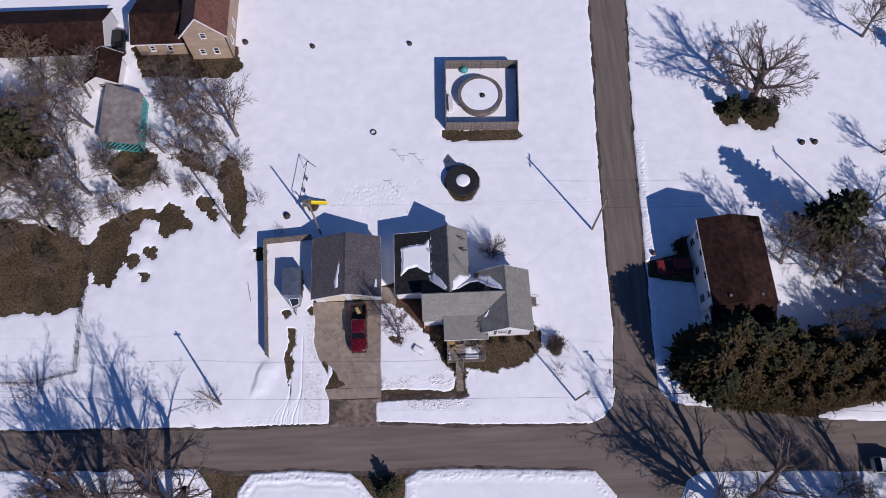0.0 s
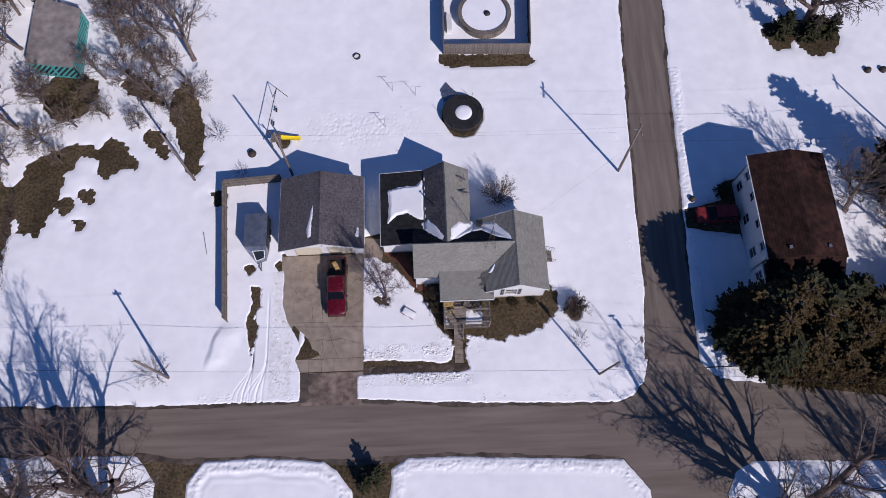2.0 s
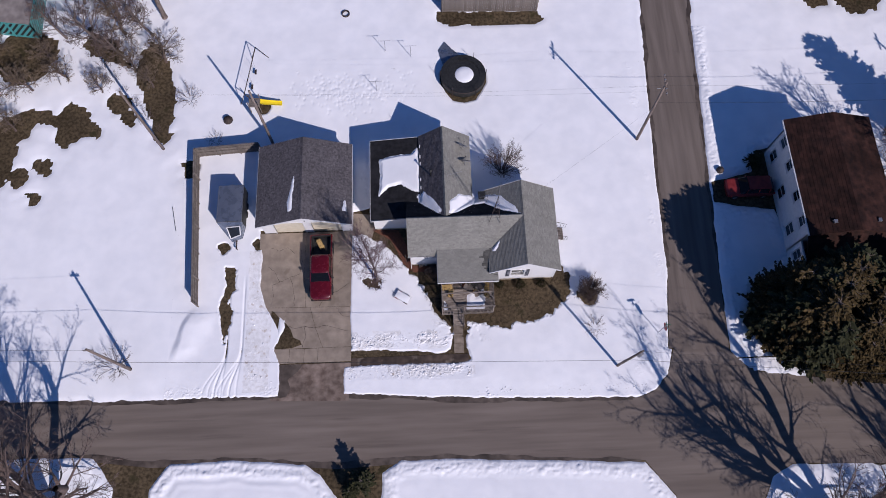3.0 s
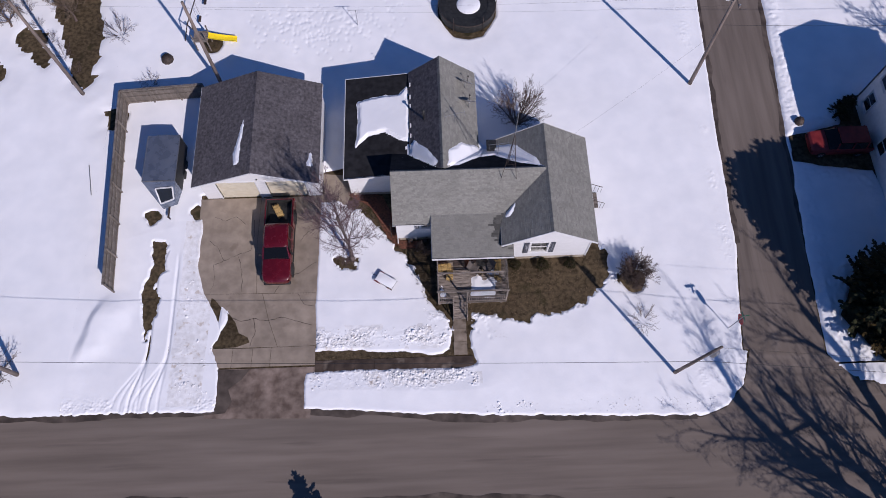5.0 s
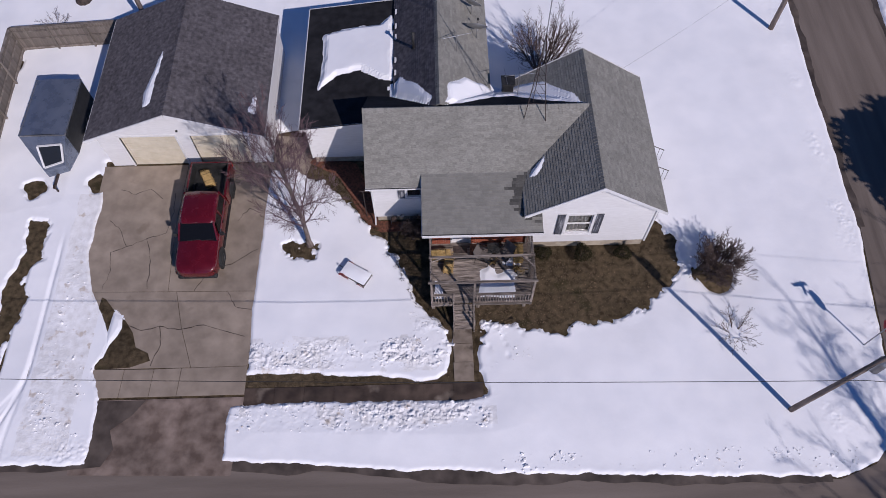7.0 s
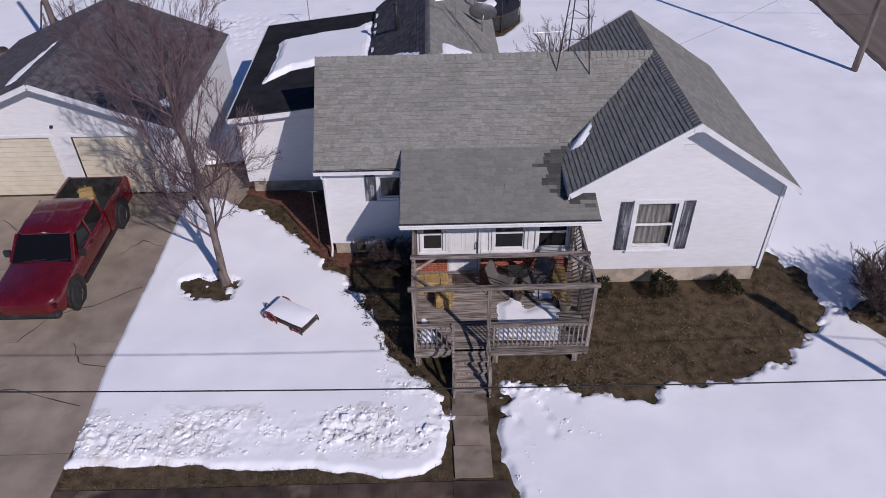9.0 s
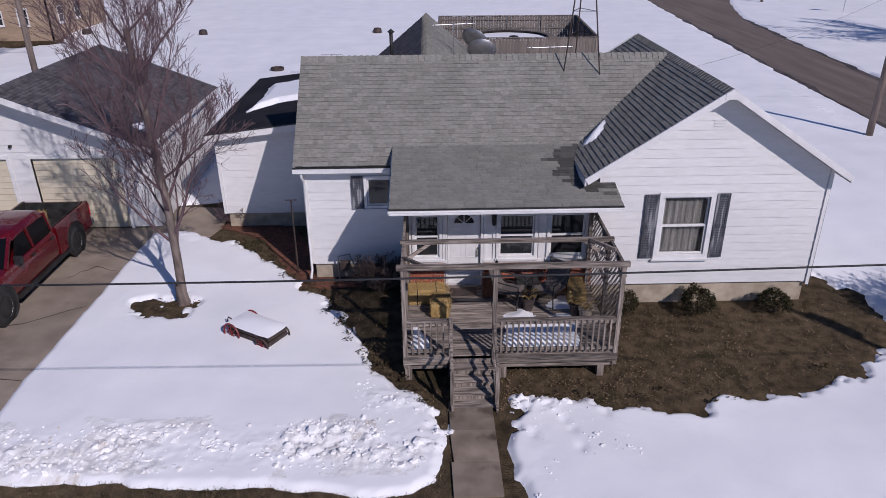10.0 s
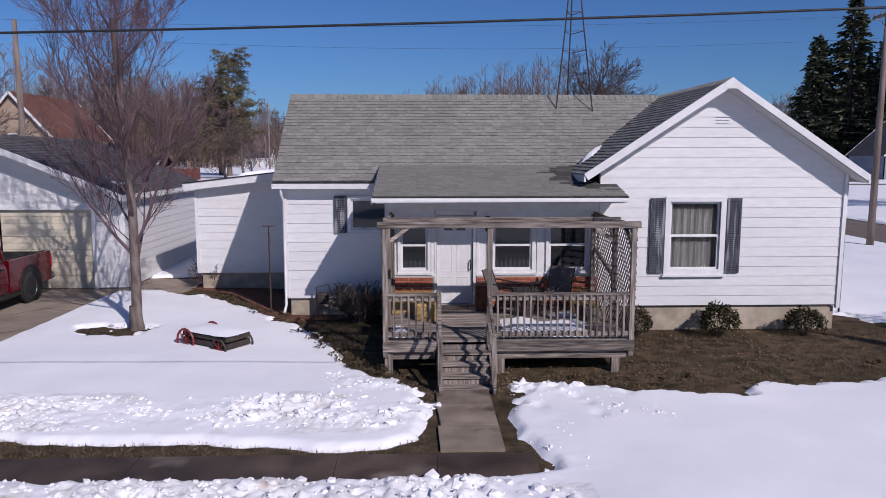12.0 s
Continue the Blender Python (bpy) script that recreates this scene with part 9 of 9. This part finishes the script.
simple_house("south_house", 0.2, 12.5, -14.5, -6.9, 3.2, 5.2, "x", TRIM, SHINGLE_DARK, "house across the street with a dark roof", over=0.5)
for x, y in ((8.6, 139), (5.0, 138.6)):
    f = plank_fence("picket_fence", [(x - 3.4, y), (x, y)], 1.3, "grey picket fence beside the white house", 0.25)

# distant bare woods
wood, wr = Mesh(), random.Random(81)
for _ in range(1850):
    a = wr.uniform(-40, 40)
    dist = wr.uniform(212, 340)
    x, y = dist * math.sin(radians(a)), dist * math.cos(radians(a))
    if (abs(x - 52) < 8 and y < 300) or (60 < x < 118 and y < 256) or (82 < x < 118 and y < 284) or (-60 < x < -40 and y < 260):
        continue
    h, lean = wr.uniform(19, 29) * (0.85 + 0.3 * math.sin(x * 0.05)), wr.gauss(0, 0.03)
    top = Vector((x + lean * h, y, h))
    wood.tube([(x, y, 0), (x + lean * h * 0.5, y, h * 0.5), top], [0.24, 0.14, 0.04], 4, False)
    for _ in range(22):
        t = wr.uniform(0.22, 0.97)
        b = Vector((x + lean * h * t, y, h * t))
        ang, l = wr.uniform(0, 6.283), h * 0.26 * (1.15 - t) * wr.uniform(0.6, 1.3) + 0.9
        e = b + Vector((math.cos(ang) * l * 0.75, math.sin(ang) * l * 0.75, l * wr.uniform(0.6, 1.1)))
        wood.tube([b, e], [0.075, 0.025], 3, False)
        for _ in range(5):
            f = b.lerp(e, wr.uniform(0.3, 0.9))
            g = f + Vector((wr.gauss(0, 0.35), wr.gauss(0, 0.35), wr.uniform(0.3, 0.9))) * l * 0.5
            wood.tube([f, g], [0.04, 0.016], 3, False)
single("far_woods", wood, TWIG_FAR, "distant line of bare brown woods", "woods", kind="stuff")
brush, br = Mesh(), random.Random(82)
for _ in range(34000):
    a, dist = br.uniform(-45, 45), br.uniform(225, 380)
    x, y = dist * math.sin(radians(a)), dist * math.cos(radians(a))
    if (abs(x - 52) < 8 and y < 300) or (60 < x < 118 and y < 256) or (82 < x < 118 and y < 284):
        continue
    z = br.uniform(0, 12)
    brush.tube([(x, y, z), (x + br.gauss(0, 1.2), y + br.gauss(0, 1.2), z + br.uniform(1.5, 4))], [0.13, 0.05], 3, False)
single("far_brush", brush, TWIG_FAR, "distant tangled undergrowth below the woods", "brush", kind="stuff")
